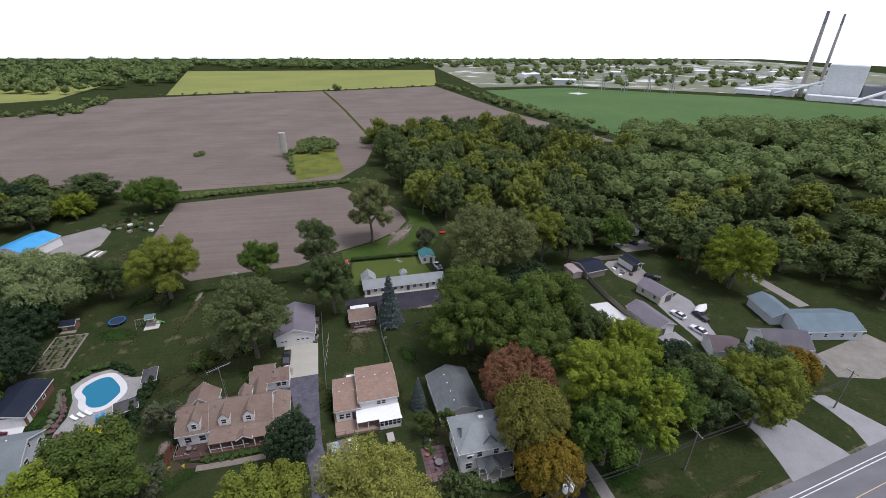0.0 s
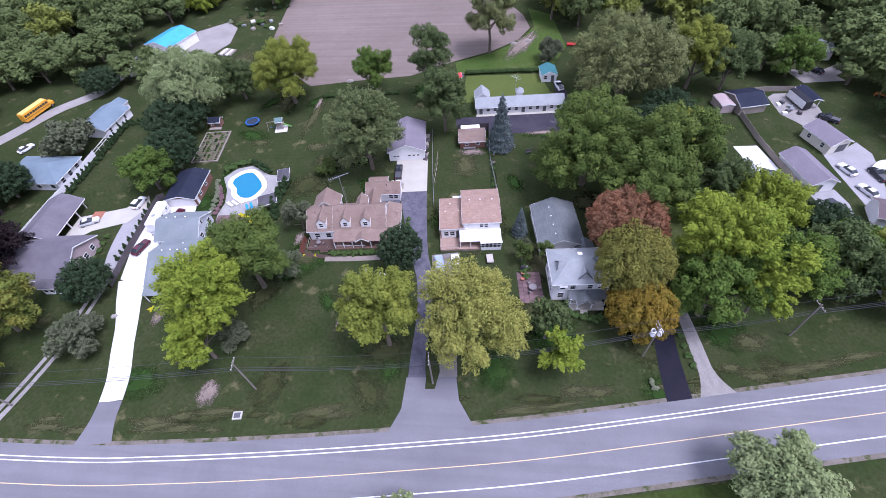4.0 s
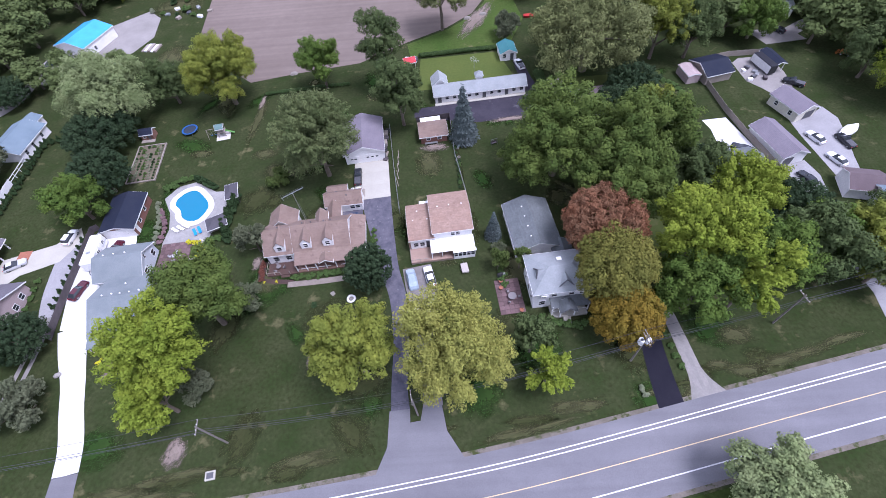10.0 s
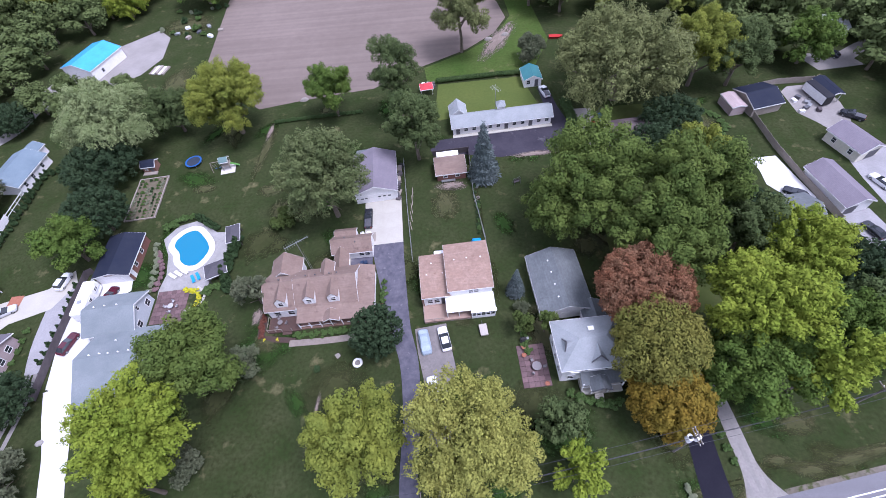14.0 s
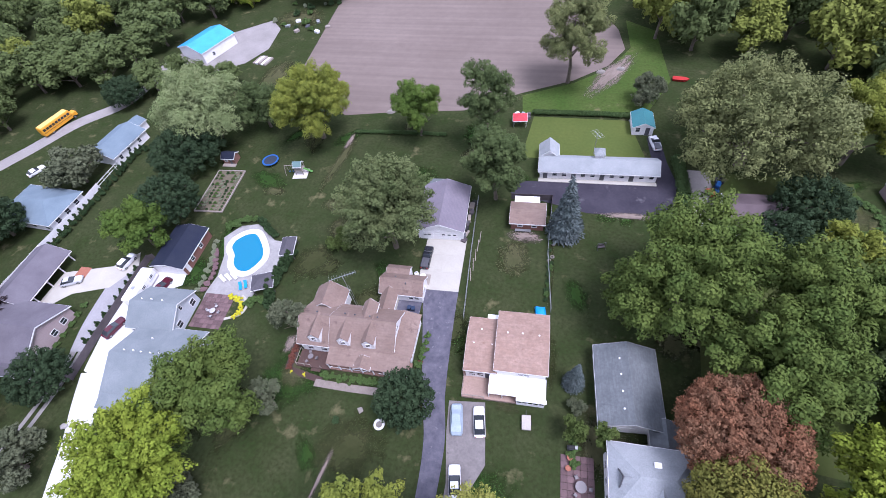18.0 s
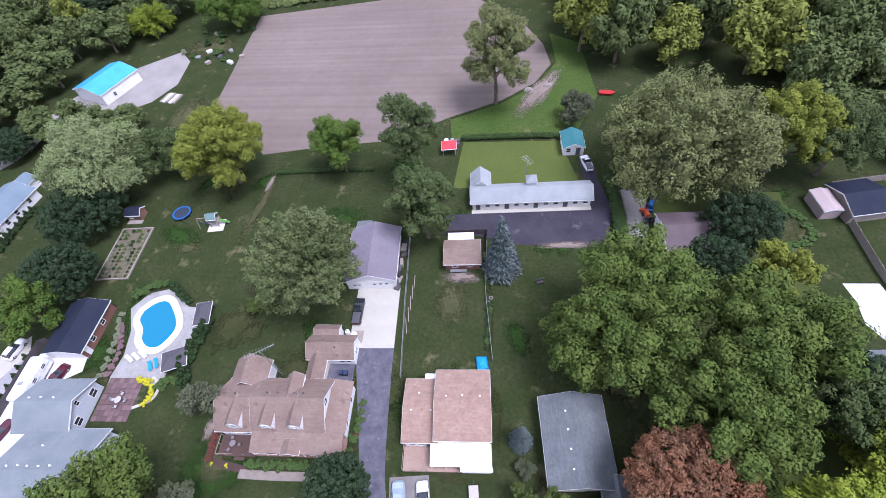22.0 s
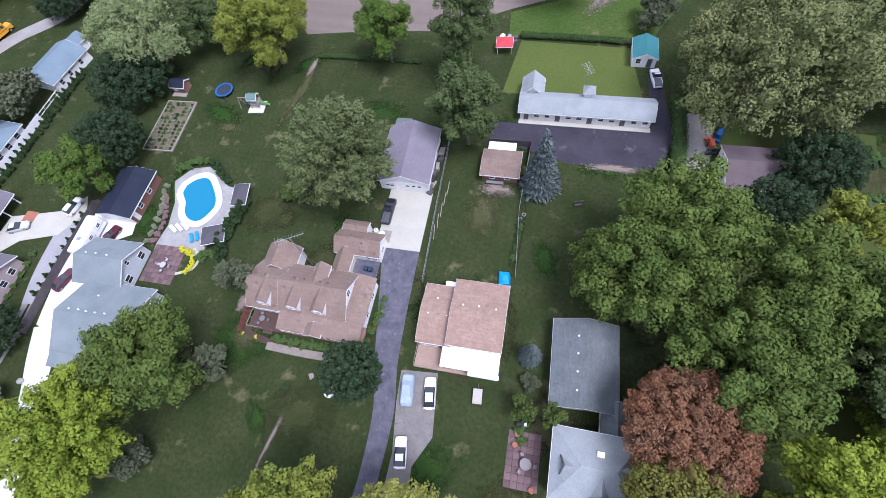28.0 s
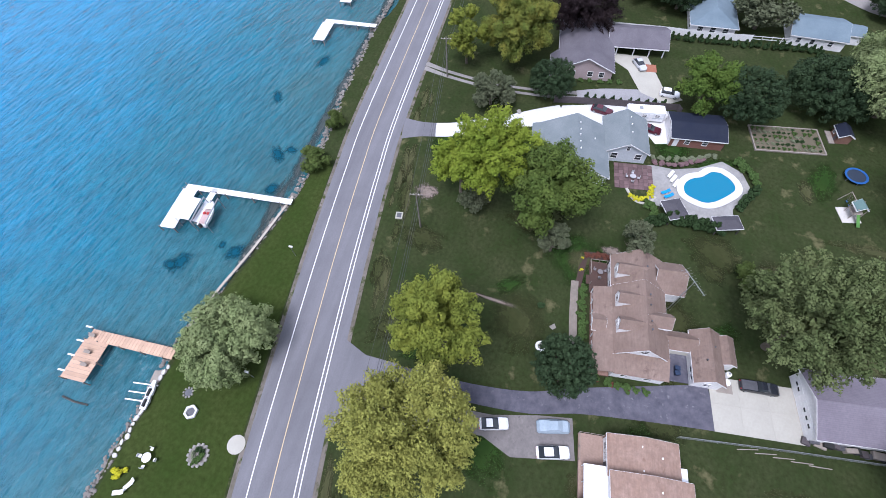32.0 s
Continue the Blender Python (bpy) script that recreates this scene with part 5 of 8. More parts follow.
def shed_roof(parent, x0, x1, y0, y1, z_low, z_high, roof, side="y0", th=0.15, name="roof"):
    """One slope: low on the named side."""
    zz = {"y0": (z_low, z_low, z_high, z_high), "y1": (z_high, z_high, z_low, z_low), "x0": (z_low, z_high, z_high, z_low), "x1": (z_high, z_low, z_low, z_high)}[side]
    return part(name, Build().slab((x0, y0, zz[0]), (x1, y0, zz[1]), (x1, y1, zz[2]), (x0, y1, zz[3]), th), roof, parent)


def window(parent, face, u, v, z, w=1.0, h=1.2, name="window", frame_mat=None):
    """A framed window on an outer wall. face: the way it looks; u: along the wall, v: the wall's plane."""
    fr = Build()
    sgn = 1 if face[0] == "+" else -1
    def box(b, u0, u1, z0, z1, d0, d1):
        p, q = sorted((v + sgn * d0, v + sgn * d1))
        if face[1] == "y":
            b.box(u0, p, z0, u1, q, z1)
        else:
            b.box(p, u0, z0, q, u1, z1)
    t = 0.09
    box(fr, u - w / 2 - t, u + w / 2 + t, z - t, z, -0.02, 0.07)
    box(fr, u - w / 2 - t, u + w / 2 + t, z + h, z + h + t, -0.02, 0.07)
    box(fr, u - w / 2 - t, u - w / 2, z, z + h, -0.02, 0.07)
    box(fr, u + w / 2, u + w / 2 + t, z, z + h, -0.02, 0.07)
    box(fr, u - w / 2, u + w / 2, z + h / 2 - .03, z + h / 2 + .03, -0.02, 0.05)
    f = part(name, fr, frame_mat or TRIM, parent)
    g = Build()
    box(g, u - w / 2, u + w / 2, z, z + h, -0.02, 0.02)
    part("pane", g, GLASS, f)
    return f


def door(parent, face, u, v, w=0.95, h=2.05, material=None, z=0.1):
    sgn = 1 if face[0] == "+" else -1
    p, q = sorted((v - sgn * 0.02, v + sgn * 0.06))
    b = Build()
    b.box(u - w / 2, p, z, u + w / 2, q, z + h) if face[1] == "y" else b.box(p, u - w / 2, z, q, u + w / 2, z + h)
    d = part("door", b, material or DARKSTEEL, parent)
    k = Build()
    kp, kq = sorted((v + sgn * 0.06, v + sgn * 0.12))
    k.box(u + w * .36, kp, z + 1, u + w * .42, kq, z + 1.06) if face[1] == "y" else k.box(kp, u + w * .36, z + 1, kq, u + w * .42, z + 1.06)
    part("door_handle", k, STEEL, d)
    return d


def garage_door(parent, face, u, v, w, h, z=0.05, panes=3, material=TRIM):
    sgn = 1 if face[0] == "+" else -1
    d = None
    n = 4
    holder = Build()
    for i in range(n):
        z0, z1 = z + i * h / n, z + (i + 1) * h / n - 0.03
        p, q = sorted((v - sgn * 0.02, v + sgn * 0.05))
        holder.box(u - w / 2, p, z0, u + w / 2, q, z1) if face[1] == "y" else holder.box(p, u - w / 2, z0, q, u + w / 2, z1)
    d = part("garage_door", holder, material, parent)
    for i in range(panes):
        c = u + (i - (panes - 1) / 2) * w / (panes + 1)
        p, q = sorted((v + sgn * 0.05, v + sgn * 0.07))
        b = Build()
        b.box(c - .3, p, z + h * .56, c + .3, q, z + h * .70) if face[1] == "y" else b.box(p, c - .3, z + h * .56, q, c + .3, z + h * .70)
        part("pane", b, GLASS, d)


def posts(parent, pts, z0, z1, r=0.07, material=TRIM):
    for x, y in pts:
        part("post", Build().box(x - r, y - r, z0, x + r, y + r, z1), material, parent)


def vents(parent, pts, material=None):
    for x, y, z in pts:
        part("roof_vent", Build().cyl(x, y, z - .1, z + .28, .14, 8), material or STEEL, parent)


def dormer(parent, x, yf, zf, w, h, depth, roof, wall=SIDING):
    """A steep gabled dormer on a front slope that looks to -y."""
    b = Build()
    prof = [(-w / 2, -0.6), (w / 2, -0.6), (w / 2, h * .55), (0, h), (-w / 2, h * .55)]
    b.loft([[(x + u, yf, zf + z) for u, z in prof], [(x + u, yf + depth, zf + z) for u, z in prof]])
    d = part("dormer", b, wall, parent)
    r = Build()
    o = 0.07
    for s in (-1, 1):
        e = (x + s * (w / 2 + o), zf + h * .55 - o * 1.2)
        q = [(e[0], yf - o, e[1] + .1), (x, yf - o, zf + h + .1), (x, yf + depth + .6, zf + h + .1), (e[0], yf + depth * .8, e[1] + .1)]
        r.slab(*(q if s < 0 else q[::-1]), 0.1)
    part("dormer_roof", r, roof, d)
    window(d, "-y", x, yf, zf + 0.25, w * .4, h * .4)
    return d


def brown_house():
    """One-and-a-half-storey house with three dormers, a porch round the front and a breezeway to a wing."""
    h = thing("house", "cream house with brown shingle roof, three dormers and front porch", "house", at(-16.2, -12.1, 3.5))
    gable(h, -8.9, -2.9, -4.0, 4.0, 3.3, 6.3, SIDING, BROWNROOF, over=0.35)
    gable(h, -2.9, 8.4, -4.0, 4.0, 3.5, 6.8, SIDING, BROWNROOF, over=0.3)
    # cross wing at the back
    gable(h, -8.9, -3.4, 3.0, 7.2, 3.3, 5.6, SIDING, BROWNROOF, axis="y", over=0.35)
    for x, z in ((-5.6, 4.15), (-0.2, 4.35), (4.3, 4.35)):
        dormer(h, x, -3.8, z - .3, 2.1, 2.7, 4.2, BROWNROOF)
    # back shed dormer
    gable(h, 1.7, 3.9, 0.6, 4.0, 5.3, 6.6, SIDING, BROWNROOF, axis="y", over=0.25, z0=4.0, roof_name="rear_dormer_roof")
    # porch roof in front and down the right side
    shed_roof(h, -2.9, 11.6, -7.1, -4.0, 2.75, 3.55, BROWNROOF, "y0", name="porch_roof")
    shed_roof(h, 8.35, 11.6, -4.0, 4.2, 2.8, 3.85, BROWNROOF, "x1", name="side_roof")
    gable(h, 2.2, 5.0, -7.25, -5.2, 2.85, 3.75, None, BROWNROOF, axis="y", over=0.1, roof_name="porch_gable")
    part("side_wall", Build().box(8.4, -3.9, 0, 11.2, 3.9, 2.8), SIDING, h)
    part("porch_floor", Build().soft_box(-2.9, -7.0, 0, 11.4, -4.0, 0.4, .03), DECKWOOD, h)
    posts(h, [(-2.8 + i * 2.02, -6.9) for i in range(8)], 0.4, 2.75, .08)
    part("porch_rail", Build().box(-2.8, -6.95, 1.15, 4.2, -6.88, 1.22), TRIM, h)
    boards = mat("dark stained deck", (.10, .058, .046), (.075, .046, .038), .85, .5, 3.0, .1, lines=("X", 3.0, .35))
    part("corner_deck", Build().soft_box(-9.2, -7.2, 0, -2.95, -4.05, .34, .03), boards, h, "dark red-brown timber deck")
    part("deck_step", Build().soft_box(-6.4, -7.75, 0, -4.6, -7.2, .17, .02), boards, h)
    posts(h, [(-9.1, -7.1), (-9.1, -5.6), (-9.1, -4.2), (-7.6, -7.1), (-6.4, -7.1), (-4.5, -7.1)], .34, 1.25, .05, WOOD)
    part("deck_rail", Build().box(-9.14, -7.14, 1.2, -6.4, -7.06, 1.28).box(-9.14, -7.06, 1.2, -9.06, -4.1, 1.28), WOOD, h)
    part("porch_rail", Build().box(6.2, -6.95, 1.15, 11.3, -6.88, 1.22), TRIM, h)
    for x in (-7.2, -4.6, -1.2, 6.2):
        window(h, "-y", x, -4.0, 1.0, 1.1, 1.3)
    door(h, "-y", 2.6, -4.0, material=REDPAINT)
    for y in (-2, 1.5):
        window(h, "+x", y, 11.2, 1.0, 1.0, 1.2)
        window(h, "-x", y, -8.9, 1.0, 1.0, 1.2)
    window(h, "+x", 0, 8.4, 4.6, 1.0, 1.2)
    # breezeway and wing
    gable(h, 3.2, 5.9, 4.0, 8.6, 2.4, 3.7, CREAM, BROWNROOF, axis="y", over=0.25)
    gable(h, 2.7, 10.6, 8.2, 12.3, 2.6, 4.3, SIDING, BROWNROOF, over=0.3)
    gable(h, 2.9, 7.2, 12.2, 14.4, 2.4, 3.1, SIDING, BROWNROOF, over=0.2)
    window(h, "+x", 10.2, 10.6, 1.0, 1.0, 1.0)
    window(h, "-y", 8.4, 8.2, 1.0, 0.9, 1.0)
    window(h, "-y", 9.6, 8.2, 1.0, 0.9, 1.0)
    part("side_porch", Build().soft_box(5.9, 4.2, 0, 10.4, 8.2, .18, .03), OLDASPHALT, h)
    vents(h, [(-6.2, .8, 5.85), (-.9, .9, 6.2), (.9, .9, 6.2), (3.6, .9, 6.2), (5.0, .9, 6.2), (7.5, 9.6, 3.9), (5.2, 11, 3.7)], DARKSTEEL)
    part("satellite_dish", Build().cyl(9.9, 12.9, 0, 2.2, .05, 6).cyl(9.9, 12.85, 2.0, 2.2, .55, 14), TRIM, h)
    return h


brown_house()


def terrace_house():
    """Two-storey tan-roofed house with a lower left part, a white-roofed porch and a deck."""
    h = thing("house", "white two-storey house with tan shingle roof and white porch roof", "house", at(13.1, -10.2, LOT))
    gable(h, -3.7, 4.1, -5.0, 5.0, 5.3, 6.4, SIDING, TANROOF, over=0.3)
    gable(h, -8.6, -3.7, -4.9, 4.2, 3.7, 4.8, SIDING, TANROOF, over=0.3)
    shed_roof(h, -4.6, 4.3, -8.1, -5.0, 2.75, 3.15, WHITEROOF, "y0", name="porch_roof", th=0.12)
    shed_roof(h, -0.2, 4.45, -8.7, -8.1, 2.65, 2.75, WHITEROOF, "y0", name="porch_roof", th=0.12)
    part("porch_room", Build().box(-.1, -8.4, 0, 4.2, -5.0, 0.95), SIDING, h)
    for i in range(5):
        window(h, "-y", .32 + i * .86, -8.4, 1.0, .7, 1.45, "porch_window")
    posts(h, [(-.1 + i * .86, -8.36) for i in range(6)], 0.9, 2.65, .06)
    posts(h, [(-4.5, -7.9), (-2.4, -7.9)], 0.7, 2.8, .07)
    part("deck", Build().soft_box(-8.9, -8.4, 0.3, -.2, -4.9, 0.7, .03), mat("pale deck boards", (.37, .26, .205), (.30, .21, .165), .85, .4, 3.0, .1, lines=("X", 3.2, .3)), h, "pinkish tan timber deck")
    part("deck_skirt", Build().box(-8.85, -8.35, 0, -.2, -8.28, .32).box(-8.85, -8.3, 0, -8.78, -5, .32), WOOD, h)
    part("deck_rail", Build().box(-8.9, -8.4, 1.55, -5.2, -8.34, 1.65).box(-8.9, -8.4, 1.55, -8.84, -4.2, 1.65), WOOD, h)
    posts(h, [(-8.85, -8.35), (-7.0, -8.37), (-5.25, -8.37), (-8.87, -6.6), (-8.87, -4.9)], 0.7, 1.6, .05, WOOD)
    part("side_strip", Build().box(-9.0, -4.9, 0, -8.6, 4.2, 3.4), DECKWOOD, h)
    for x in (0.2, 1.2):
        window(h, "-y", x, -5.0, 3.75, .75, 1.0)
    for x in (-7.5, -6.2):
        window(h, "-y", x, -4.9, 1.4, .9, 1.2)
    door(h, "-y", -4.9, -4.9, z=.7)
    window(h, "+x", -2, 4.1, 3.6, .9, 1.1)
    window(h, "+x", 2, 4.1, 1.2, .9, 1.1)
    part("rear_hatch", Build().soft_box(-5.9, 4.2, 0, -3.8, 5.4, 3.6, .05), WHITEROOF, h)
    vents(h, [(-2.2, .9, 6.15), (.2, 1.0, 6.15), (2.8, .9, 6.15), (-7.6, -.7, 4.6), (-4.6, -.7, 4.6), (-6.6, 2, 4.2)], TRIM)
    return h


terrace_house()


def hip_house():
    """Square two-storey house with a pale hipped roof, three triangular dormers and a small porch."""
    h = thing("house", "white two-storey house with pale grey hipped roof", "house", at(32.6, -26.7, 4.0))
    part("wall", Build().box(-5.2, -3.9, 0, 5.2, 3.9, 5.6), SIDING, h)
    hip(h, -5.2, 5.2, -3.9, 3.9, 5.7, 7.9, PALEROOF, 3.6, 0.5)
    for cx, cy, a in ((0.5, -2.5, 0), (-3.6, -.3, -90), (3.9, .4, 90)):
        b = Build()
        m = Matrix.Translation((cx, cy, 0)) @ Matrix.Rotation(radians(a), 4, "Z")
        tri = [(-1.25, -.95, 6.15), (1.25, -.95, 6.15), (0, -.55, 7.5), (0, 1.6, 7.55)]
        b.add([m @ Vector(p) for p in tri], [(0, 1, 2), (1, 3, 2), (0, 2, 3), (0, 3, 1)])
        d = part("dormer", b, PALEROOF, h)
        e = Build()
        for s in (-1, 1):
            e.tube([m @ Vector((s * 1.32, -.99, 6.12)), m @ Vector((0, -.6, 7.58))], .12, 5)
        part("dormer_trim", e, DARKSTEEL, d)
    part("skylight", Build().box(-.2, 1.4, 7.0, .7, 2.1, 7.35), TRIM, h)
    for x in (-3.5, -1.6, 1.6, 3.6):
        window(h, "-y", x, -3.9, 3.6, .9, 1.4)
    for x in (-3.6, 3.2):
        window(h, "-y", x, -3.9, 1.0, 1.1, 1.4)
    for y in (-2.2, 0, 2.2):
        window(h, "-x", y, -5.2, 3.6, .9, 1.4)
        window(h, "-x", y, -5.2, 1.0, .9, 1.4)
        window(h, "+x", y, 5.2, 3.6, .9, 1.4)
    part("porch_floor", Build().soft_box(-2.2, -6.6, 0, 4.4, -3.9, .6, .03), CONCRETE, h)
    shed_roof(h, -2.4, 4.8, -6.0, -3.9, 2.85, 3.3, GREYROOF, "y0", name="porch_roof")
    gable(h, -.9, 1.9, -6.8, -5.0, 2.9, 4.0, None, GREYROOF, axis="y", over=.25, roof_name="porch_gable")
    part("porch_gable_trim", Build().tube([(-1.1, -7.1, 2.95), (.5, -7.1, 4.15)], .09, 5).tube([(2.1, -7.1, 2.95), (.5, -7.1, 4.15)], .09, 5), DARKSTEEL, h)
    for x in (-3.5, 3.6):
        part("awning", Build().slab((x - .7, -4.5, 5.0), (x + .7, -4.5, 5.0), (x + .7, -3.9, 5.35), (x - .7, -3.9, 5.35), .05), TRIM, h)
    posts(h, [(-.8, -6.6), (1.8, -6.6), (-2.1, -5.8), (4.5, -5.8)], .6, 2.9, .09)
    part("porch_rail", Build().box(-2.1, -5.85, 1.4, -.8, -5.8, 1.47), TRIM, h)
    part("porch_rail", Build().box(1.8, -5.85, 1.4, 4.5, -5.8, 1.47), TRIM, h)
    for i in range(4):
        part("step", Build().soft_box(-.2, -7.0 - i * .32, 0, 1.2, -6.68 - i * .32, .56 - i * .14, .02), CONCRETE, h)
    door(h, "-y", .5, -3.9, z=.6)
    # low link to the barn
    gable(h, 1.2, 4.8, 3.9, 8.9, 2.3, 3.4, SIDING, GREYROOF, axis="y", over=.3)
    vents(h, [(3, 5.4, 3.2), (3, 7.6, 3.2)], TRIM)
    return h


hip_house()


def grey_barn():
    h = thing("garage", "long white outbuilding with grey shingle gable roof", "garage", at(29.9, -13.3, 6.0))
    gable(h, -4.4, 4.4, -6.0, 6.1, 3.0, 4.9, SIDING, GREYROOF, axis="y", over=.4)
    vents(h, [(-1.2, -4 + 2.6 * i, 4.4) for i in range(4)], TRIM)
    for y in (-3.5, 0, 3.5):
        window(h, "-x", y, -4.4, 1.2, .9, 1.0)
    garage_door(h, "-y", -1.0, -6.0, 3.0, 2.2, panes=0)
    return h


grey_barn()


def garage():
    h = thing("garage", "white garage with lilac-grey metal roof and three-pane door", "garage", at(-6.9, 18.2, 5.5))
    gable(h, -4.8, 4.6, -6.0, 6.3, 3.1, 5.0, SIDING, LILACMETAL, axis="y", over=.4)
    garage_door(h, "-y", 1.7, -6.0, 4.6, 2.4)
    garage_door(h, "-y", -2.9, -6.0, 2.6, 2.2, panes=2)
    shed_roof(h, -4.6, -1.4, 6.3, 9.4, 2.4, 3.0, GREYROOF, "y1", name="lean_to_roof")
    part("lean_to", Build().box(-4.4, 6.3, 0, -1.6, 9.2, 2.35), GREYSIDING, h)
    window(h, "+x", 0, 4.6, 1.2, 1.0, .9)
    return h


garage()


def long_building():
    """The long white single-storey row with many doors and windows, a cross wing and a cupola."""
    h = thing("motel_building", "long white single-storey row building with grey shingle roof", "building", at(23.6, 36.4, LOT))
    gable(h, -12.4, 12.2, -2.4, 2.4, 2.55, 4.0, SIDING, PALEROOF, over=.45)
    gable(h, -12.5, -8.6, 2.2, 6.2, 2.6, 4.3, SIDING, PALEROOF, axis="y", over=.3)
    for i in range(12):
        x = -11.2 + i * 2.03
        (door if i % 3 == 0 else window)(h, "-y", x, -2.4, *(() if i % 3 == 0 else (1.0, .9, 1.0)))
    part("walkway", Build().soft_box(-12.6, -3.5, -.05, 12.4, -2.4, .14, .03), CONCRETE, h)
    c = part("cupola", Build().box(-.7, 1.1, 3.2, 1.1, 2.9, 4.4), SIDING, h)
    r = Build().add([(-1, .8, 4.4), (1.4, .8, 4.4), (1.4, 3.2, 4.4), (-1, 3.2, 4.4), (.2, 2, 5.6)], [(0, 1, 4), (1, 2, 4), (2, 3, 4), (3, 0, 4), (3, 2, 1, 0)])
    part("cupola_roof", r, PALEROOF, c)
    return h


long_building()


def simple(name, label, cx, cy, w, d, ze, zr, wall, roof, axis="x", turn=LOT, over=.35, category="house", wins=(), gdoor=None):
    h = thing(name, label, category, at(cx, cy, turn))
    gable(h, -w / 2, w / 2, -d / 2, d / 2, ze, zr, wall, roof, axis=axis, over=over)
    for face, u in wins:
        window(h, face, u, {"-y": -d / 2, "+y": d / 2, "-x": -w / 2, "+x": w / 2}[face], 1.0, .9, 1.1)
    if gdoor:
        face, u, gw = gdoor
        garage_door(h, face, u, {"-y": -d / 2, "+y": d / 2, "-x": -w / 2, "+x": w / 2}[face], gw, 2.2, panes=0, material=DARKSTEEL)
    return h


shed = simple("garden_shed", "small brick-red shed with brown roof and white lean-to", 10.4, 20.2, 6.6, 5.4, 2.2, 3.1, REDWOOD, BROWNROOF, category="shed", wins=[("-y", -1.4), ("-y", 1.4)])
shed_roof(shed, -2.9, 2.3, 2.7, 5.0, 2.0, 2.3, WHITEROOF, "y1", name="lean_to_roof")
posts(shed, [(-2.8, 4.9), (2.2, 4.9)], 0, 2.0)
part("bench", Build().box(-2.4, -3.5, .4, .8, -2.9, .5).box(-2.3, -3.45, 0, -2.2, -2.95, .4).box(.6, -3.45, 0, .7, -2.95, .4), STEEL, shed)
teal = simple("garden_shed", "white garden shed with teal metal roof", 33.2, 53.6, 4.6, 5.6, 2.3, 3.4, SIDING, GREENMETAL, axis="y", category="shed", wins=[("-y", -1.2)], over=.25)
door(teal, "-y", 1.0, -2.8)


def grey_house():
    """House by the pool: two gabled blocks with sage roofs and a lower porch."""
    h = thing("house", "pale grey house with two sage-grey gabled roofs beside the pool", "house", at(-49.5, -22.6, 5.0))
    gable(h, -6.8, 6.6, -9.2, 3.6, 2.8, 5.8, GREYSIDING, SAGEROOF, over=.4)
    gable(h, -9.8, -.4, 3.4, 11.8, 3.0, 5.3, GREYSIDING, SAGEROOF, over=.4)
    shed_roof(h, -6.9, 1.0, -11.6, -9.1, 2.5, 3.1, SAGEROOF, "y0", name="porch_roof")
    posts(h, [(-6.6, -11.3), (-3, -11.3), (.7, -11.3)], 0, 2.55, .08)
    for u in (-7, -4.5, -1.2, 1.2):
        window(h, "+x", u, 6.6, 1.0, 1.0, 1.3)
    for u in (-3.4, -2.2):
        window(h, "+x", u, 6.6, 3.6, .8, 1.0)
    window(h, "+x", 7.7, -.4, 3.3, .6, 1.0)
    window(h, "+x", 5.4, -.4, 1.0, 1.2, 1.4)
    window(h, "+x", 10.2, -.4, 1.0, 1.2, 1.4)
    for x in (-4, 0, 4):
        window(h, "-y", x, -9.2, 1.0, 1.2, 1.4)
    vents(h, [(-4.6, -2.2, 5.65), (-2.8, -2.1, 5.65), (-1.2, -2.2, 5.65), (.6, -2.2, 5.65), (2.4, -2.1, 5.65), (-1.9, 1, 4.2), (-8, 8.2, 5.1), (-6, 8.3, 5.05), (-3.6, 8.2, 5.1)], TRIM)
    return h


grey_house()
barn = simple("pool_barn", "low red-brown timber outbuilding with charcoal roof", -61.2, -.9, 7.4, 10.6, 2.5, 3.4, REDWOOD, DARKROOF, axis="y", turn=4.0, category="outbuilding", wins=[("+x", -2), ("+x", 1.5)], over=.3)
part("white_front", Build().box(-3.5, -5.36, 0, 3.5, -5.3, 2.5), SIDING, barn)
door(barn, "+x", -4.2, 3.7, material=TRIM)
door(barn, "-y", 1.5, -5.37, material=TRIM)


def mauve_house():
    h = thing("house", "pinkish brick ranch house with mauve-grey roof and carport wing", "house", at(-84.6, -25.6, 4.0))
    gable(h, -10, 9.6, -6.2, 6.0, 2.8, 5.8, PINKBRICK, MAUVEROOF, over=.45)
    gable(h, -9.0, -.5, 5.5, 18.8, 2.7, 4.6, None, MAUVEROOF, axis="y", over=.45, roof_name="carport_roof")
    part("carport_wall", Build().box(-8.9, 5.8, 0, -4.4, 18.6, 2.7), PINKBRICK, h)
    posts(h, [(-.8, 7.5), (-.8, 11.5), (-.8, 15.2), (-.8, 18.5)], 0, 2.6, .12)
    gable(h, 4.6, 9.9, -8.2, -6.0, 2.5, 3.5, SIDING, MAUVEROOF, over=.3)
    for i in range(4):
        window(h, "-y", 5.4 + i * 1.25, -8.2, .8, .9, 1.3)
    for u in (-3, 1, 3.6):
        window(h, "+x", u, 9.6, 1.0, 1.1, 1.2)
    part("rug", Build().box(2.2, 14.4, .05, 5.0, 17.0, .07), TERRACOTTA, h)
    return h


mauve_house()


def blue_house():
    h = thing("house", "white house with slate blue hipped roof behind a white fence", "house", at(-105.5, 4.5, 0))
    part("wall", Build().box(-8.4, -5.2, 0, 7.6, 5.2, 2.7), SIDING, h)
    hip(h, -8.4, 7.6, -5.2, 5.2, 2.75, 5.0, BLUEROOF, 5.0, .5)
    for u in (-3, 0, 3):
        window(h, "+x", u, 7.6, .9, 1.2, 1.4)
    for u in (-6, -2, 2, 6):
        window(h, "-y", u, -5.2, .9, 1.2, 1.4)
    return h


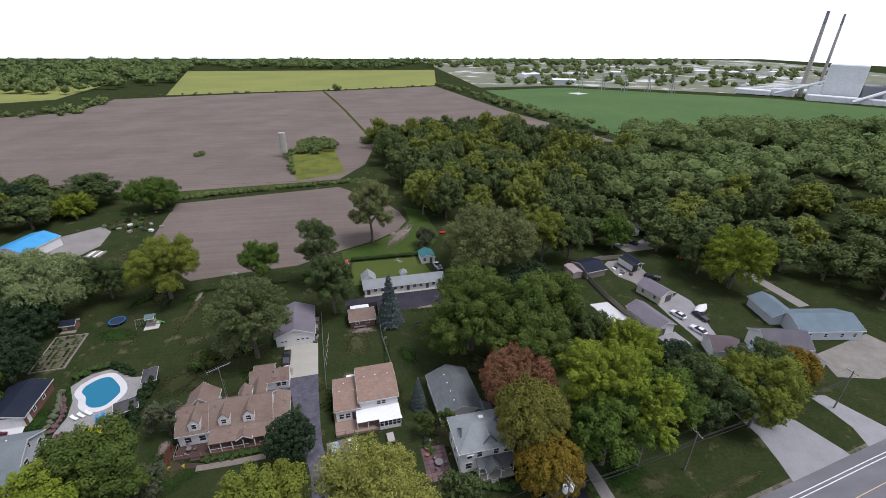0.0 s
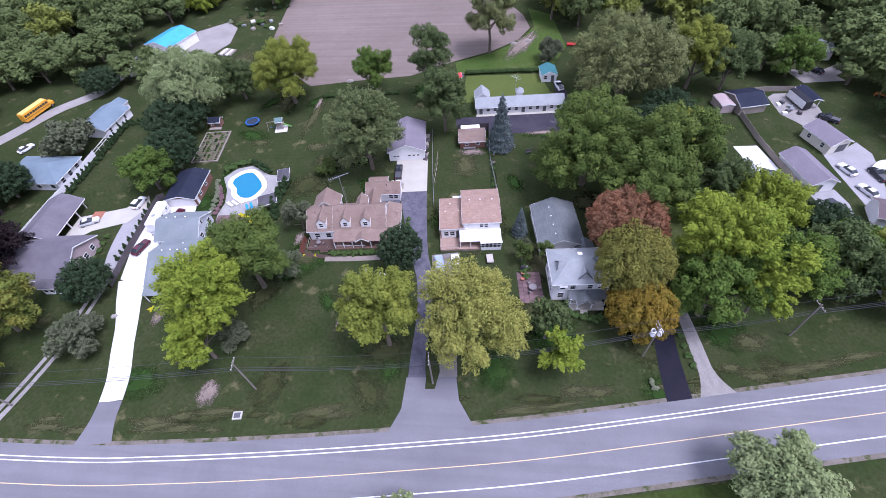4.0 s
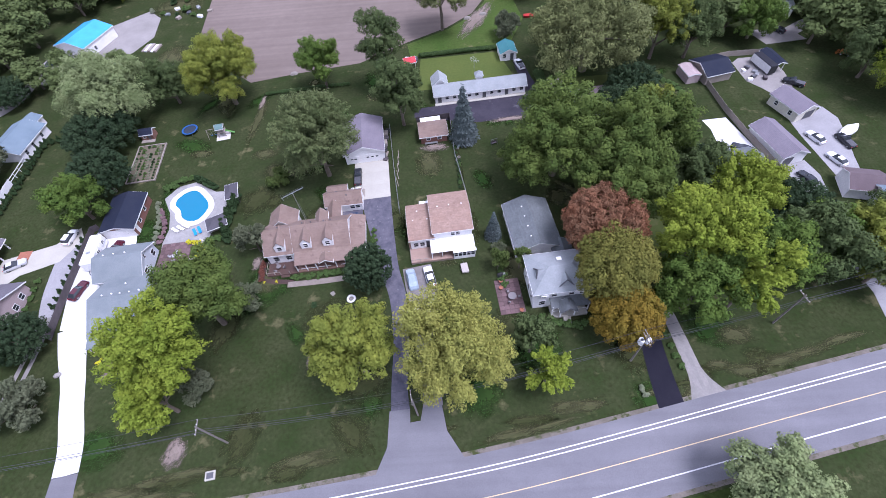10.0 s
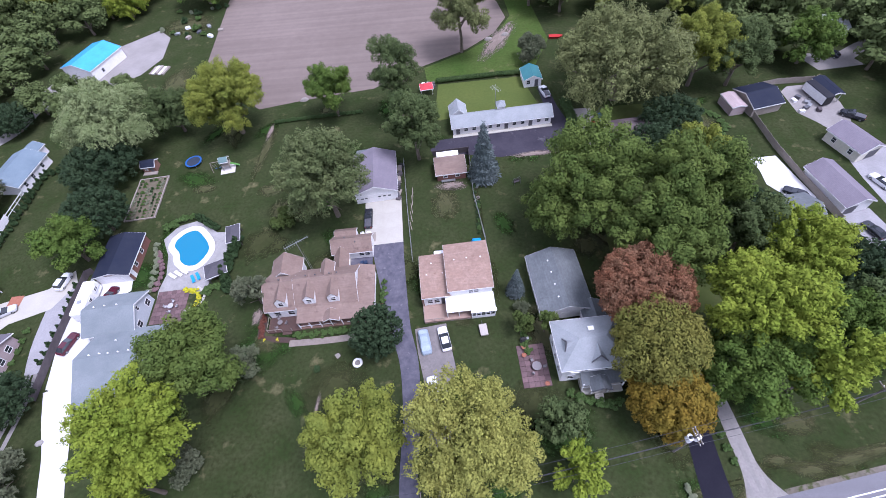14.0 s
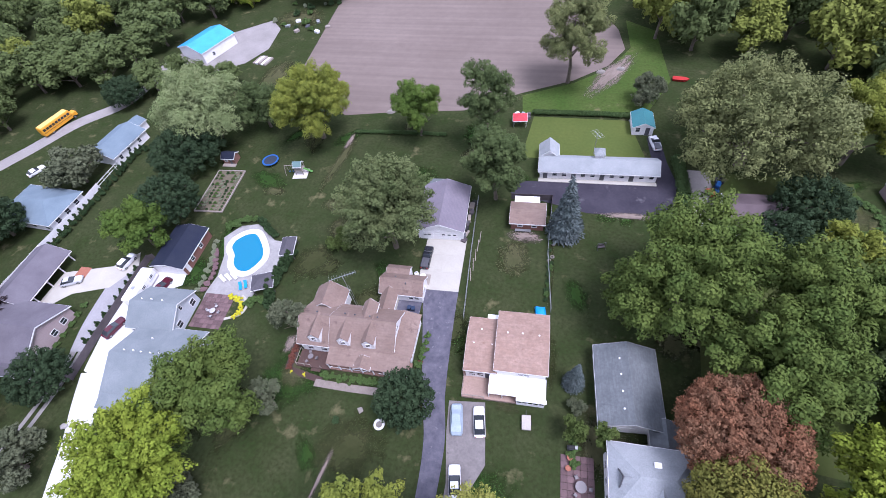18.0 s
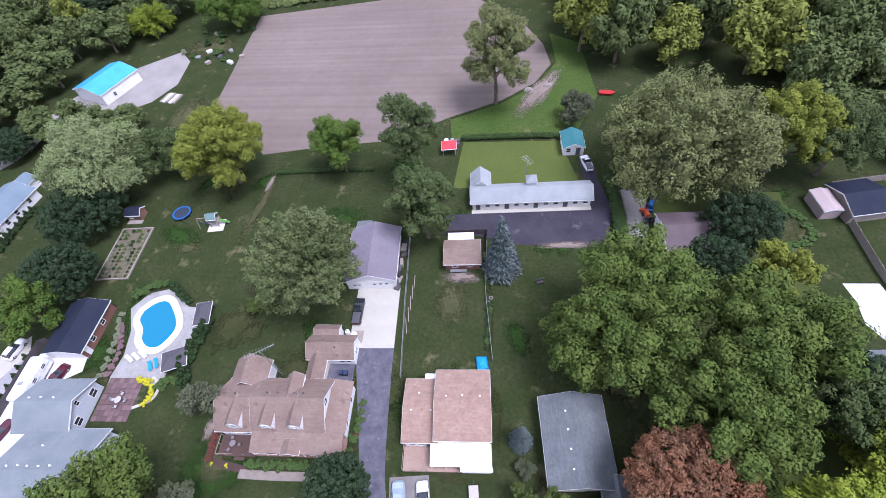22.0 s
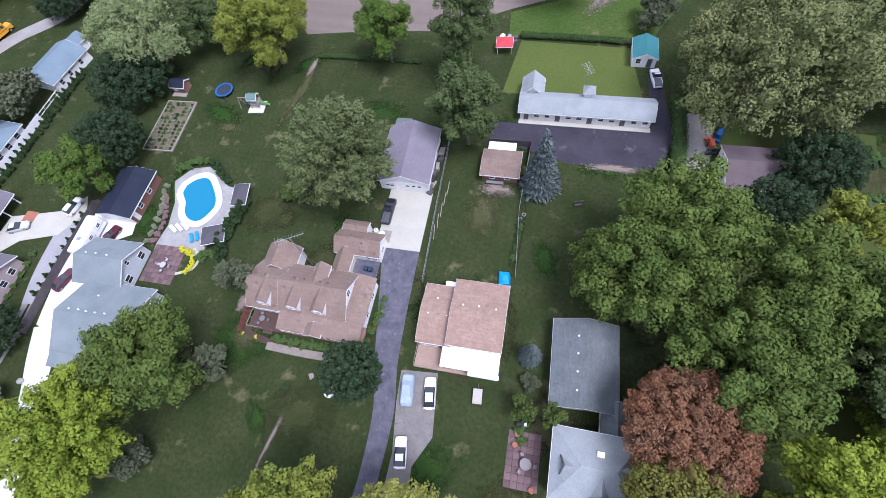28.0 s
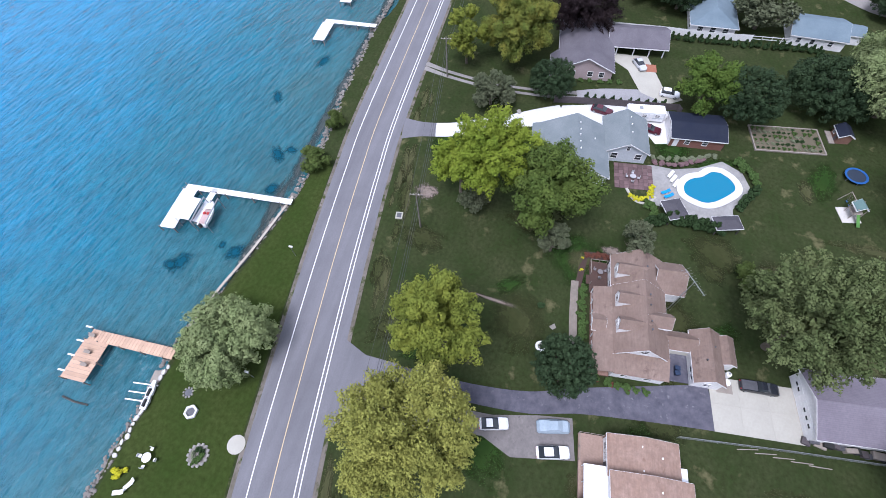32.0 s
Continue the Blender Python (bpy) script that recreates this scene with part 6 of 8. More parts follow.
blue_house()
g2 = simple("house", "white bungalow with slate blue roof behind a white fence", -102.2, 28.6, 9.4, 12.0, 2.7, 4.4, SIDING, BLUEROOF, axis="y", turn=-4, wins=[("+x", -4), ("+x", -1), ("+x", 3)])
gable(g2, -3.5, 1.0, 6.0, 10.2, 2.4, 3.4, SIDING, BLUEROOF, axis="y", over=.3)
bb = simple("barn", "white metal barn with bright blue roof", -105.4, 80.0, 11.8, 14.0, 3.6, 5.2, SIDING, BLUEMETAL, axis="y", turn=-17, category="barn", wins=[("+x", -3)], over=.3)
garage_door(bb, "-y", 1.5, -7.0, 4.0, 3.0, panes=0)
# houses and garages across the wood
simple("house", "white cottage with dark maroon roof among trees", 53.6, 27.0, 10.5, 8.5, 2.6, 4.3, SIDING, MAROONROOF, axis="x", turn=LOT, wins=[("-x", -1.5), ("-y", -3.5)])
simple("garage", "cream garage with lilac-grey roof", 99.4, 19.5, 5.8, 8.4, 2.8, 4.2, CREAM, LILACMETAL, axis="y", turn=19, category="garage", wins=[("-x", -2.2), ("-x", 2)], gdoor=("-y", .9, 2.8))
simple("garage", "white garage with lilac-grey roof", 89.5, 6.6, 6.0, 11.4, 2.8, 4.2, SIDING, LILACMETAL, axis="y", turn=12, category="garage", gdoor=("-y", -1.3, 2.3))
simple("house", "grey-roofed ranch house among trees", 77.6, 0.0, 9.0, 8.0, 2.7, 4.3, SIDING, GREYROOF, turn=6)
simple("garden_shed", "pinkish wooden garden shed", 80.0, 35.8, 3.4, 5.6, 2.3, 2.7, PINKBRICK, PINKBRICK, axis="y", turn=8, category="shed", over=.1)
simple("outbuilding", "outbuilding with charcoal roof", 86.0, 36.6, 7.4, 8.0, 2.6, 4.0, WOOD, DARKROOF, turn=12, category="outbuilding")
posts(simple("canopy", "charcoal canopy over stored things in the yard", 103.0, 38.2, 2.8, 6.8, 2.6, 3.1, None, DARKROOF, axis="y", turn=8, category="canopy"), [(-1.3, -3.2), (1.3, -3.2), (-1.3, 3.2), (1.3, 3.2)], 0, 2.6)
r0 = simple("house", "ranch house with slate-blue roof beside bare ground", 134.0, -3.0, 17, 10, 3.0, 5.0, GREYSIDING, BLUEROOF, turn=-8, wins=[("-y", -6), ("-y", -1.5), ("-y", 3), ("-y", 6.5)])
gable(r0, -11.5, -4.5, 2, 12, 2.9, 4.4, GREYSIDING, BLUEROOF, axis="y")
wh = simple("house", "white house with dark grey roof", 114.8, -9.8, 11, 8, 4.2, 6.6, SIDING, MAUVEROOF, turn=-12, wins=[("-y", -3), ("-y", 1.5), ("-x", -1.5), ("-x", 1.5)])
gable(wh, 1.5, 6.5, -7.5, -3.5, 2.8, 4.2, SIDING, MAUVEROOF, axis="y")
simple("house", "house with brown roof among trees", 100.4, -7.6, 6.5, 6, 2.8, 4.2, SIDING, MAROONROOF, turn=-15)
simple("house", "low house with slate-blue roof among trees", 105.6, -12.6, 9.5, 6, 2.8, 4.2, SIDING, BLUEROOF, turn=-12)
simple("house", "pale-roofed house among trees", 113.5, 65.0, 12, 8, 3.0, 4.4, SIDING, WHITEROOF, turn=2)
simple("house", "brick-roofed house among the trees", 190.0, 100.0, 12, 9, 3.0, 4.8, CREAM, BROWNROOF, turn=12)

# ---- pool ----
def pool():
    p = thing("swimming_pool", "kidney-shaped swimming pool with blue water and white coping", "pool", at(0, 0, 0))
    base = [(-51.7, 4.4), (-50.0, 6.4), (-47.6, 6.9), (-45.0, 4.6), (-43.3, 2.3), (-42.9, 0.2), (-44.3, -2.8), (-46.6, -3.2), (-48.7, -1.8), (-49.8, 0.5), (-51.6, 2.5)]
    base = [(-47.2 + (x + 47.2) * .95, 1.9 + (y - 1.9) * .95) for x, y in base]
    base = smooth_line(base + base[:1], 8)[:-1]
    cx, cy = sum(q[0] for q in base) / len(base), sum(q[1] for q in base) / len(base)
    out = []
    for i, (x, y) in enumerate(base):
        d = Vector((base[(i + 3) % len(base)][1] - base[i - 3][1], base[i - 3][0] - base[(i + 3) % len(base)][0])).normalized()
        out.append((x - d.x * 1.35, y - d.y * 1.35) if (x - d.x - cx) ** 2 + (y - d.y - cy) ** 2 > (x - cx) ** 2 + (y - cy) ** 2 else (x + d.x * 1.35, y + d.y * 1.35))
    n = len(base)
    ring = lambda poly, z: [(x, y, z) for x, y in poly]
    b = Build().loft([ring(out, -.1), ring(out, .16), ring(base, .16), ring(base, -.5)], cap=False)
    part("coping", b, WHITECONCRETE, p)
    w = bpy.data.materials.new("pool water")
    w.use_nodes = True
    bs = w.node_tree.nodes["Principled BSDF"]
    bs.inputs["Base Color"].default_value = (0.0, 0.142, 0.245, 1)
    bs.inputs["Roughness"].default_value = 0.12
    k = w.node_tree.nodes.new("ShaderNodeTexNoise")
    k.inputs["Scale"].default_value = 1.5
    bu = w.node_tree.nodes.new("ShaderNodeBump")
    bu.inputs["Strength"].default_value = 0.1
    w.node_tree.links.new(k.outputs[0], bu.inputs["Height"])
    w.node_tree.links.new(bu.outputs[0], bs.inputs["Normal"])
    part("water_surface", Build().prism([(x + (cx - x) * .002, y + (cy - y) * .002) for x, y in base], -.4, .09), w, p, "bright blue pool water")
    return p


pool()
sheet("patio", [(-50.3, -11.8), (-46, -9.6), (-40.6, -10.4), (-40.4, -7), (-38.2, -4.0), (-37.6, 1.6), (-38.8, 5.8), (-42.6, 5.9), (-48.4, 9.7), (-52.5, 8.4), (-54.8, 4.7), (-52, 0), (-50.6, -5), (-50.9, -8.8)], mat("stamped concrete", (0.31, 0.30, 0.285), (0.23, 0.222, 0.212), 0.85, 0.5, 2.5, 0.2), "pale stamped concrete pool patio", "patio", 0.03)


# ---- docks ----
def dock(x0, y0, x1, y1, w, head, material, label):
    """A walkway out from the shore with an L-shaped head, in cross planks on piles."""
    d = thing("dock", label, "dock", at(0, 0, 0))
    a, b = Vector((x0, y0, 0)), Vector((x1, y1, 0))
    run, n = (b - a), int((b - a).length / .6)
    dirn, side = run.normalized(), Vector((-run.y, run.x, 0)).normalized()
    ang = math.atan2(dirn.y, dirn.x)
    me = Build().soft_box(-.296, -w / 2, -.06, .28, w / 2, 0, .015).mesh("plank", material)
    for i in range(n):
        o = new("plank", me)
        o.parent = d
        o.matrix_basis = Matrix.Translation(a + dirn * (i + .5) * .6 + Vector((0, 0, .75))) @ Matrix.Rotation(ang, 4, "Z")
    hw, hl = head
    me2 = Build().soft_box(-.296, -hw / 2, -.06, .28, hw / 2, 0, .015).mesh("plank", material)
    sgn = 1 if hl > 0 else -1
    for i in range(int(abs(hl) / .6)):
        o = new("plank", me2)
        o.parent = d
        o.matrix_basis = Matrix.Translation(b - dirn * hw / 2 + side * sgn * (w / 2 + (i + .5) * .6) + Vector((0, 0, .752))) @ Matrix.Rotation(ang + math.pi / 2, 4, "Z")
    pts = [a + dirn * t * run.length for t in (.1, .35, .6, .85, 1)]
    pts = [q + side * s * w / 2 for q in pts for s in (-1, 1)] + [b - dirn * k * hw + side * sgn * (abs(hl) * f + w / 2) for k in (0, 1) for f in (.5, 1)]
    for q in pts:
        part("post", Build().cyl(q.x, q.y, -2, .95, .11, 8), POLEWOOD, d)
    part("stringer", Build().tube([a + Vector((0, 0, .62)), b + Vector((0, 0, .62))], .12, 6), POLEWOOD, d)
    return d


dock(-25.3, -78.6, -24.3, -102.4, 1.3, (3.2, 9.6), DOCKWHITE, "white L-shaped dock on piles")
tan = dock(8.3, -85.0, 8.5, -101.6, 1.9, (4.6, 6.6), DOCKWOOD, "tan wooden L-shaped dock on piles")
for x, y in ((7.4, -101.7), (9.9, -101.7), (12.4, -101.6), (15.0, -101.5)):
    part("mooring_arm", Build().soft_box(x - .14, y - 1.1, .62, x + .14, y + .2, .86, .03), TRIM, tan, "short white mooring arm")
dock(-84.9, -80.5, -84.6, -95.4, 1.5, (3.2, 8.0), DOCKWHITE, "white L-shaped dock on slim piles")
dock(-103.3, -80.2, -102.9, -94.5, 1.4, (3.2, 8.6), DOCKWHITE, "white L-shaped dock on slim piles")

# ---- vehicles ----
WHEEL_TYRE = Build().tube([(0, -.11, 0), (0, .11, 0)], .33, 14).mesh("wheel", BLACK)
WHEEL_RIM = Build().tube([(0, -.125, 0), (0, .125, 0)], .19, 10).mesh("rim", STEEL)


def wheels(parent, pts, k=1.0):
    """Wheels with rims; the vehicle points along +y."""
    for x, y in pts:
        w = new("wheel", WHEEL_TYRE)
        w.parent = parent
        w.matrix_basis = Matrix.Translation((x, y, .33 * k)) @ Matrix.Rotation(radians(90), 4, "Z") @ Matrix.Diagonal((k, k, k, 1))
        r = new("rim", WHEEL_RIM)
        r.parent = w


def section(x, z0, z1, w0, w1, y):
    return [(-w0, y, z0), (w0, y, z0), (w0 * 1.02, y, (z0 + z1) / 2), (w1, y, z1), (-w1, y, z1), (-w0 * 1.02, y, (z0 + z1) / 2)]


def car(label, x, y, turn, material, length=4.7, kind="sedan", category="car"):
    c = thing("pickup_truck" if kind == "pickup" else "car", label, category, at(x, y, turn))
    L = length / 2
    hood, roof = (.92, 1.45) if kind == "sedan" else (1.05, 1.75)
    body = Build()
    body.loft([section(0, .42, .68, .72, .66, -L), section(0, .3, .86, .86, .80, -L + .18), section(0, .25, hood, .90, .84, -L + .9), section(0, .25, hood, .90, .84, L - 1.3),
               section(0, .28, hood * .93, .88, .78, L - .35), section(0, .42, .66, .74, .64, L)])
    part("body", body, material, c)
    y0, y1 = (-L + .35, L - 1.5) if kind == "sedan" else (-L + .25, L - 1.3)
    if kind == "pickup":
        y0 = -.35
    cab = Build().loft([section(0, hood - .03, hood + .02, .80, .78, y0), section(0, hood - .03, roof - .05, .80, .60, y0 + (.7 if kind == "sedan" else .25)),
                        section(0, hood - .03, roof - .05, .80, .60, y1 - .85), section(0, hood - .03, hood + .02, .80, .78, y1)])
    cabin = part("glasshouse", cab, GLASS, c)
    part("roof_panel", Build().soft_box(-.60, y0 + (.72 if kind == "sedan" else .28), roof - .07, .60, y1 - .88, roof, .05), material, c)
    if kind == "pickup":
        part("bed", Build().box(-.72, -L + .15, hood - .3, .72, -.45, hood + .02), DARKSTEEL, c)
    wheels(c, [(-.80, -L + .85), (.80, -L + .85), (-.80, L - .9), (.80, L - .9)])
    for s in (-1, 1):
        part("headlight", Build().soft_box(s * .62 - .14, L - .10, .62, s * .62 + .14, L - .01, .76, .02), STEEL, c)
        part("tail_light", Build().soft_box(s * .62 - .12, -L + .01, .68, s * .62 + .12, -L + .1, .8, .02), REDPAINT, c)
    return c


WHITECAR, SILVERCAR, REDCAR, DARKCAR, BLUECAR = paint("white car paint", (.78, .78, .79)), paint("silver car paint", (.5, .51, .53)), paint("dark red car paint", (.07, .008, .018)), paint("black car paint", (.016, .018, .024)), paint("dark blue car paint", (.03, .05, .10))
car("white sedan parked on the gravel drive", 8.5, -22.6, 13, WHITECAR, 4.8)
car("small white car parked under the trees", 6.6, -31.6, 14, WHITECAR, 4.4)
car("dark pickup truck on the concrete pad", -8.0, 6.8, 3, DARKCAR, 5.6, "pickup", "truck")
car("dark red sedan on the pale drive", -64.6, -20.2, -14, REDCAR, 4.8)
car("dark red hatchback behind the house", -60.7, -9.6, -10, REDCAR, 4.2)
car("silver car parked before the carport", -82.4, -12.4, -62, SILVERCAR, 4.6)
car("white car parked by the hedge", -73.0, -5.6, -6, WHITECAR, 4.4, "suv")
car("white car parked on a side drive", -121.0, 16.6, -22, WHITECAR, 4.6)
car("dark blue car by the barn", -113.4, 69.6, -80, BLUECAR, 4.6)
car("white sedan on the concrete drive", 99.9, 8.4, 20, WHITECAR, 4.7)
car("white sedan parked down the drive", 100.8, 1.0, 20, WHITECAR, 4.7)
car("dark sedan before the garage", 91.8, -4.0, 18, DARKCAR, 4.6)
car("dark pickup by the storage yard", 105.2, 29.4, 50, DARKCAR, 5.2, "pickup", "truck")
car("white utility truck by the shed", 36.2, 47.6, 15, WHITECAR, 5.0, "pickup", "truck")
car("dark pickup truck hitched beside the drive", 105.8, 6.6, 10, DARKCAR, 5.2, "pickup", "truck")
car("black car in the fenced concrete yard", 82.2, 6.6, 50, DARKCAR, 4.8)
car("dark car among the trees", 112.6, 54.4, 40, DARKCAR, 4.6)


def covered_car():
    c = thing("covered_car", "car under a pale blue-grey fabric cover", "car", at(4.9, -22.9, 12))
    m = mat("car cover cloth", (.27, .33, .38), (.33, .39, .44), .8, .8, 4, .3)
    b = Build().loft([section(0, .02, .45, .75, .6, -2.45), section(0, .02, .95, .95, .78, -2.1), section(0, .02, 1.12, .98, .78, -1.3), section(0, .02, 1.5, .98, .62, -.6), section(0, .02, 1.5, .98, .62, .5),
                      section(0, .02, 1.0, .97, .8, 1.3), section(0, .02, .85, .92, .72, 2.1), section(0, .02, .4, .7, .5, 2.45)])
    part("cover", b, m, c, smooth=False)
    wheels(c, [(-.8, -1.5), (.8, -1.5), (-.8, 1.5), (.8, 1.5)], .9)


covered_car()


def camper():
    c = thing("camper_trailer", "white camper trailer parked beside the dark fence", "trailer", at(-64.3, -11.3, 6))
    m = paint("camper white", (.80, .80, .80))
    part("body", Build().soft_box(-1.25, -4.0, .55, 1.25, 4.0, 3.0, .22), m, c)
    part("stripe", Build().box(1.25, -3.7, 1.3, 1.262, 3.7, 1.5), GREYSIDING, c)
    for y in (-2.6, -.3, 2.4):
        window(c, "+x", y, 1.25, 1.7, .9, .6)
    door(c, "+x", 1.1, 1.25, .7, 1.8, TRIM, .7)
    part("roof_vent", Build().soft_box(-.4, -1.5, 3.0, .4, -.8, 3.2, .05), STEEL, c)
    part("air_conditioner", Build().soft_box(-.45, .8, 3.0, .45, 1.8, 3.3, .08), TRIM, c)
    part("hitch", Build().tube([(-.6, -4, .5), (0, -5.2, .5)], .06).tube([(.6, -4, .5), (0, -5.2, .5)], .06).cyl(0, -5.0, 0, .6, .05), DARKSTEEL, c)
    wheels(c, [(-1.1, -.5), (1.1, -.5), (-1.1, .5), (1.1, .5)])


camper()


def school_bus():
    c = thing("school_bus", "yellow school bus parked on the gravel lane", "bus", at(-130.4, 35.6, -10))
    part("body", Build().soft_box(-1.2, -5.6, .6, 1.2, 4.0, 3.1, .2), YELLOWBUS, c)
    part("hood", Build().soft_box(-1.0, 4.0, .6, 1.0, 5.7, 1.7, .15), YELLOWBUS, c)
    part("roof_panel", Build().soft_box(-1.0, -5.3, 3.1, 1.0, 3.8, 3.18, .05), mat("bus roof", (.74, .5, .14), (.68, .45, .12), .5), c)
    for s in (-1, 1):
        for i in range(9):
            part("window", Build().box(s * 1.2 - .02, -5.2 + i, 1.9, s * 1.2 + .02, -4.4 + i, 2.55), GLASS, c)
        part("rub_rail", Build().box(s * 1.2 - .03, -5.5, 1.35, s * 1.2 + .03, 3.9, 1.45), BLACK, c)
    part("windscreen", Build().box(-1.0, 3.98, 1.8, 1.0, 4.03, 2.7), GLASS, c)
    wheels(c, [(-1.0, -3.2), (1.0, -3.2), (-1.0, 4.4), (1.0, 4.4)], 1.4)


school_bus()


def tractor(x, y, turn, material, label):
    c = thing("tractor", label, "tractor", at(x, y, turn))
    part("hood", Build().soft_box(-.4, .2, .7, .4, 1.9, 1.35, .1), material, c)
    part("chassis", Build().box(-.3, -1.0, .45, .3, 1.8, .7), DARKSTEEL, c)
    part("seat", Build().soft_box(-.3, -.8, .9, .3, -.3, 1.1, .05).box(-.3, -.85, 1.1, .3, -.75, 1.5), BLACK, c)
    part("roll_bar", Build().tube([(-.5, -.9, .7), (-.5, -.9, 2.1), (.5, -.9, 2.1), (.5, -.9, .7)], .05, 6), DARKSTEEL, c)
    part("loader", Build().tube([(-.5, 0, .8), (-.5, 2.2, .5)], .06).tube([(.5, 0, .8), (.5, 2.2, .5)], .06).box(-.8, 2.2, .1, .8, 2.7, .6), material, c)
    wheels(c, [(-.75, -.7), (.75, -.7)], 1.8)
    wheels(c, [(-.6, 1.3), (.6, 1.3)], 1.1)


tractor(48.4, 36.2, 160, BLUEPAINT, "small blue tractor beside the lane")
tractor(47.0, 31.6, 10, mat("orange-red paint", (.45, .09, .03), (.38, .07, .03), .5), "orange-red tractor beside the white cottage")
tractor(124.6, 39.6, 40, mat("orange machine paint", (.5, .17, .03), (.42, .13, .03), .5), "orange digger beside the lane")

# ---- fences and hedges ----
def fence(label, pts, height, material, step=2.4, board=None, gap=0.0, rails=False, group="fences"):
    """Posts with panels, or with rails, between the corner points."""
    f = thing("fence", label, "fence", at(0, 0, 0), group)
    post_me = Build().box(-.06, -.06, -.3, .06, .06, height + .1).mesh("post", material)
    for (xa, ya), (xb, yb) in zip(pts, pts[1:]):
        d = Vector((xb - xa, yb - ya, 0))
        n = max(1, round(d.length / step))
        u = d / n
        ang = math.atan2(d.y, d.x)
        if rails:
            pm = Build().box(0, -.02, height * .45, u.length, .02, height * .55).box(0, -.02, height * .88, u.length, .02, height).mesh("rail", material)
        else:
            k = max(3, int(u.length / .3))
            top = [(i * u.length / (2 * k), .02 if (i // 2) % 2 else -.01) for i in range(2 * k + 1)]
            back = [(x, -.04) for x, _ in top[::-1]]
            pm = Build().prism(top + back, .06, height).mesh("panel", material)
        for i in range(n):
            p = Vector((xa, ya, 0)) + u * i
            for me, nm in ((pm, "rail" if rails else "panel"), (post_me, "post")):
                o = new(nm, me)
                o.parent = f
                o.matrix_basis = Matrix.Translation(p) @ Matrix.Rotation(ang, 4, "Z")
    o = new("post", post_me)
    o.parent = f
    o.location = (*pts[-1], 0)
    return f


def wire_fence(label, pts, height, step=3.0):
    """Chain-link: posts, a top rail and fine wires."""
    f = thing("fence", label, "fence", at(0, 0, 0), "fences")
    post_me = Build().cyl(0, 0, -.2, height, .04, 6).mesh("post", STEEL)
    for (xa, ya), (xb, yb) in zip(pts, pts[1:]):
        d = Vector((xb - xa, yb - ya, 0))
        n = max(1, round(d.length / step))
        for i in range(n + 1):
            o = new("post", post_me)
            o.parent = f
            o.location = Vector((xa, ya, 0)) + d * i / n
        part("top_rail", Build().tube([(xa, ya, height), (xb, yb, height)], .035, 6), STEEL, f)
        b = Build()
        for k in range(1, 5):
            b.tube([(xa, ya, height * k / 5), (xb, yb, height * k / 5)], .012, 4)
        part("wire", b, STEEL, f)
    return f


fence("dark board fence beside the pale drive", [(-65.6, -31), (-66.8, -22), (-68.4, -4), (-67.2, -3.4)], 1.8, DARKWOOD)
fence("tall white board fence along the lots", [(-96.6, -20.5), (-96.9, -6), (-96.6, 4), (-97.4, 14)], 1.8, TRIM)
fence("white board fence with gaps", [(-97.4, 14), (-98.2, 30)], 1.6, TRIM, rails=True)
wire_fence("chain-link fence beside the asphalt drive", [(-.9, 24.5), (.6, 9), (2.2, -5.2)], 1.4)
wire_fence("chain-link fence along the back garden", [(15.0, 24.0), (15.4, 12), (17.3, -1.0)], 1.4)
fence("dark board fence behind the little shed", [(6.2, 25.8), (14.9, 26.6), (15.0, 22)], 1.7, DARKWOOD)
fence("weathered board fence between two lots", [(83.6, 31.6), (84.0, 21), (85.2, 11), (87.2, -1)], 1.7, WOOD)
fence("weathered board fence round the storage yard", [(83.6, 41.6), (94, 43.8), (105, 43.6)], 1.7, WOOD)
# planks leant on the ground along the garage side
for i in range(5):
    solid("plank", Build().box(-.06, -1.5, 0, .06, 1.5, .06), WOOD, "loose pale plank lying along the fence", "plank", at(1.5 - .02 * i, 14.2 - 2.4 * i, LOT + 2 * i, .03), "loose planks")


def bush_mesh(name, seed, r, h, count, size, colours):
    g = np.random.default_rng(seed)
    n = 9
    cen = g.normal(size=(n, 3)) * np.array([r * .42, r * .42, h * .16]) + [0, 0, h * .5]
    rad = np.full(n, min(r, h) * .42)
    b = core(cen, rad, .85)
    q = leaves(cen, rad, int(count * 1.6), size, g)[1].reshape(-1, 3).tolist()
    k0 = len(b.v)
    me = bpy.data.meshes.new(name)
    me.from_pydata(b.v + [tuple(p) for p in q], [], b.f + [(k0 + 3 * i, k0 + 3 * i + 1, k0 + 3 * i + 2) for i in range(len(q) // 3)])
    me.materials.append(leaf_mat(*colours))
    return me


BUSH = {
    "green": bush_mesh("foliage", 61, .9, 1.1, 420, .16, ("bush green", (.06, .105, .03), (.085, .13, .04))),
    "dark": bush_mesh("foliage", 62, .9, 1.1, 420, .16, ("bush dark", (.032, .055, .022), (.045, .075, .03))),
    "yellow": bush_mesh("foliage", 63, .9, .8, 420, .16, ("bush yellow", (.55, .50, .02), (.46, .46, .03))),
    "mauve": bush_mesh("foliage", 64, .8, .8, 380, .15, ("bush mauve", (.20, .12, .13), (.25, .17, .17))),
    "pale": bush_mesh("foliage", 65, .9, 1.0, 380, .16, ("bush pale", (.17, .19, .12), (.22, .24, .15))),
    "red": bush_mesh("foliage", 66, .8, .7, 360, .15, ("bush red", (.12, .045, .035), (.16, .07, .045))),
}
WORDS = {"green": "low rounded green garden bush", "dark": "low dark green evergreen bush", "yellow": "bright yellow flowering garden bush", "mauve": "purplish leafy border bush",
         "pale": "pale grey-green border bush", "red": "small reddish border plant clump"}
bush_rng = random.Random(3)


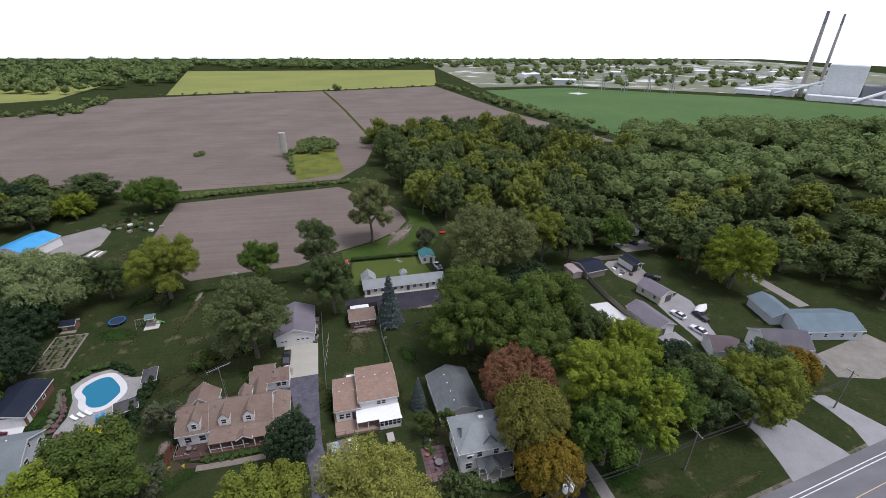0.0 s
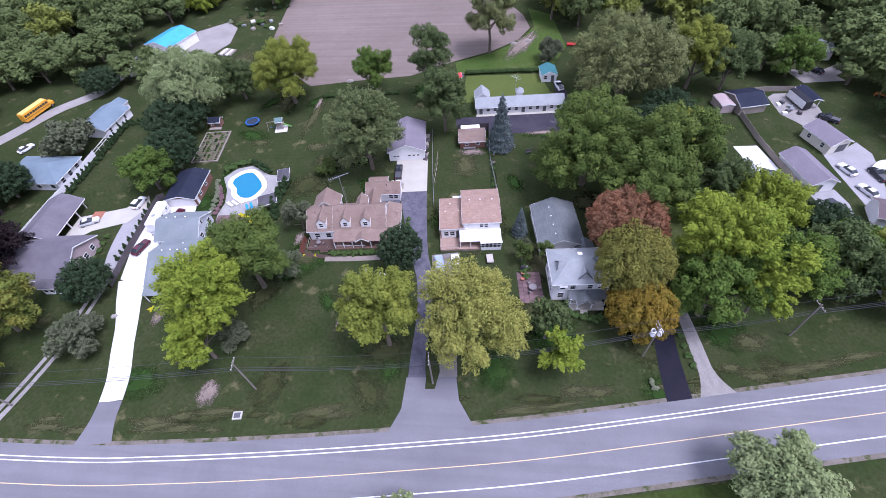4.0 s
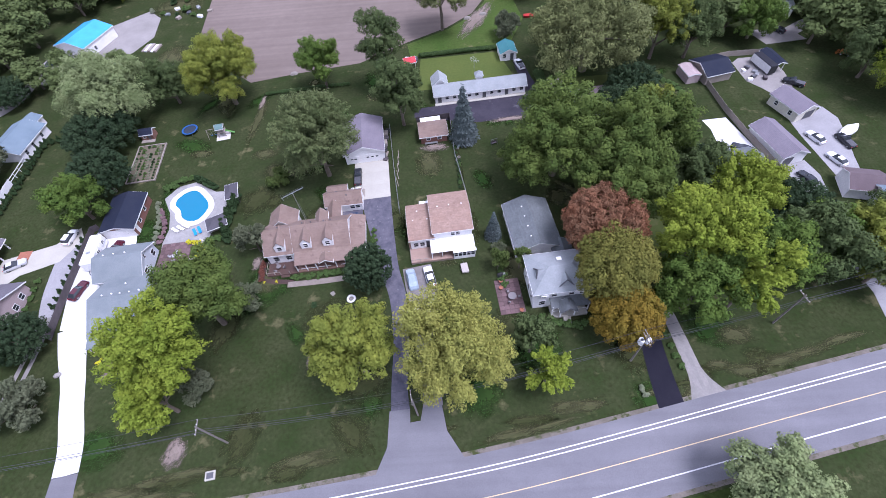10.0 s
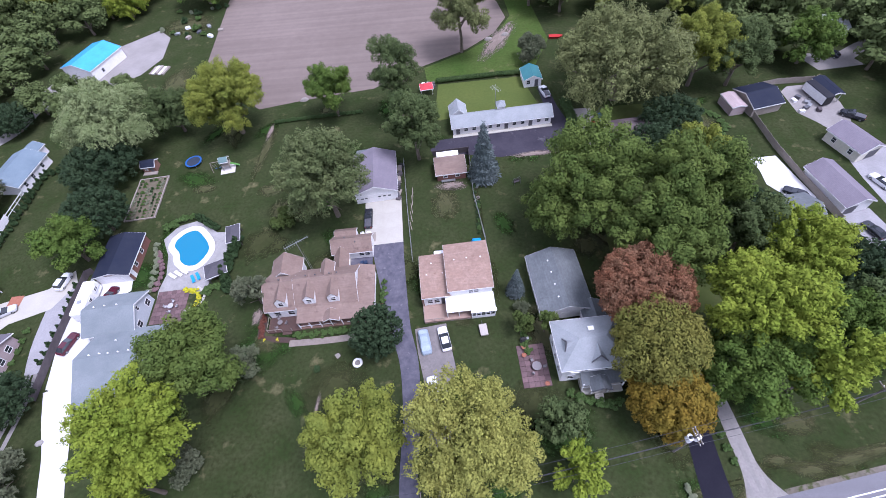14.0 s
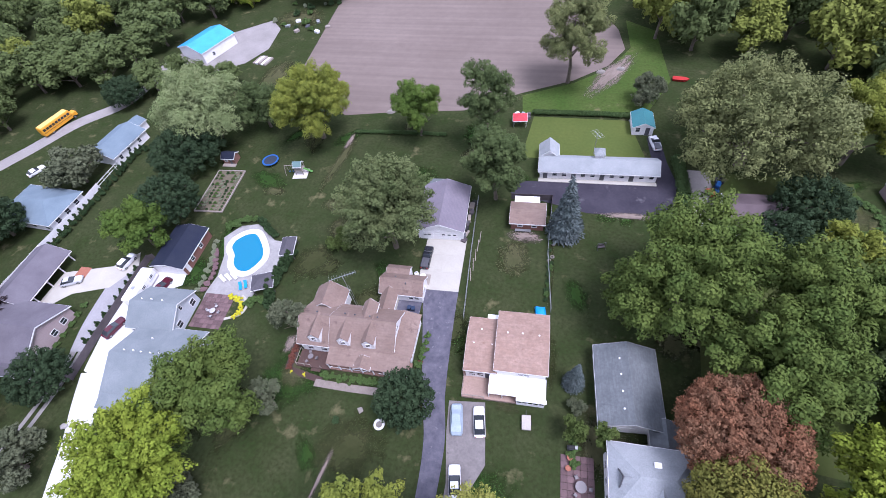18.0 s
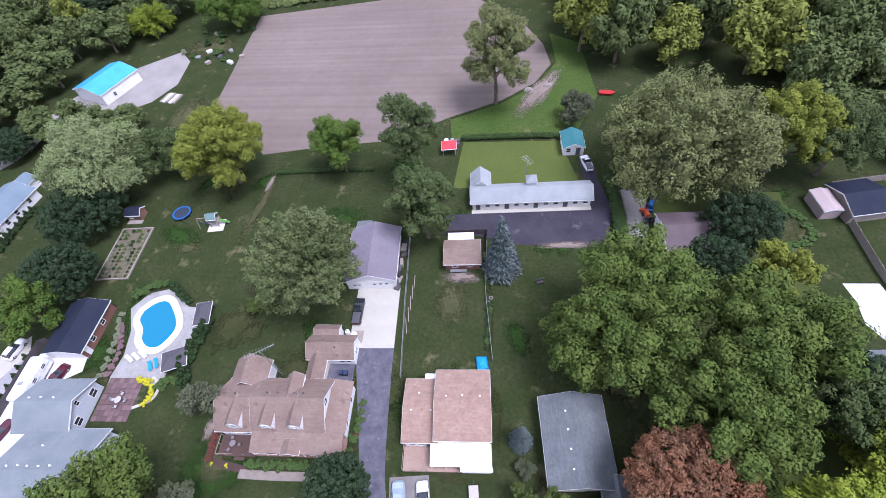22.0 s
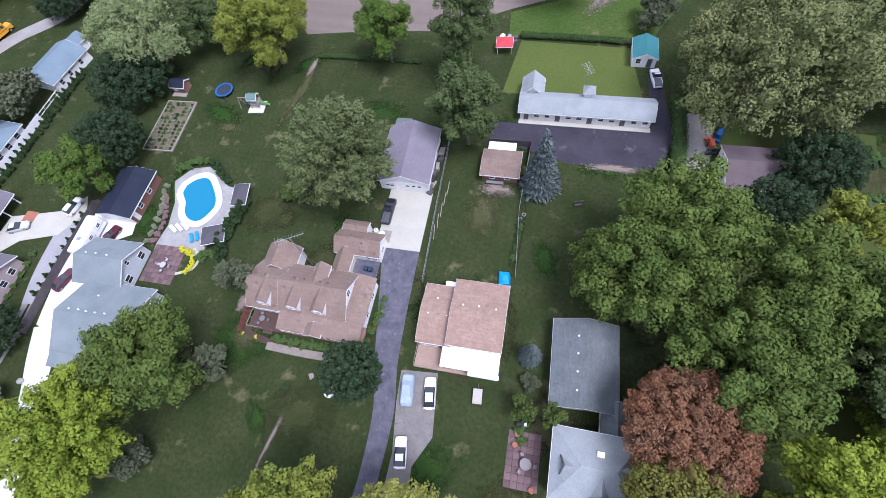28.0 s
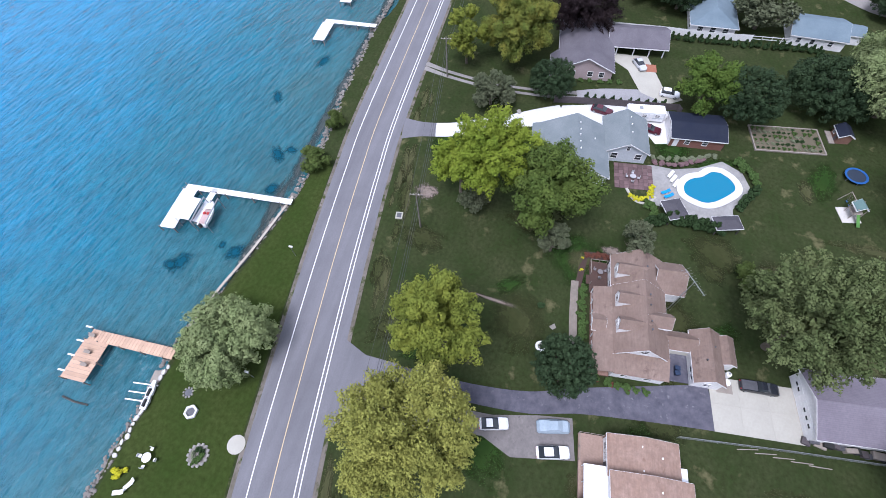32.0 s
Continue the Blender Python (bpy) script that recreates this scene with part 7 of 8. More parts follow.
def bush(kind, x, y, k=1.0, tall=1.0, group="garden bushes"):
    o = thing("bush", WORDS[kind], "bush", pose(x, y, 0, 0, 0, bush_rng.uniform(0, 360)) @ Matrix.Diagonal((k, k, k * tall, 1)), group)
    f = new("foliage", BUSH[kind])
    f.parent = o
    part("stem", Build().cyl(0, 0, -.1, .5, .05, 5), BARK, o)
    return o


def row(kind, pts, step, k, tall=1.0, group="hedge row"):
    line = smooth_line(pts, 6) if len(pts) > 2 else pts
    left = 0.0
    for (xa, ya), (xb, yb) in zip(line, line[1:]):
        d = math.hypot(xb - xa, yb - ya)
        while left < d:
            t = left / d
            bush(kind, xa + (xb - xa) * t + bush_rng.uniform(-.12, .12), ya + (yb - ya) * t + bush_rng.uniform(-.12, .12), k * bush_rng.uniform(.85, 1.15), tall, group)
            left += step
        left -= d


row("dark", [(-94.6, -5), (-94.8, 10), (-95.6, 28)], 1.7, .75, 2.0, "evergreens along the white fence")
row("dark", [(-95.5, 29), (-85, 30.5)], 1.7, .8, 1.8, "evergreens along the white fence")
row("dark", [(-67.9, -24), (-69.4, -6)], 1.9, .6, 2.1, "small evergreens along the dark fence")
# long clipped hedges
def clipped_hedge(pts, w, h, label):
    pts = smooth_line(pts, 10)
    g = np.random.default_rng(len(pts))
    cen = np.array([(x + g.uniform(-.1, .1), y + g.uniform(-.1, .1), h * .5) for x, y in pts for _ in range(2)])
    rad = np.full(len(cen), w * .55)
    b = core(cen, rad, .95)
    q = leaves(cen, rad, len(cen) * 95, .15, g)[1].reshape(-1, 3).tolist()
    k0 = len(b.v)
    me = bpy.data.meshes.new("hedge")
    me.from_pydata(b.v + [tuple(p) for p in q], [], b.f + [(k0 + 3 * i, k0 + 3 * i + 1, k0 + 3 * i + 2) for i in range(len(q) // 3)])
    me.materials.append(leaf_mat("hedge", (.04, .07, .024), (.058, .09, .03)))
    return tagged(new("hedge", me), label, "hedge")


clipped_hedge([(7.6, 56.2), (14, 56.6), (22, 57.0), (30.4, 57.2)], 1.3, 1.4, "long clipped dark green hedge behind the lawn")
clipped_hedge([(40.4, 42), (41, 36), (41.2, 30), (41.2, 24)], 2.4, 2.4, "tall shaggy hedge beside the dirt lane")
clipped_hedge([(-37, 43.4), (-30, 44), (-22, 44.6), (-13.5, 45)], 1.0, .9, "low rough hedge along the field edge")

# ---- poles and wires ----
def pole(label, x, y, h, arms=1, cans=0, lean=0.0):
    p = thing("utility_pole", label, "utility pole", at(x, y, 8), "utility poles")
    part("pole", Build().cyl(0, 0, -.5, h, .17, 10, .11), POLEWOOD, p)
    for i in range(arms):
        z = h - .5 - i * .9
        a = part("crossarm", Build().box(-.06, -1.2, z, .06, 1.2, z + .12), POLEWOOD, p)
        for u in (-1.05, -.4, .4, 1.05):
            part("insulator", Build().cyl(0, u, z + .12, z + .3, .05, 6), TRIM, a)
    for i in range(cans):
        s = (-1, 1)[i % 2]
        c = part("transformer", Build().cyl(s * .55, .25 * (i // 2), h - 3.0, h - 1.7, .36, 12), TRIM, p, "pale grey transformer can")
        part("bushing", Build().cyl(s * .55, .25 * (i // 2), h - 1.7, h - 1.4, .06, 6), STEEL, c)
    return p


POLES = [(-69.5, -57.2, 10.5), (-25.6, -51.9, 10.5), (5.9, -49.3, 10.0), (42.8, -42.3, 10.5), (69.4, -37.0, 10.0), (112, -28.5, 10.5), (-112, -58.5, 10.5)]
for i, (x, y, h) in enumerate(POLES):
    pole("weathered wooden utility pole with white transformers" if i == 3 else "weathered wooden utility pole with crossarm", x, y, h, 2 if i == 3 else 1, 3 if i == 3 else 0)


def cables():
    order = sorted(POLES)
    wire = mat("dark cable", (.035, .035, .04), (.05, .05, .055), .6)
    for (xa, ya, ha), (xb, yb, hb) in zip(order, order[1:]):
        t = thing("power_line", "sagging dark overhead cables between poles", "cable", at(0, 0, 0), "power lines")
        for off, dz, r in ((-1.05, -.1, .022), (1.05, -.1, .022), (0, -1.6, .03), (.1, -3.0, .04)):
            pts = []
            for k in range(13):
                f = k / 12
                pts.append((xa + (xb - xa) * f, ya + (yb - ya) * f + off, ha + (hb - ha) * f + dz - 3.2 * f * (1 - f)))
            part("cable", Build().tube(pts, r, 5), wire, t)


cables()


def street_lamp(x, y, turn):
    p = thing("street_lamp", "slim grey street lamp over the road edge", "lamp", at(x, y, turn))
    part("pole", Build().cyl(0, 0, 0, 3.2, .06, 8), STEEL, p)
    part("head", Build().soft_box(-.15, -.2, 3.2, .15, .5, 3.4, .05), TRIM, p)


street_lamp(-14.2, -73.2, 0)
street_lamp(8.6, -70.6, 0)

# ---- pool garden ----
def sun_chair(x, y, turn, material, label):
    c = thing("sun_lounger", label, "lounger", at(x, y, turn, .03), "pool loungers")
    part("seat", Build().soft_box(-.32, -.7, .28, .32, .5, .36, .03), material, c)
    part("backrest", Build().slab((-.32, .5, .36), (.32, .5, .36), (.32, 1.1, .72), (-.32, 1.1, .72), .06), material, c)
    for u in (-.27, .27):
        for v in (-.6, .45):
            part("leg", Build().box(u - .03, v - .03, 0, u + .03, v + .03, .28), TRIM, c)


for i in range(3):
    sun_chair(-48.6 + i * 1.1, -5.7 + i * .5, 60, TRIM, "white plastic sun lounger by the pool")
for x, y in ((-43.9, -6.8), (-43.0, -6.2)):
    sun_chair(x, y, 30, BRIGHTBLUE, "bright blue garden chair by the pool")


def pavilion(x, y, turn, w, d, roof, label):
    p = thing("pavilion", label, "pavilion", at(x, y, turn))
    hip(p, -w / 2, w / 2, -d / 2, d / 2, 2.2, 3.1, roof, None, .2)
    posts(p, [(sx * (w / 2 - .1), sy * (d / 2 - .1)) for sx in (-1, 1) for sy in (-1, 1)], 0, 2.1, .06, DARKWOOD)
    part("counter", Build().soft_box(-w / 2 + .4, -.3, 0, w / 2 - .4, .3, .95, .04), WOOD, p)


pavilion(-38.6, -5.6, 24, 4.0, 3.4, mat("pavilion shingles", (.095, .09, .1), (.07, .066, .075), .9, spec=.05), "small grey-roofed pool pavilion")
pavilion(-37.4, 3.6, 15, 2.6, 4.4, mat("pavilion shingles", (.095, .09, .1), (.07, .066, .075), .9, spec=.05), "small grey-roofed pool shelter")
row("dark", [(-35.6, -9.5), (-36.9, -6), (-37.0, -2), (-36.0, 3.5)], 0.85, 1.05, 1.9, "evergreens beside the pool")
row("mauve", [(-51.4, -8.6), (-51.6, -4.5), (-53.0, -1.5), (-54.4, 1.5)], 1.25, .85, 1.0, "purplish border bushes")
row("pale", [(-53, -9.0), (-53.2, -4), (-55.0, 1), (-56, 4.6)], 1.6, .8, 1.0, "pale border bushes")
row("green", [(-54.6, 7.4), (-52.6, 9.4), (-49.4, 10.9)], 1.2, .95, 1.2, "bushes round the pool")
row("dark", [(-48.2, 10.6), (-45.6, 8.8), (-43.0, 6.8)], 1.6, 1.0, 1.4, "bushes round the pool")
row("yellow", [(-44.9, -9.3), (-42.6, -9.4), (-41.3, -11.2), (-41.8, -13.4)], .8, .62, 1.0, "yellow border bushes")
row("green", [(-40.2, -9.8), (-39.0, -8.6), (-37.2, -9.2)], 1.0, .9, 1.0)
solid("border_stone", ribbon([(-43.6, -14), (-40.9, -12.4), (-40.6, -10), (-42.6, -8.4)], .5, .12), CONCRETE, "curved pale stone border edging", "edging")


def paved(name, label, x, y, turn, nx, ny, s, material):
    """A terrace of square pavers."""
    t = thing(name, label, "terrace", at(x, y, turn))
    me = Build().soft_box(.015, .015, -.05, s - .015, s - .015, .08, .015).mesh("paver", material)
    for i in range(nx):
        for j in range(ny):
            o = new("paver", me)
            o.parent = t
            o.location = (i * s, j * s, bush_rng.uniform(-.008, .008))


paved("terrace", "reddish paved terrace beside the grey house", -50.0, -16.8, LOT, 7, 8, .95, PAVER)
paved("terrace", "reddish paved garden terrace beside the white house", 21.7, -32.0, LOT, 5, 8, .95, PAVER)


def table_set(x, y, n, material, label, r=.6, z=.08):
    t = thing("garden_table", label, "table", at(x, y, 20, z))
    part("tabletop", Build().cyl(0, 0, .68, .73, r, 16), material, t)
    part("leg", Build().cyl(0, 0, 0, .68, .07, 8), DARKSTEEL, t)
    for i in range(n):
        a = 2 * math.pi * i / n
        c = thing("garden_chair", "garden chair drawn up to a table", "chair", at(x + math.cos(a) * (r + .55), y + math.sin(a) * (r + .55), math.degrees(a) - 90, z), "garden chairs")
        part("seat", Build().soft_box(-.24, -.24, .4, .24, .24, .46, .03), material, c)
        part("backrest", Build().soft_box(-.24, .2, .46, .24, .26, .95, .02), material, c)
        for u in (-.2, .2):
            for v in (-.2, .2):
                part("leg", Build().box(u - .02, v - .02, 0, u + .02, v + .02, .4), DARKSTEEL, c)


table_set(-46.4, -13.0, 4, mat("grey patio metal", (.4, .39, .4), (.34, .33, .34), .5), "round grey garden table on the terrace")
table_set(-22.7, -18.0, 3, mat("dark patio metal", (.2, .18, .18), (.16, .15, .15), .5), "small dark garden table on the corner deck", .5, .34)
table_set(24.2, -28.4, 3, mat("dark patio metal", (.2, .18, .18), (.16, .15, .15), .5), "round dark garden table on the terrace", .8)
for x, y in ((22.4, -24.8), (22.3, -26.3), (25.6, -31.4)):
    solid("planter", Build().loft([[(math.cos(a) * r, math.sin(a) * r, z) for a in [k * math.pi / 5 for k in range(10)]] for r, z in ((.28, 0), (.38, .45), (.42, .5), (.34, .5), (.3, .4))]), TERRACOTTA, "terracotta planter pot on the terrace", "planter", at(x, y, 0, .08), "planters")


def barbecue(x, y, turn, label):
    t = thing("barbecue", label, "barbecue", at(x, y, turn, .05))
    part("cart", Build().box(-.55, -.3, 0, .55, .3, .75), DARKSTEEL, t)
    part("lid", Build().tube([(-.5, 0, .8), (.5, 0, .8)], .3, 12), BLACK, t)
    part("side_shelf", Build().box(.55, -.25, .7, .95, .25, .74), STEEL, t)


barbecue(22.5, -23.4, 10, "black gas barbecue on the terrace")

# ---- playground, vegetable bed, small huts ----
def play_set():
    p = thing("play_set", "wooden climbing tower with slide and swing beam", "playground", at(-46.0, 27.0, 10))
    part("platform", Build().soft_box(-1.7, -2.2, 0, 1.9, 1.2, .1, .03), mat("pale ground mat", (.55, .52, .48), (.5, .47, .43), .8), p)
    for x, y in ((-.9, -.9), (.9, -.9), (-.9, .9), (.9, .9)):
        part("post", Build().box(x - .06, y - .06, 0, x + .06, y + .06, 3.0), WOOD, p)
    part("deck", Build().box(-1, -1, 1.3, 1, 1, 1.4), WOOD, p)
    gable(p, -1, 1, -1, 1, 2.6, 3.4, None, mat("green canvas", (.10, .17, .16), (.13, .2, .19), .8), over=.1)
    part("slide", Build().slab((1.0, -.3, 1.4), (1.0, .3, 1.4), (3.0, .3, .2), (3.0, -.3, .2), .06), GREENPLASTIC, p, "green plastic slide")
    part("swing_beam", Build().tube([(-1, 0, 2.4), (-3.6, 0, 2.4)], .07).tube([(-3.6, -1, 0), (-3.6, 0, 2.4), (-3.6, 1, 0)], .06), WOOD, p)
    for u in (-1.8, -2.8):
        s = part("swing", Build().box(u - .22, -.12, .5, u + .22, .12, .54), BLUEPAINT, p)
        part("rope", Build().tube([(u - .2, 0, .5), (u - .2, 0, 2.4)], .015, 4).tube([(u + .2, 0, .5), (u + .2, 0, 2.4)], .015, 4), STEEL, s)


play_set()


def trampoline():
    t = thing("trampoline", "round dark blue trampoline on steel legs", "trampoline", at(-55.6, 29.4, 0))
    n = 28
    ring = lambda r, z: [(math.cos(2 * math.pi * k / n) * r, math.sin(2 * math.pi * k / n) * r, z) for k in range(n)]
    part("pad", Build().loft([ring(2.1, .74), ring(2.12, .82), ring(1.7, .82), ring(1.68, .74), ring(2.1, .74)], cap=False), BLUEPAINT, t)
    part("mat", Build().loft([ring(1.7, .74), ring(1.7, .77)]), mat("trampoline mesh", (.02, .03, .05), (.03, .04, .06), .7), t)
    for k in range(6):
        a = k * math.pi / 3
        part("leg", Build().cyl(math.cos(a) * 1.95, math.sin(a) * 1.95, 0, .75, .04, 6), STEEL, t)


trampoline()


def vegetable_bed():
    v = thing("vegetable_bed", "timber-edged vegetable bed with rows of plants", "garden bed", at(-63.8, 18.0, 6))
    part("soil", Build().box(-3.5, -6.8, -.1, 3.5, 6.8, .16), mat("garden soil", (.10, .085, .055), (.14, .12, .08), .95, .5, 2.0, .5), v)
    for x0, y0, x1, y1 in ((-3.7, -7, 3.7, -6.75), (-3.7, 6.75, 3.7, 7), (-3.7, -6.75, -3.45, 6.75), (3.45, -6.75, 3.7, 6.75)):
        part("edge_board", Build().soft_box(x0, y0, 0, x1, y1, .32, .03), WOOD, v)
    me = BUSH["green"], BUSH["pale"], BUSH["dark"]
    for i in range(6):
        for j in range(13):
            if bush_rng.random() < .82:
                o = new("plant", me[(i + (j // 4)) % 3])
                o.parent = v
                k = bush_rng.uniform(.28, .55)
                o.matrix_basis = Matrix.Translation((-2.9 + i * 1.15, -6.2 + j * 1.02, .1)) @ Matrix.Diagonal((k, k, k, 1))


vegetable_bed()
hut = simple("playhouse", "small brown wooden playhouse with dark roof", -66.6, 28.6, 3.2, 2.6, 1.9, 2.7, mat("playhouse boards", (.26, .14, .10), (.2, .11, .08), .85, .5, 4.0, .1, lines=("X", 3.0, .25)), DARKROOF, category="playhouse", wins=(), over=.25)
door(hut, "-y", .6, -1.3, .7, 1.5)
window(hut, "-y", -.7, -1.3, .8, .6, .6)
part("porch", Build().box(-1.8, -2.4, 0, 1.8, -1.3, .18), WOOD, hut)

# antenna on a mast behind the brown house
ant = thing("antenna", "tall television antenna on a lattice mast", "antenna", at(-18.6, -6.2, -57))
part("mast", Build().cyl(0, 0, 0, 10.2, .06, 6).cyl(.3, 0, 0, 7, .03, 5).cyl(0, .3, 0, 7, .03, 5), STEEL, ant)
part("boom", Build().tube([(0, -2.4, 10.1), (0, 2.4, 10.1)], .05, 5), STEEL, ant)
for i in range(11):
    part("element", Build().tube([(-.85 + i * .05, -2.3 + i * .46, 10.14), (.85 - i * .05, -2.3 + i * .46, 10.14)], .018, 4), STEEL, ant)
ant2 = thing("antenna", "television antenna on a mast behind the long building", "antenna", at(22.6, 41.2, 30))
part("mast", Build().cyl(0, 0, 0, 7.0, .05, 6), STEEL, ant2)
part("boom", Build().tube([(0, -1.5, 7), (0, 1.5, 7)], .035, 5), STEEL, ant2)
for i in range(8):
    part("element", Build().tube([(-.9, -1.4 + i * .4, 7.02), (.9, -1.4 + i * .4, 7.02)], .015, 4), STEEL, ant2)

# ---- small things in the yards ----
def tyre_planter(x, y):
    n = 20
    ring = lambda r, z: [(math.cos(2 * math.pi * k / n) * r, math.sin(2 * math.pi * k / n) * r, z) for k in range(n)]
    t = thing("tyre_planter", "whitewashed tractor tyre planter on the lawn", "planter", at(x, y, 0))
    part("ring", Build().loft([ring(.8, 0), ring(.92, .15), ring(.85, .32), ring(.6, .34), ring(.5, .2), ring(.5, 0)], cap=False), TRIM, t)
    part("soil", Build().cyl(0, 0, 0, .16, .5, 14), DIRT, t)


tyre_planter(-7.1, -26.3)
sheet("bare_patch", [(-11.6, -24.6), (-10.9, -24.2), (-10.4, -24.8), (-10.9, -25.4)], DIRT, "small bare spot in the lawn", "bare ground", .013)
cart = thing("garden_cart", "small grey utility trailer on the grass", "cart", at(15.6, -21.2, 8))
part("bed", Build().soft_box(-.7, -1.1, .35, .7, 1.1, .75, .04), mat("faded tarp", (.42, .38, .34), (.37, .34, .3), .8), cart)
part("drawbar", Build().tube([(0, 1.1, .4), (0, 2.0, .35)], .04, 6), DARKSTEEL, cart)
wheels(cart, [(-.75, 0), (.75, 0)], .8)
solid("tarpaulin", Build().loft([[(-1, -1.3, 0), (1, -1.3, 0), (1, 1.3, 0), (-1, 1.3, 0)], [(-.9, -1.2, .7), (.8, -1.1, .9), (.8, 1.0, .75), (-.85, 1.1, .85)], [(-.4, -.7, 1.05), (.4, -.6, 1.0), (.35, .6, 1.1), (-.4, .7, 1.0)]]), BRIGHTBLUE,
      "bright blue tarpaulin over a stack beside the house", "tarpaulin", at(15.6, -1.6, 10))
sw = thing("garden_swing", "dark garden swing bench on the lawn", "bench", at(25.4, 15.2, 20))
part("frame", Build().tube([(-.8, -.5, 0), (-.8, 0, 1.6), (-.8, .5, 0)], .04, 6).tube([(.8, -.5, 0), (.8, 0, 1.6), (.8, .5, 0)], .04, 6).tube([(-.8, 0, 1.6), (.8, 0, 1.6)], .04, 6), DARKSTEEL, sw)
part("seat", Build().box(-.65, -.25, .45, .65, .25, .5).box(-.65, .2, .5, .65, .26, .95), DARKWOOD, sw)
tent = thing("tent", "red canopy over machinery at the field edge", "tent", at(4.4, 51.8, 8))
hip(tent, -1.6, 1.6, -1.4, 1.4, 2.1, 2.8, mat("red canvas", (.5, .05, .06), (.44, .05, .06), .8), None, .2)
posts(tent, [(-1.5, -1.3), (1.5, -1.3), (-1.5, 1.3), (1.5, 1.3)], 0, 2.0, .04)
for i in range(6):
    solid("crate", Build().soft_box(-.5, -.4, 0, .5, .4, .7, .03), (TRIM, STEEL, DARKWOOD)[i % 3], "stacked pale box beside the red canopy", "box", at(3.2 + (i % 3) * 1.5, 54.2 + (i // 3) * 1.3, 20 * i), "stored boxes")
solid("rowing_boat", Build().loft([[(-.1, -2, .5), (.1, -2, .5), (.1, -2, .8), (-.1, -2, .8)], [(-.5, -1, 0), (.5, -1, 0), (.8, -1, .7), (-.8, -1, .7)], [(-.5, 1.4, 0), (.5, 1.4, 0), (.8, 1.4, .7), (-.8, 1.4, .7)], [(-.45, 2, .1), (.45, 2, .1), (.7, 2, .7), (-.7, 2, .7)]]), REDPAINT,
      "red boat upturned at the wood's edge", "boat", at(43.3, 74.4, 85))
solid("utility_box", Build().soft_box(-.8, -.7, 0, .8, .7, .25, .05), CONCRETE, "square concrete utility cover in the lawn", "utility cover", at(-27.2, -56.7, 8))
solid("lid_plate", Build().soft_box(-.55, -.45, .25, .55, .45, .29, .02), DARKSTEEL, "dark metal lid on the utility cover", "lid", at(-27.2, -56.7, 8))
for x, y in ((-30.8, 53.0), (23.2, 76.8), (28.4, 78.6)):
    solid("dirt_heap", Build().loft([[(math.cos(k * .7) * r * (1 + .15 * math.sin(k * 3)), math.sin(k * .7) * r * .7, z) for k in range(9)] for r, z in ((1.3, 0), (1.0, .35), (.45, .6), (.1, .68))]), DIRT, "small heap of brown earth", "heap", at(x, y, 10), "earth heaps")
# stones and flower border before the brown house
row("red", [(-26.6, -16.4), (-26.5, -18.4), (-26.2, -20.4)], 1.0, .8, 1.0, "front border plants")
row("yellow", [(-25.4, -21.0), (-21.0, -21.4)], 2.6, .3, 1.0, "front border plants")
row("green", [(-19.2, -20.4), (-13.2, -20.2), (-8.6, -19.8)], 1.3, .7, 1.0, "front border plants")
row("green", [(-4.0, -18.6), (-3.4, -13), (-3.2, -8.8)], 1.5, .65, 1.1, "side border plants")
row("red", [(-3.6, -17.2), (-3.1, -10.5)], 2.4, .5, 1.0, "side border plants")
sheet("flower_bed", [(-27.4, -16.0), (-25.9, -15.9), (-25.6, -20.2), (-19.4, -20.9), (-19.6, -21.9), (-23.5, -21.6), (-27.0, -20.4)], mat("mulch", (.07, .042, .035), (.052, .034, .03), .95, .6, 5.0, .4), "reddish mulch flower bed", "flower bed", .03)
solid("garden_path", ribbon([(-20.5, -22.0), (-14, -21.7), (-8.2, -21.2)], 1.3, .05), mat("flagstones", (.24, .2, .17), (.18, .155, .13), .9, 1.2, 4.0, .2), "stone-flagged garden path before the porch", "path", kind="structure")
for i in range(4):
    bush("green", 22.6 + .4 * (i % 2), -22.2 - i * 1.1, .7)
row("dark", [(16.4, -.5), (15.9, 8), (15.5, 16)], 1.9, .5, 1.0, "fence-line plants")
row("green", [(29, -33), (33, -35), (38, -34.6)], 1.6, .8, 1.0, "porch border bushes")
row("pale", [(43.0, -47.2), (44.2, -49.0)], 1.2, .7, 1.0, "roadside garden plants")
row("green", [(50.2, -38), (50.8, -45)], 2.0, .6, 1.0, "plants between the drives")
row("green", [(-75, -17), (-74, -30)], 2.2, .7, 1.0, "bushes along the brick house")
row("green", [(66, 36), (74, 35), (76, 28), (68, 25)], 1.8, .9, .6, "vegetable plot plants")
for i in range(14):
    bush(("dark", "green", "pale")[i % 3], -92 + 22 * bush_rng.random(), 95 + 20 * bush_rng.random(), bush_rng.uniform(.8, 1.6), 1.0, "scrub by the barn yard")
pal = thing("lumber_stack", "pallets and pale lumber stacked by the barn yard", "lumber", at(-82.2, 74.6, -10))
for i in range(5):
    part("beam", Build().soft_box(-2.6 + i * 1.1, -2.2, 0, -1.7 + i * 1.1, 2.2, .35 + .15 * (i % 3), .03), TRIM if i % 2 else WOOD, pal)
for i in range(7):
    solid("machine_part", Build().soft_box(-.9, -.6, 0, .9, .6, .6 + .1 * (i % 3), .08), (STEEL, TRIM, WOOD, DARKSTEEL)[i % 4], "scrap and machinery at the yard's edge", "scrap", at(-84 + 2.6 * i, 97 + 4 * math.sin(i * 2.1), 31 * i), "yard scrap")
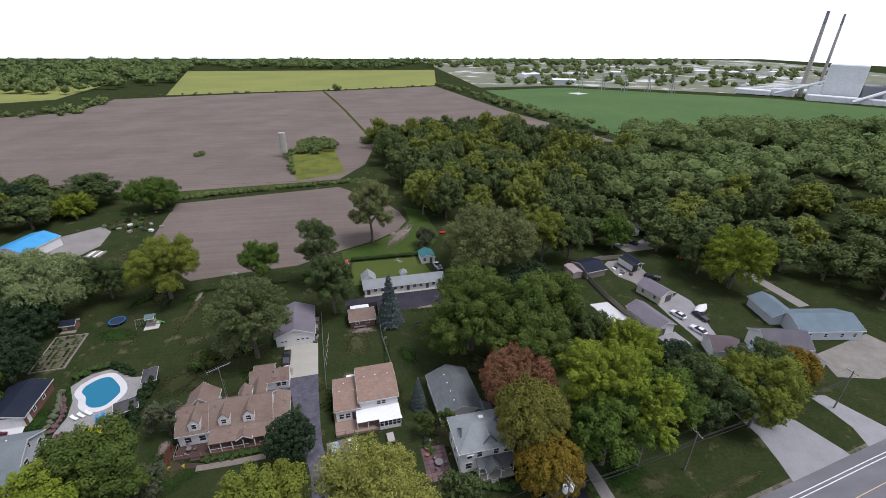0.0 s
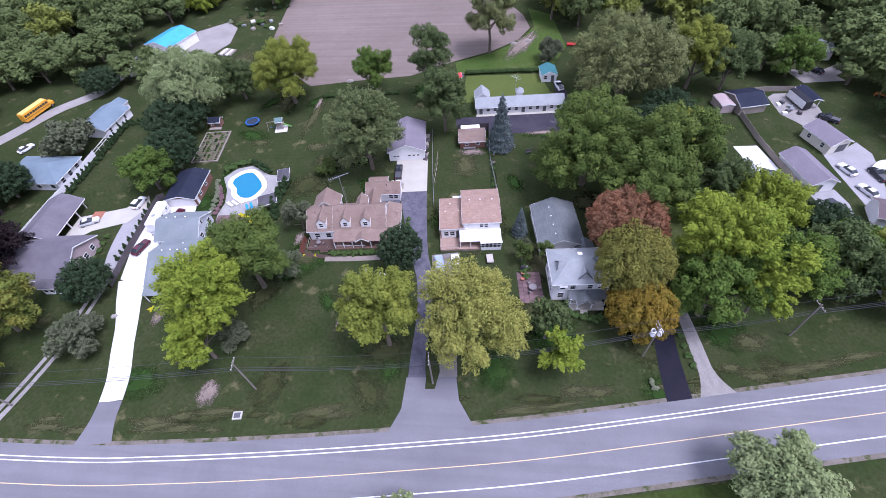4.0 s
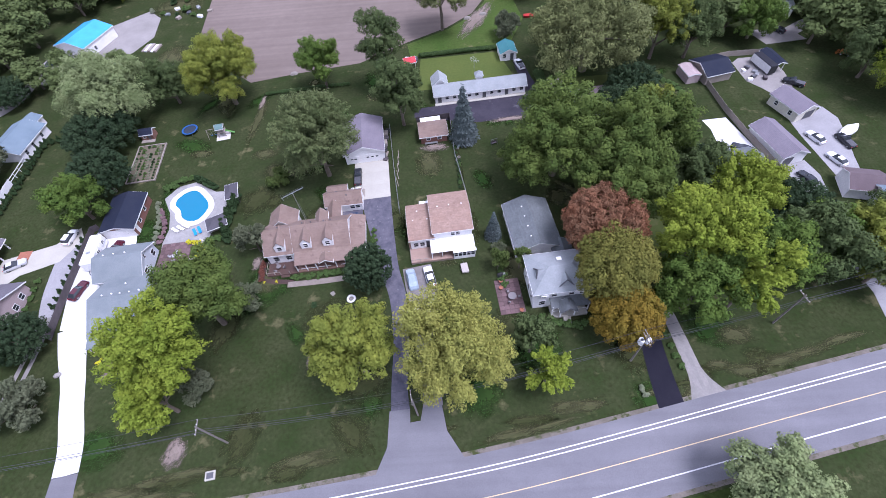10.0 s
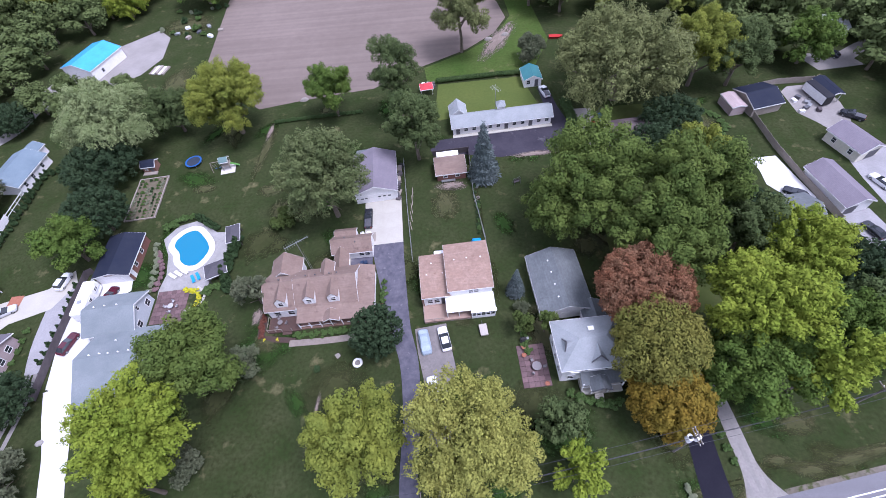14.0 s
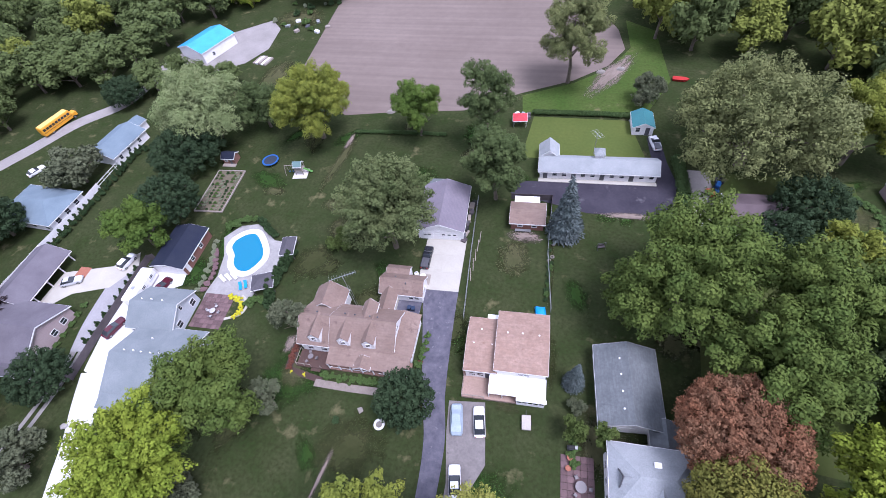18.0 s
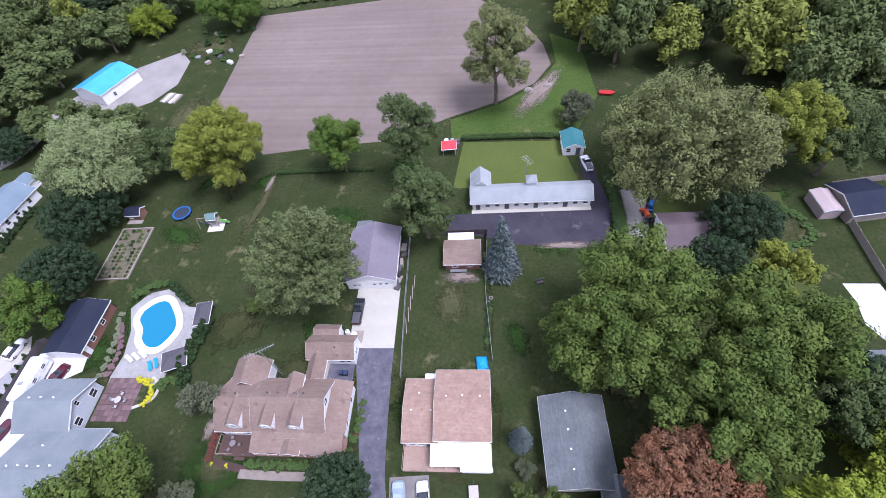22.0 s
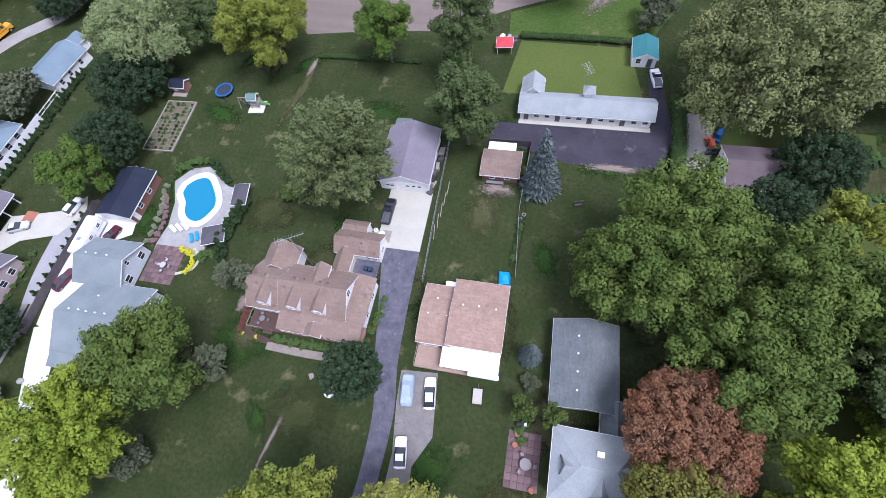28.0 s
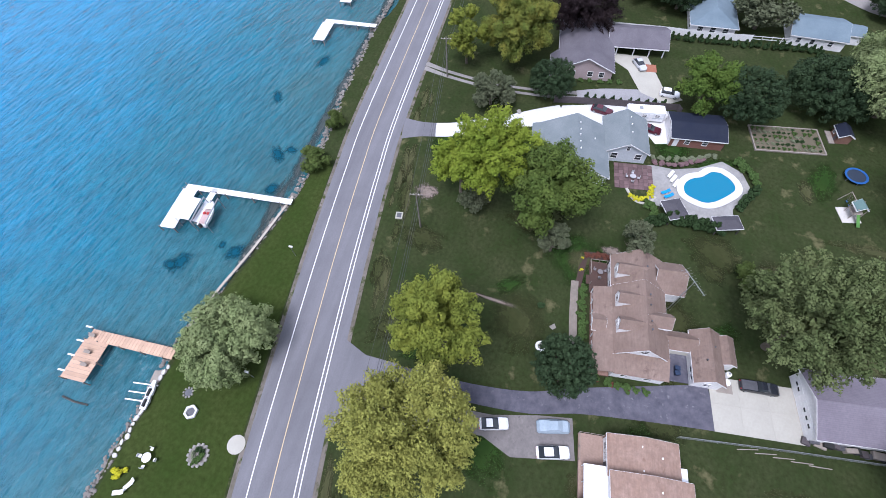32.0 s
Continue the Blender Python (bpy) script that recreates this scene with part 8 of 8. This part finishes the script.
for i in range(7):
    solid("storage_box", Build().soft_box(-.65, -.45, 0, .65, .45, .6 + .2 * (i % 2), .06), (TRIM, DARKSTEEL, STEEL, DARKWOOD)[i % 4], "pale stored equipment in the gravel yard", "equipment", at(95.4 + 1.3 * (i % 4), 32.4 + 3.2 * (i // 4) + (i % 3), 25 * i), "stored equipment")
boat = thing("covered_boat", "boat under a white cover on the concrete drive", "boat", at(108.4, 9.8, -60))
part("cover", Build().loft([section(0, .6, .9, .8, .5, -2.8), section(0, .5, 1.7, 1.2, .5, -1), section(0, .5, 1.8, 1.2, .4, .6), section(0, .7, 1.2, .3, .1, 3.0)]), TRIM, boat)
part("trailer", Build().box(-.8, -2.6, .35, .8, 2.6, .5), DARKSTEEL, boat)
wheels(boat, [(-1.0, -.6), (1.0, -.6)])

# ---- shore ----
DARKSTAIN = mat("waterlogged wood", (0.05, 0.05, 0.045), (0.03, 0.032, 0.03), 0.6, 0.6, 5.0, 0.3)
SHOREROCK = mat("weathered shore rubble", (0.23, 0.205, 0.18), (0.14, 0.13, 0.115), 0.9, 0.7, 5.0, 0.4, third=((0.38, 0.36, 0.33), 0.9, 0.58))
PALESTONE = mat("pale shore stone", (0.56, 0.54, 0.50), (0.40, 0.385, 0.36), 0.9, 0.8, 5.0, 0.3)


def shore_rocks():
    g = random.Random(9)
    b = Build()
    for i in range(1150):
        x = g.uniform(-118, 48)
        if -13 < x < 2 and g.random() < .7:
            continue
        y = shore_y(x) + g.uniform(-1.1, .9)
        r = g.uniform(.14, .40)
        z = -.55 + (y - shore_y(x)) * .35 + .2
        pts = [[(x + math.cos(k * 1.05 + s) * r * q * g.uniform(.75, 1.2), y + math.sin(k * 1.05 + s) * r * q * g.uniform(.75, 1.2), z + dz * r) for k in range(6)] for q, dz, s in ((.8, -.6, 0), (1, 0, .3), (.55, .5, .5))]
        b.loft(pts)
    solid("shore_rocks", b, SHOREROCK, "grey boulders and rubble along the waterline", "rocks", kind="stuff")


shore_rocks()
g = random.Random(77)
for i in range(16):
    x = 10.4 + i * .92
    if 13.0 < x < 16.6:
        continue
    y, u, v = shore_y(x) + .75 + g.uniform(-.2, .2), g.uniform(.3, .62), g.uniform(.26, .5)
    solid("flat_stone", Build().loft([[(math.cos(k * 1.05) * u * f * (1 + .2 * math.sin(k * 2.3 + i)), math.sin(k * 1.05) * v * f, z) for k in range(6)] for f, z in ((.9, -.25), (1, .1), (.9, .17))]), PALESTONE, "pale flat stone on the lawn's shore edge", "stone", at(x, y, g.uniform(-25, 25)), "shore edge stones")
solid("floating_log", Build().tube([(18.6, -100.2, -.66), (18.9, -97.6, -.64), (18.8, -95.2, -.68)], .17, 7), DARKSTAIN, "dark waterlogged log lying in the shallows", "log")
solid("seawall", ribbon([(-27, -79.4), (-14, -81.7), (-5, -83.9), (3, -85.6)], .5, .18), mat("old wall concrete", (.42, .37, .31), (.34, .3, .25), .9, .5, 3.0, .3), "low pale concrete seawall", "wall", kind="structure")


def boat_hoist():
    h = thing("boat_lift", "steel boat lift with a red and white boat beside the dock", "boat lift", at(-18.6, -93.6, 5))
    for x in (-3, 3):
        for y in (-1.5, 1.5):
            part("post", Build().cyl(x, y, -2, 2.6, .09, 8), STEEL, h)
    part("beam", Build().box(-3, -1.6, 2.5, 3, -1.4, 2.65).box(-3, 1.4, 2.5, 3, 1.6, 2.65), STEEL, h)
    return h


boat_hoist()


def motor_boat(x, y, turn, z, hull, label, length=5.6):
    m = thing("motor_boat", label, "boat", at(x, y, turn, z))
    L = length / 2
    part("hull", Build().loft([section(0, .1, .9, .7, .95, -L), section(0, 0, .95, .75, 1.05, -L * .3), section(0, .1, 1.0, .6, 1.0, L * .4), section(0, .5, 1.1, .08, .15, L)]), hull, m)
    part("deck", Build().soft_box(-.75, -L + .3, .9, .75, L * .35, 1.02, .03), mat("boat interior", (.5, .38, .36), (.42, .3, .28), .7), m)
    part("windscreen", Build().slab((-.8, L * .35, 1.0), (.8, L * .35, 1.0), (.6, L * .2, 1.5), (-.6, L * .2, 1.5), .03), GLASS, m)
    for u in (-.4, .4):
        part("seat", Build().soft_box(u - .25, -.4, 1.0, u + .25, .1, 1.35, .05), REDPAINT, m)
    part("outboard_motor", Build().soft_box(-.25, -L - .45, .6, .25, -L + .05, 1.5, .08), BLACK, m)


motor_boat(-18.6, -93.6, 95, .5, paint("boat white", (.75, .75, .75)), "red and white motor boat on the lift")
bcan = thing("boat_canopy", "white fabric boat canopy on steel posts", "canopy", at(-18.4, -97.4, 2))
part("cover", Build().loft([[(-2.6, -1.7, 2.4), (2.6, -1.7, 2.4), (2.6, 1.7, 2.4), (-2.6, 1.7, 2.4)], [(-2.3, -.5, 3.0), (2.3, -.5, 3.0), (2.3, .5, 3.0), (-2.3, .5, 3.0)]]), TRIM, bcan)
posts(bcan, [(-2.4, -1.5), (2.4, -1.5), (-2.4, 1.5), (2.4, 1.5)], -2, 2.45, .05, STEEL)


def watercraft(x, y, turn, label):
    w = thing("jet_ski", label, "watercraft", at(x, y, turn, .0))
    part("hull", Build().loft([section(0, .2, .6, .35, .5, -1.4), section(0, .1, .7, .45, .55, 0), section(0, .3, .75, .1, .25, 1.5)]), paint("boat white", (.75, .75, .75)), w)
    part("seat", Build().soft_box(-.2, -1.0, .65, .2, .2, 1.0, .06), BLACK, w)
    part("handlebar", Build().tube([(-.35, .4, 1.1), (.35, .4, 1.1)], .03, 6).cyl(0, .4, .7, 1.1, .05, 6), DARKSTEEL, w)


watercraft(14.4, -85.6, 95, "white jet ski on a shore ramp")
watercraft(16.0, -85.4, 95, "white jet ski on a shore ramp")
rk = thing("launch_ramp", "pale timber launch ramp rails at the water", "ramp", at(15.0, -87.2, 95))
for u in (-1.4, -.2, 1.2):
    part("rail", Build().slab((-2.6, u, -.5), (-2.6, u + .2, -.5), (2.2, u + .2, .15), (2.2, u, .15), .12), TRIM, rk)
st = thing("dock_steps", "pale wooden steps down to the water", "steps", at(12.2, -86.2, 95))
for i in range(4):
    part("tread", Build().box(-1.2 + i * .5, -1.0, -.5 + i * .18, -.8 + i * .5, 1.0, -.42 + i * .18), WOOD, st)
for x, y in ((8.7, -100.4), (11.4, -99.4), (13.4, -98.6)):
    solid("dock_bench", Build().box(-.6, -.25, .4, .6, .25, .46).box(-.55, -.2, 0, -.45, .2, .4).box(.45, -.2, 0, .55, .2, .4).box(-.6, .22, .46, .6, .28, .85), WOOD, "weathered bench on the tan dock", "bench", at(x, y, 90, .75), "dock benches")


def ring_bed(x, y, r, kinds, label):
    t = thing("flower_bed", label, "flower bed", at(x, y, 0))
    n = 14
    for k in range(n):
        a = 2 * math.pi * k / n
        part("edging_stone", Build().soft_box(math.cos(a) * r - .22, math.sin(a) * r - .2, 0, math.cos(a) * r + .22, math.sin(a) * r + .2, .2, .05), ROCK, t)
    part("soil", Build().cyl(0, 0, -.05, .1, r, 14), DIRT, t)
    for k in range(7):
        o = new("plant", BUSH[kinds[k % len(kinds)]])
        o.parent = t
        o.matrix_basis = Matrix.Translation((math.cos(k * 2.4) * r * .5, math.sin(k * 2.4) * r * .5, .05)) @ Matrix.Diagonal((.5, .5, .5, 1))


ring_bed(21.2, -73.5, 1.5, ("green", "dark", "pale"), "round stone-edged flower bed on the shore lawn")
bush("yellow", 26.1, -83.4, 1.0)
fr = thing("fire_ring", "dark ash circle ringed with low stones on the lawn", "fire ring", at(13.3, -79.8, 0))
part("ash", Build().cyl(0, 0, -.04, .04, .6, 12), DARKSTEEL, fr)
for k in range(9):
    a = k * 2 * math.pi / 9
    part("stone", Build().soft_box(math.cos(a) * .75 - .16, math.sin(a) * .75 - .15, -.02, math.cos(a) * .75 + .16, math.sin(a) * .75 + .15, .16, .05), ROCK, fr)
fp = thing("fire_pit", "hexagonal pale stone fire pit on the shore lawn", "fire pit", at(15.9, -77.7, 0))
part("wall", Build().loft([[(math.cos(k * math.pi / 3) * r, math.sin(k * math.pi / 3) * r, z) for k in range(6)] for r, z in ((1.1, 0), (1.1, .45), (.75, .45), (.7, .15))]), WHITECONCRETE, fp)
part("ash", Build().cyl(0, 0, .05, .16, .68, 10), DARKSTEEL, fp)
table_set(23.3, -80.5, 4, TRIM, "white garden table on the shore lawn", .7)
sun_chair(28.4, -82.3, 20, TRIM, "white garden lounger on the shore lawn")
sun_chair(27.2, -81.3, 60, TRIM, "white garden lounger on the shore lawn")
sheet("concrete_disc", [(18.5 + 1.4 * math.cos(k * .45), -68.6 + 1.4 * math.sin(k * .45)) for k in range(14)], CONCRETE, "round pale concrete pad by the road", "slab", .04)

# ---- far things ----
silo = thing("silo", "old pale concrete silo in the field", "silo", at(-35.6, 205.5, 0))
part("shaft", Build().cyl(0, 0, 0, 15, 2.2, 18, 2.1), CONCRETE, silo)
part("hoop", Build().cyl(0, 0, 4, 4.15, 2.26, 18).cyl(0, 0, 8, 8.15, 2.24, 18).cyl(0, 0, 12, 12.15, 2.2, 18), STEEL, silo)


def power_plant():
    p = thing("power_plant", "pale power station with two tall chimneys", "power plant", at(610, 408, -49.7))
    pale, dark = mat("pale cladding", (.78, .79, .8), (.7, .71, .72), .8, .02, .5, .05), mat("dark cladding", (.2, .21, .23), (.25, .26, .28), .8, .02, .5, .05)
    for x, y, w, d, h, m in ((-4, 0, 38, 26, 42, pale), (26, 2, 20, 22, 20, dark), (-30, -4, 14, 20, 16, pale), (56, 8, 40, 28, 36, pale), (-62, 0, 26, 16, 9, pale), (10, -26, 90, 10, 7, pale), (-95, -6, 40, 12, 6, pale)):
        part("block", Build().soft_box(x - w / 2, y - d / 2, 0, x + w / 2, y + d / 2, h, 1), m, p)
    for x, y, h, r in ((-44, 6, 86, 3.0), (-28, 45, 84, 2.2)):
        s = part("chimney", Build().cyl(x, y, 0, h, r, 16, r * .62), mat("chimney concrete", (.42, .38, .36), (.36, .33, .31), .8, .05, .5, .05), p)
        part("chimney_top", Build().cyl(x, y, h, h + 14, r * .63, 16, r * .58), dark, s)
    for i in range(3):
        part("short_chimney", Build().cyl(50 + i * 9, 8, 40, 58, 1.4, 10), pale, p)
    for (a, b) in (((-70, -20, 4), (0, -8, 30)), ((-120, 10, 3), (-30, 0, 16)), ((10, -40, 3), (60, -6, 26))):
        part("conveyor", Build().tube([a, b], 1.8, 6), pale, p)


power_plant()
g = random.Random(4)
for i in range(26):
    x, y = g.uniform(300, 900), g.uniform(470, 900)
    if y < 640 - (x - 300) * .25:
        continue
    w, d, h = g.uniform(8, 40), g.uniform(8, 24), g.uniform(3, 8)
    b = thing("warehouse", "pale low industrial building far across the plain", "building", at(x, y, g.uniform(-20, 20)), "far industrial buildings")
    gable(b, -w / 2, w / 2, -d / 2, d / 2, h, h + 1.5, SIDING if i % 2 else GREYSIDING, WHITEROOF if i % 3 else GREYROOF)
for i in range(5):
    x, y = 330 + i * 26, 560 - i * 16
    pl = thing("pylon", "distant grey lattice power pylon", "pylon", at(x, y, 20), "pylons")
    part("leg_frame", Build().tube([(-3, -3, 0), (0, 0, 24)], .35, 5).tube([(3, -3, 0), (0, 0, 24)], .35, 5).tube([(3, 3, 0), (0, 0, 24)], .35, 5).tube([(-3, 3, 0), (0, 0, 24)], .35, 5), STEEL, pl)
    part("arm", Build().tube([(-6, 0, 19), (6, 0, 19)], .3, 5).tube([(-4, 0, 23), (4, 0, 23)], .3, 5), STEEL, pl)
sheet("pond", [(292, 520), (312, 524), (318, 508), (300, 500)], WHITECONCRETE, "small pale pond in the green field", "pond", .05)
far_wood("scrub", [(100, 245), (112, 262), (125, 262), (128, 250)], 6, 45, (1, 2), 1.5, "yellow weeds in the ploughed field")
far_wood("scrub", [(-90, 214), (-84, 218), (-80, 214), (-86, 211)], 5, 46, (1, 2.5), 2, "weedy islet in the ploughed field")


def box_trailer(x, y, turn):
    """A tall dark enclosed trailer with one white side."""
    t = thing("box_trailer", "tall dark box trailer with a white side in the gravel yard", "trailer", at(x, y, turn))
    part("body", Build().soft_box(-1.1, -3.6, .5, 1.1, 3.6, 2.8, .1), mat("dark trailer skin", (.02, .021, .026), (.03, .03, .036), .6, spec=.1), t)
    part("side_panel", Build().box(-1.115, -3.5, .6, -1.1, 3.5, 2.65), paint("trailer white", (.74, .74, .74)), t)
    part("rear_door", Build().box(-.95, -3.62, .6, .95, -3.6, 2.6), BLACK, t)
    part("hitch", Build().tube([(0, 3.6, .5), (0, 4.8, .5)], .06), DARKSTEEL, t)
    wheels(t, [(-1.0, -.4), (1.0, -.4), (-1.0, .5), (1.0, .5)])


box_trailer(100.6, 37.2, 12)
dock(-25.0, -95.6, -16.2, -95.6, 1.3, (1.0, 0.0), DOCKWHITE, "white finger dock beside the boat slip")


# ---- small things round the two middle houses ----
tank = thing("propane_tank", "white upright propane tank behind the brown house", "tank", at(-8.8, 2.2))
part("shell", Build().tube([(0, 0, .1), (0, 0, .25), (0, 0, 1.35), (0, 0, 1.5)], [.3, .42, .42, .18], 14), TRIM, tank)
part("valve_cap", Build().cyl(0, 0, 1.48, 1.66, .14, 10), STEEL, tank)
solid("door_mat", Build().soft_box(-.9, -1.2, 0, .9, 1.2, .07, .01), WOOD, "weathered board platform beside the tank", "platform", at(-7.0, 1.9, LOT, .03))
BINBLUE = mat("dark blue bin plastic", (.02, .035, .07), (.025, .04, .08), .5)
for i in range(2):
    bin_ = thing("rubbish_bin", "blue plastic wheeled bin beside the house", "bin", at(-8.2 + i * .8, -5.2, 10 * i), "rubbish bins")
    part("bucket", Build().loft([[(-.25, -.3, .05), (.25, -.3, .05), (.25, .3, .05), (-.25, .3, .05)], [(-.32, -.38, 1.0), (.32, -.38, 1.0), (.32, .38, 1.0), (-.32, .38, 1.0)]]), BINBLUE, bin_)
    part("lid", Build().soft_box(-.34, -.4, 1.0, .34, .4, 1.08, .02), BINBLUE, bin_)
g = random.Random(77)
for i in range(12):
    w, d, q = g.uniform(.3, .6), g.uniform(.4, .9), g.uniform(.3, .9)
    solid("stored_crate", Build().soft_box(-w, -d, 0, w, d, q, .04), (DARKWOOD, DARKSTEEL, WOOD, BLACK)[i % 4], "dark odds and ends stored along the garage wall", "crate", at(-1.75 + g.uniform(-.2, .2), 12.6 + i * .95, g.uniform(-20, 20)), "things along the garage")
for x, y in ((16.4, 11.4), (15.9, 10.4), (16.3, 14.6)):
    n = 14
    ring = lambda r, z: [(math.cos(2 * math.pi * k / n) * r, math.sin(2 * math.pi * k / n) * r, z) for k in range(n)]
    solid("old_tyre", Build().loft([ring(.38, 0), ring(.42, .1), ring(.38, .22), ring(.24, .22), ring(.22, .1), ring(.24, 0)], cap=False), POLEWOOD, "pale old tyre lying by the fence", "tyre", at(x, y, 0), "old tyres")
for i in range(9):
    bush(("dark", "green")[i % 2], 16.2 + g.uniform(-.15, .15), 1.5 + i * 1.05, g.uniform(.35, .6), 1.1, "fence-line plants")
bush("dark", -14.2, -27.1, .7)
bush("yellow", -53.6, -36.2, .6)
bush("mauve", -51.4, -37.2, .7)
yuc = thing("yucca", "spiky dark green yucca beside the pale drive", "plant", at(-58.6, -28.4))
for k in range(16):
    a, t = k * 2.4, .5 + .5 * (k % 4) / 3
    part("leaf", Build().slab((math.cos(a + 1.57) * .07, math.sin(a + 1.57) * .07, .1), (-math.cos(a + 1.57) * .07, -math.sin(a + 1.57) * .07, .1), (math.cos(a) * 1.1 * t, math.sin(a) * 1.1 * t, 1.3 - .5 * t), (math.cos(a) * 1.1 * t + .02, math.sin(a) * 1.1 * t, 1.31 - .5 * t), .02), mat("yucca leaf", (.03, .06, .025), (.045, .08, .03), .6), yuc)
solid("boulder", Build().loft([[(math.cos(k) * r, math.sin(k) * r * .8, z) for k in (0, 1.05, 2.1, 3.14, 4.2, 5.25)] for r, z in ((.6, 0), (.75, .2), (.5, .45), (.2, .55))]), ROCK, "pale boulder beside the drive", "boulder", at(-60.8, -38.3, 20))
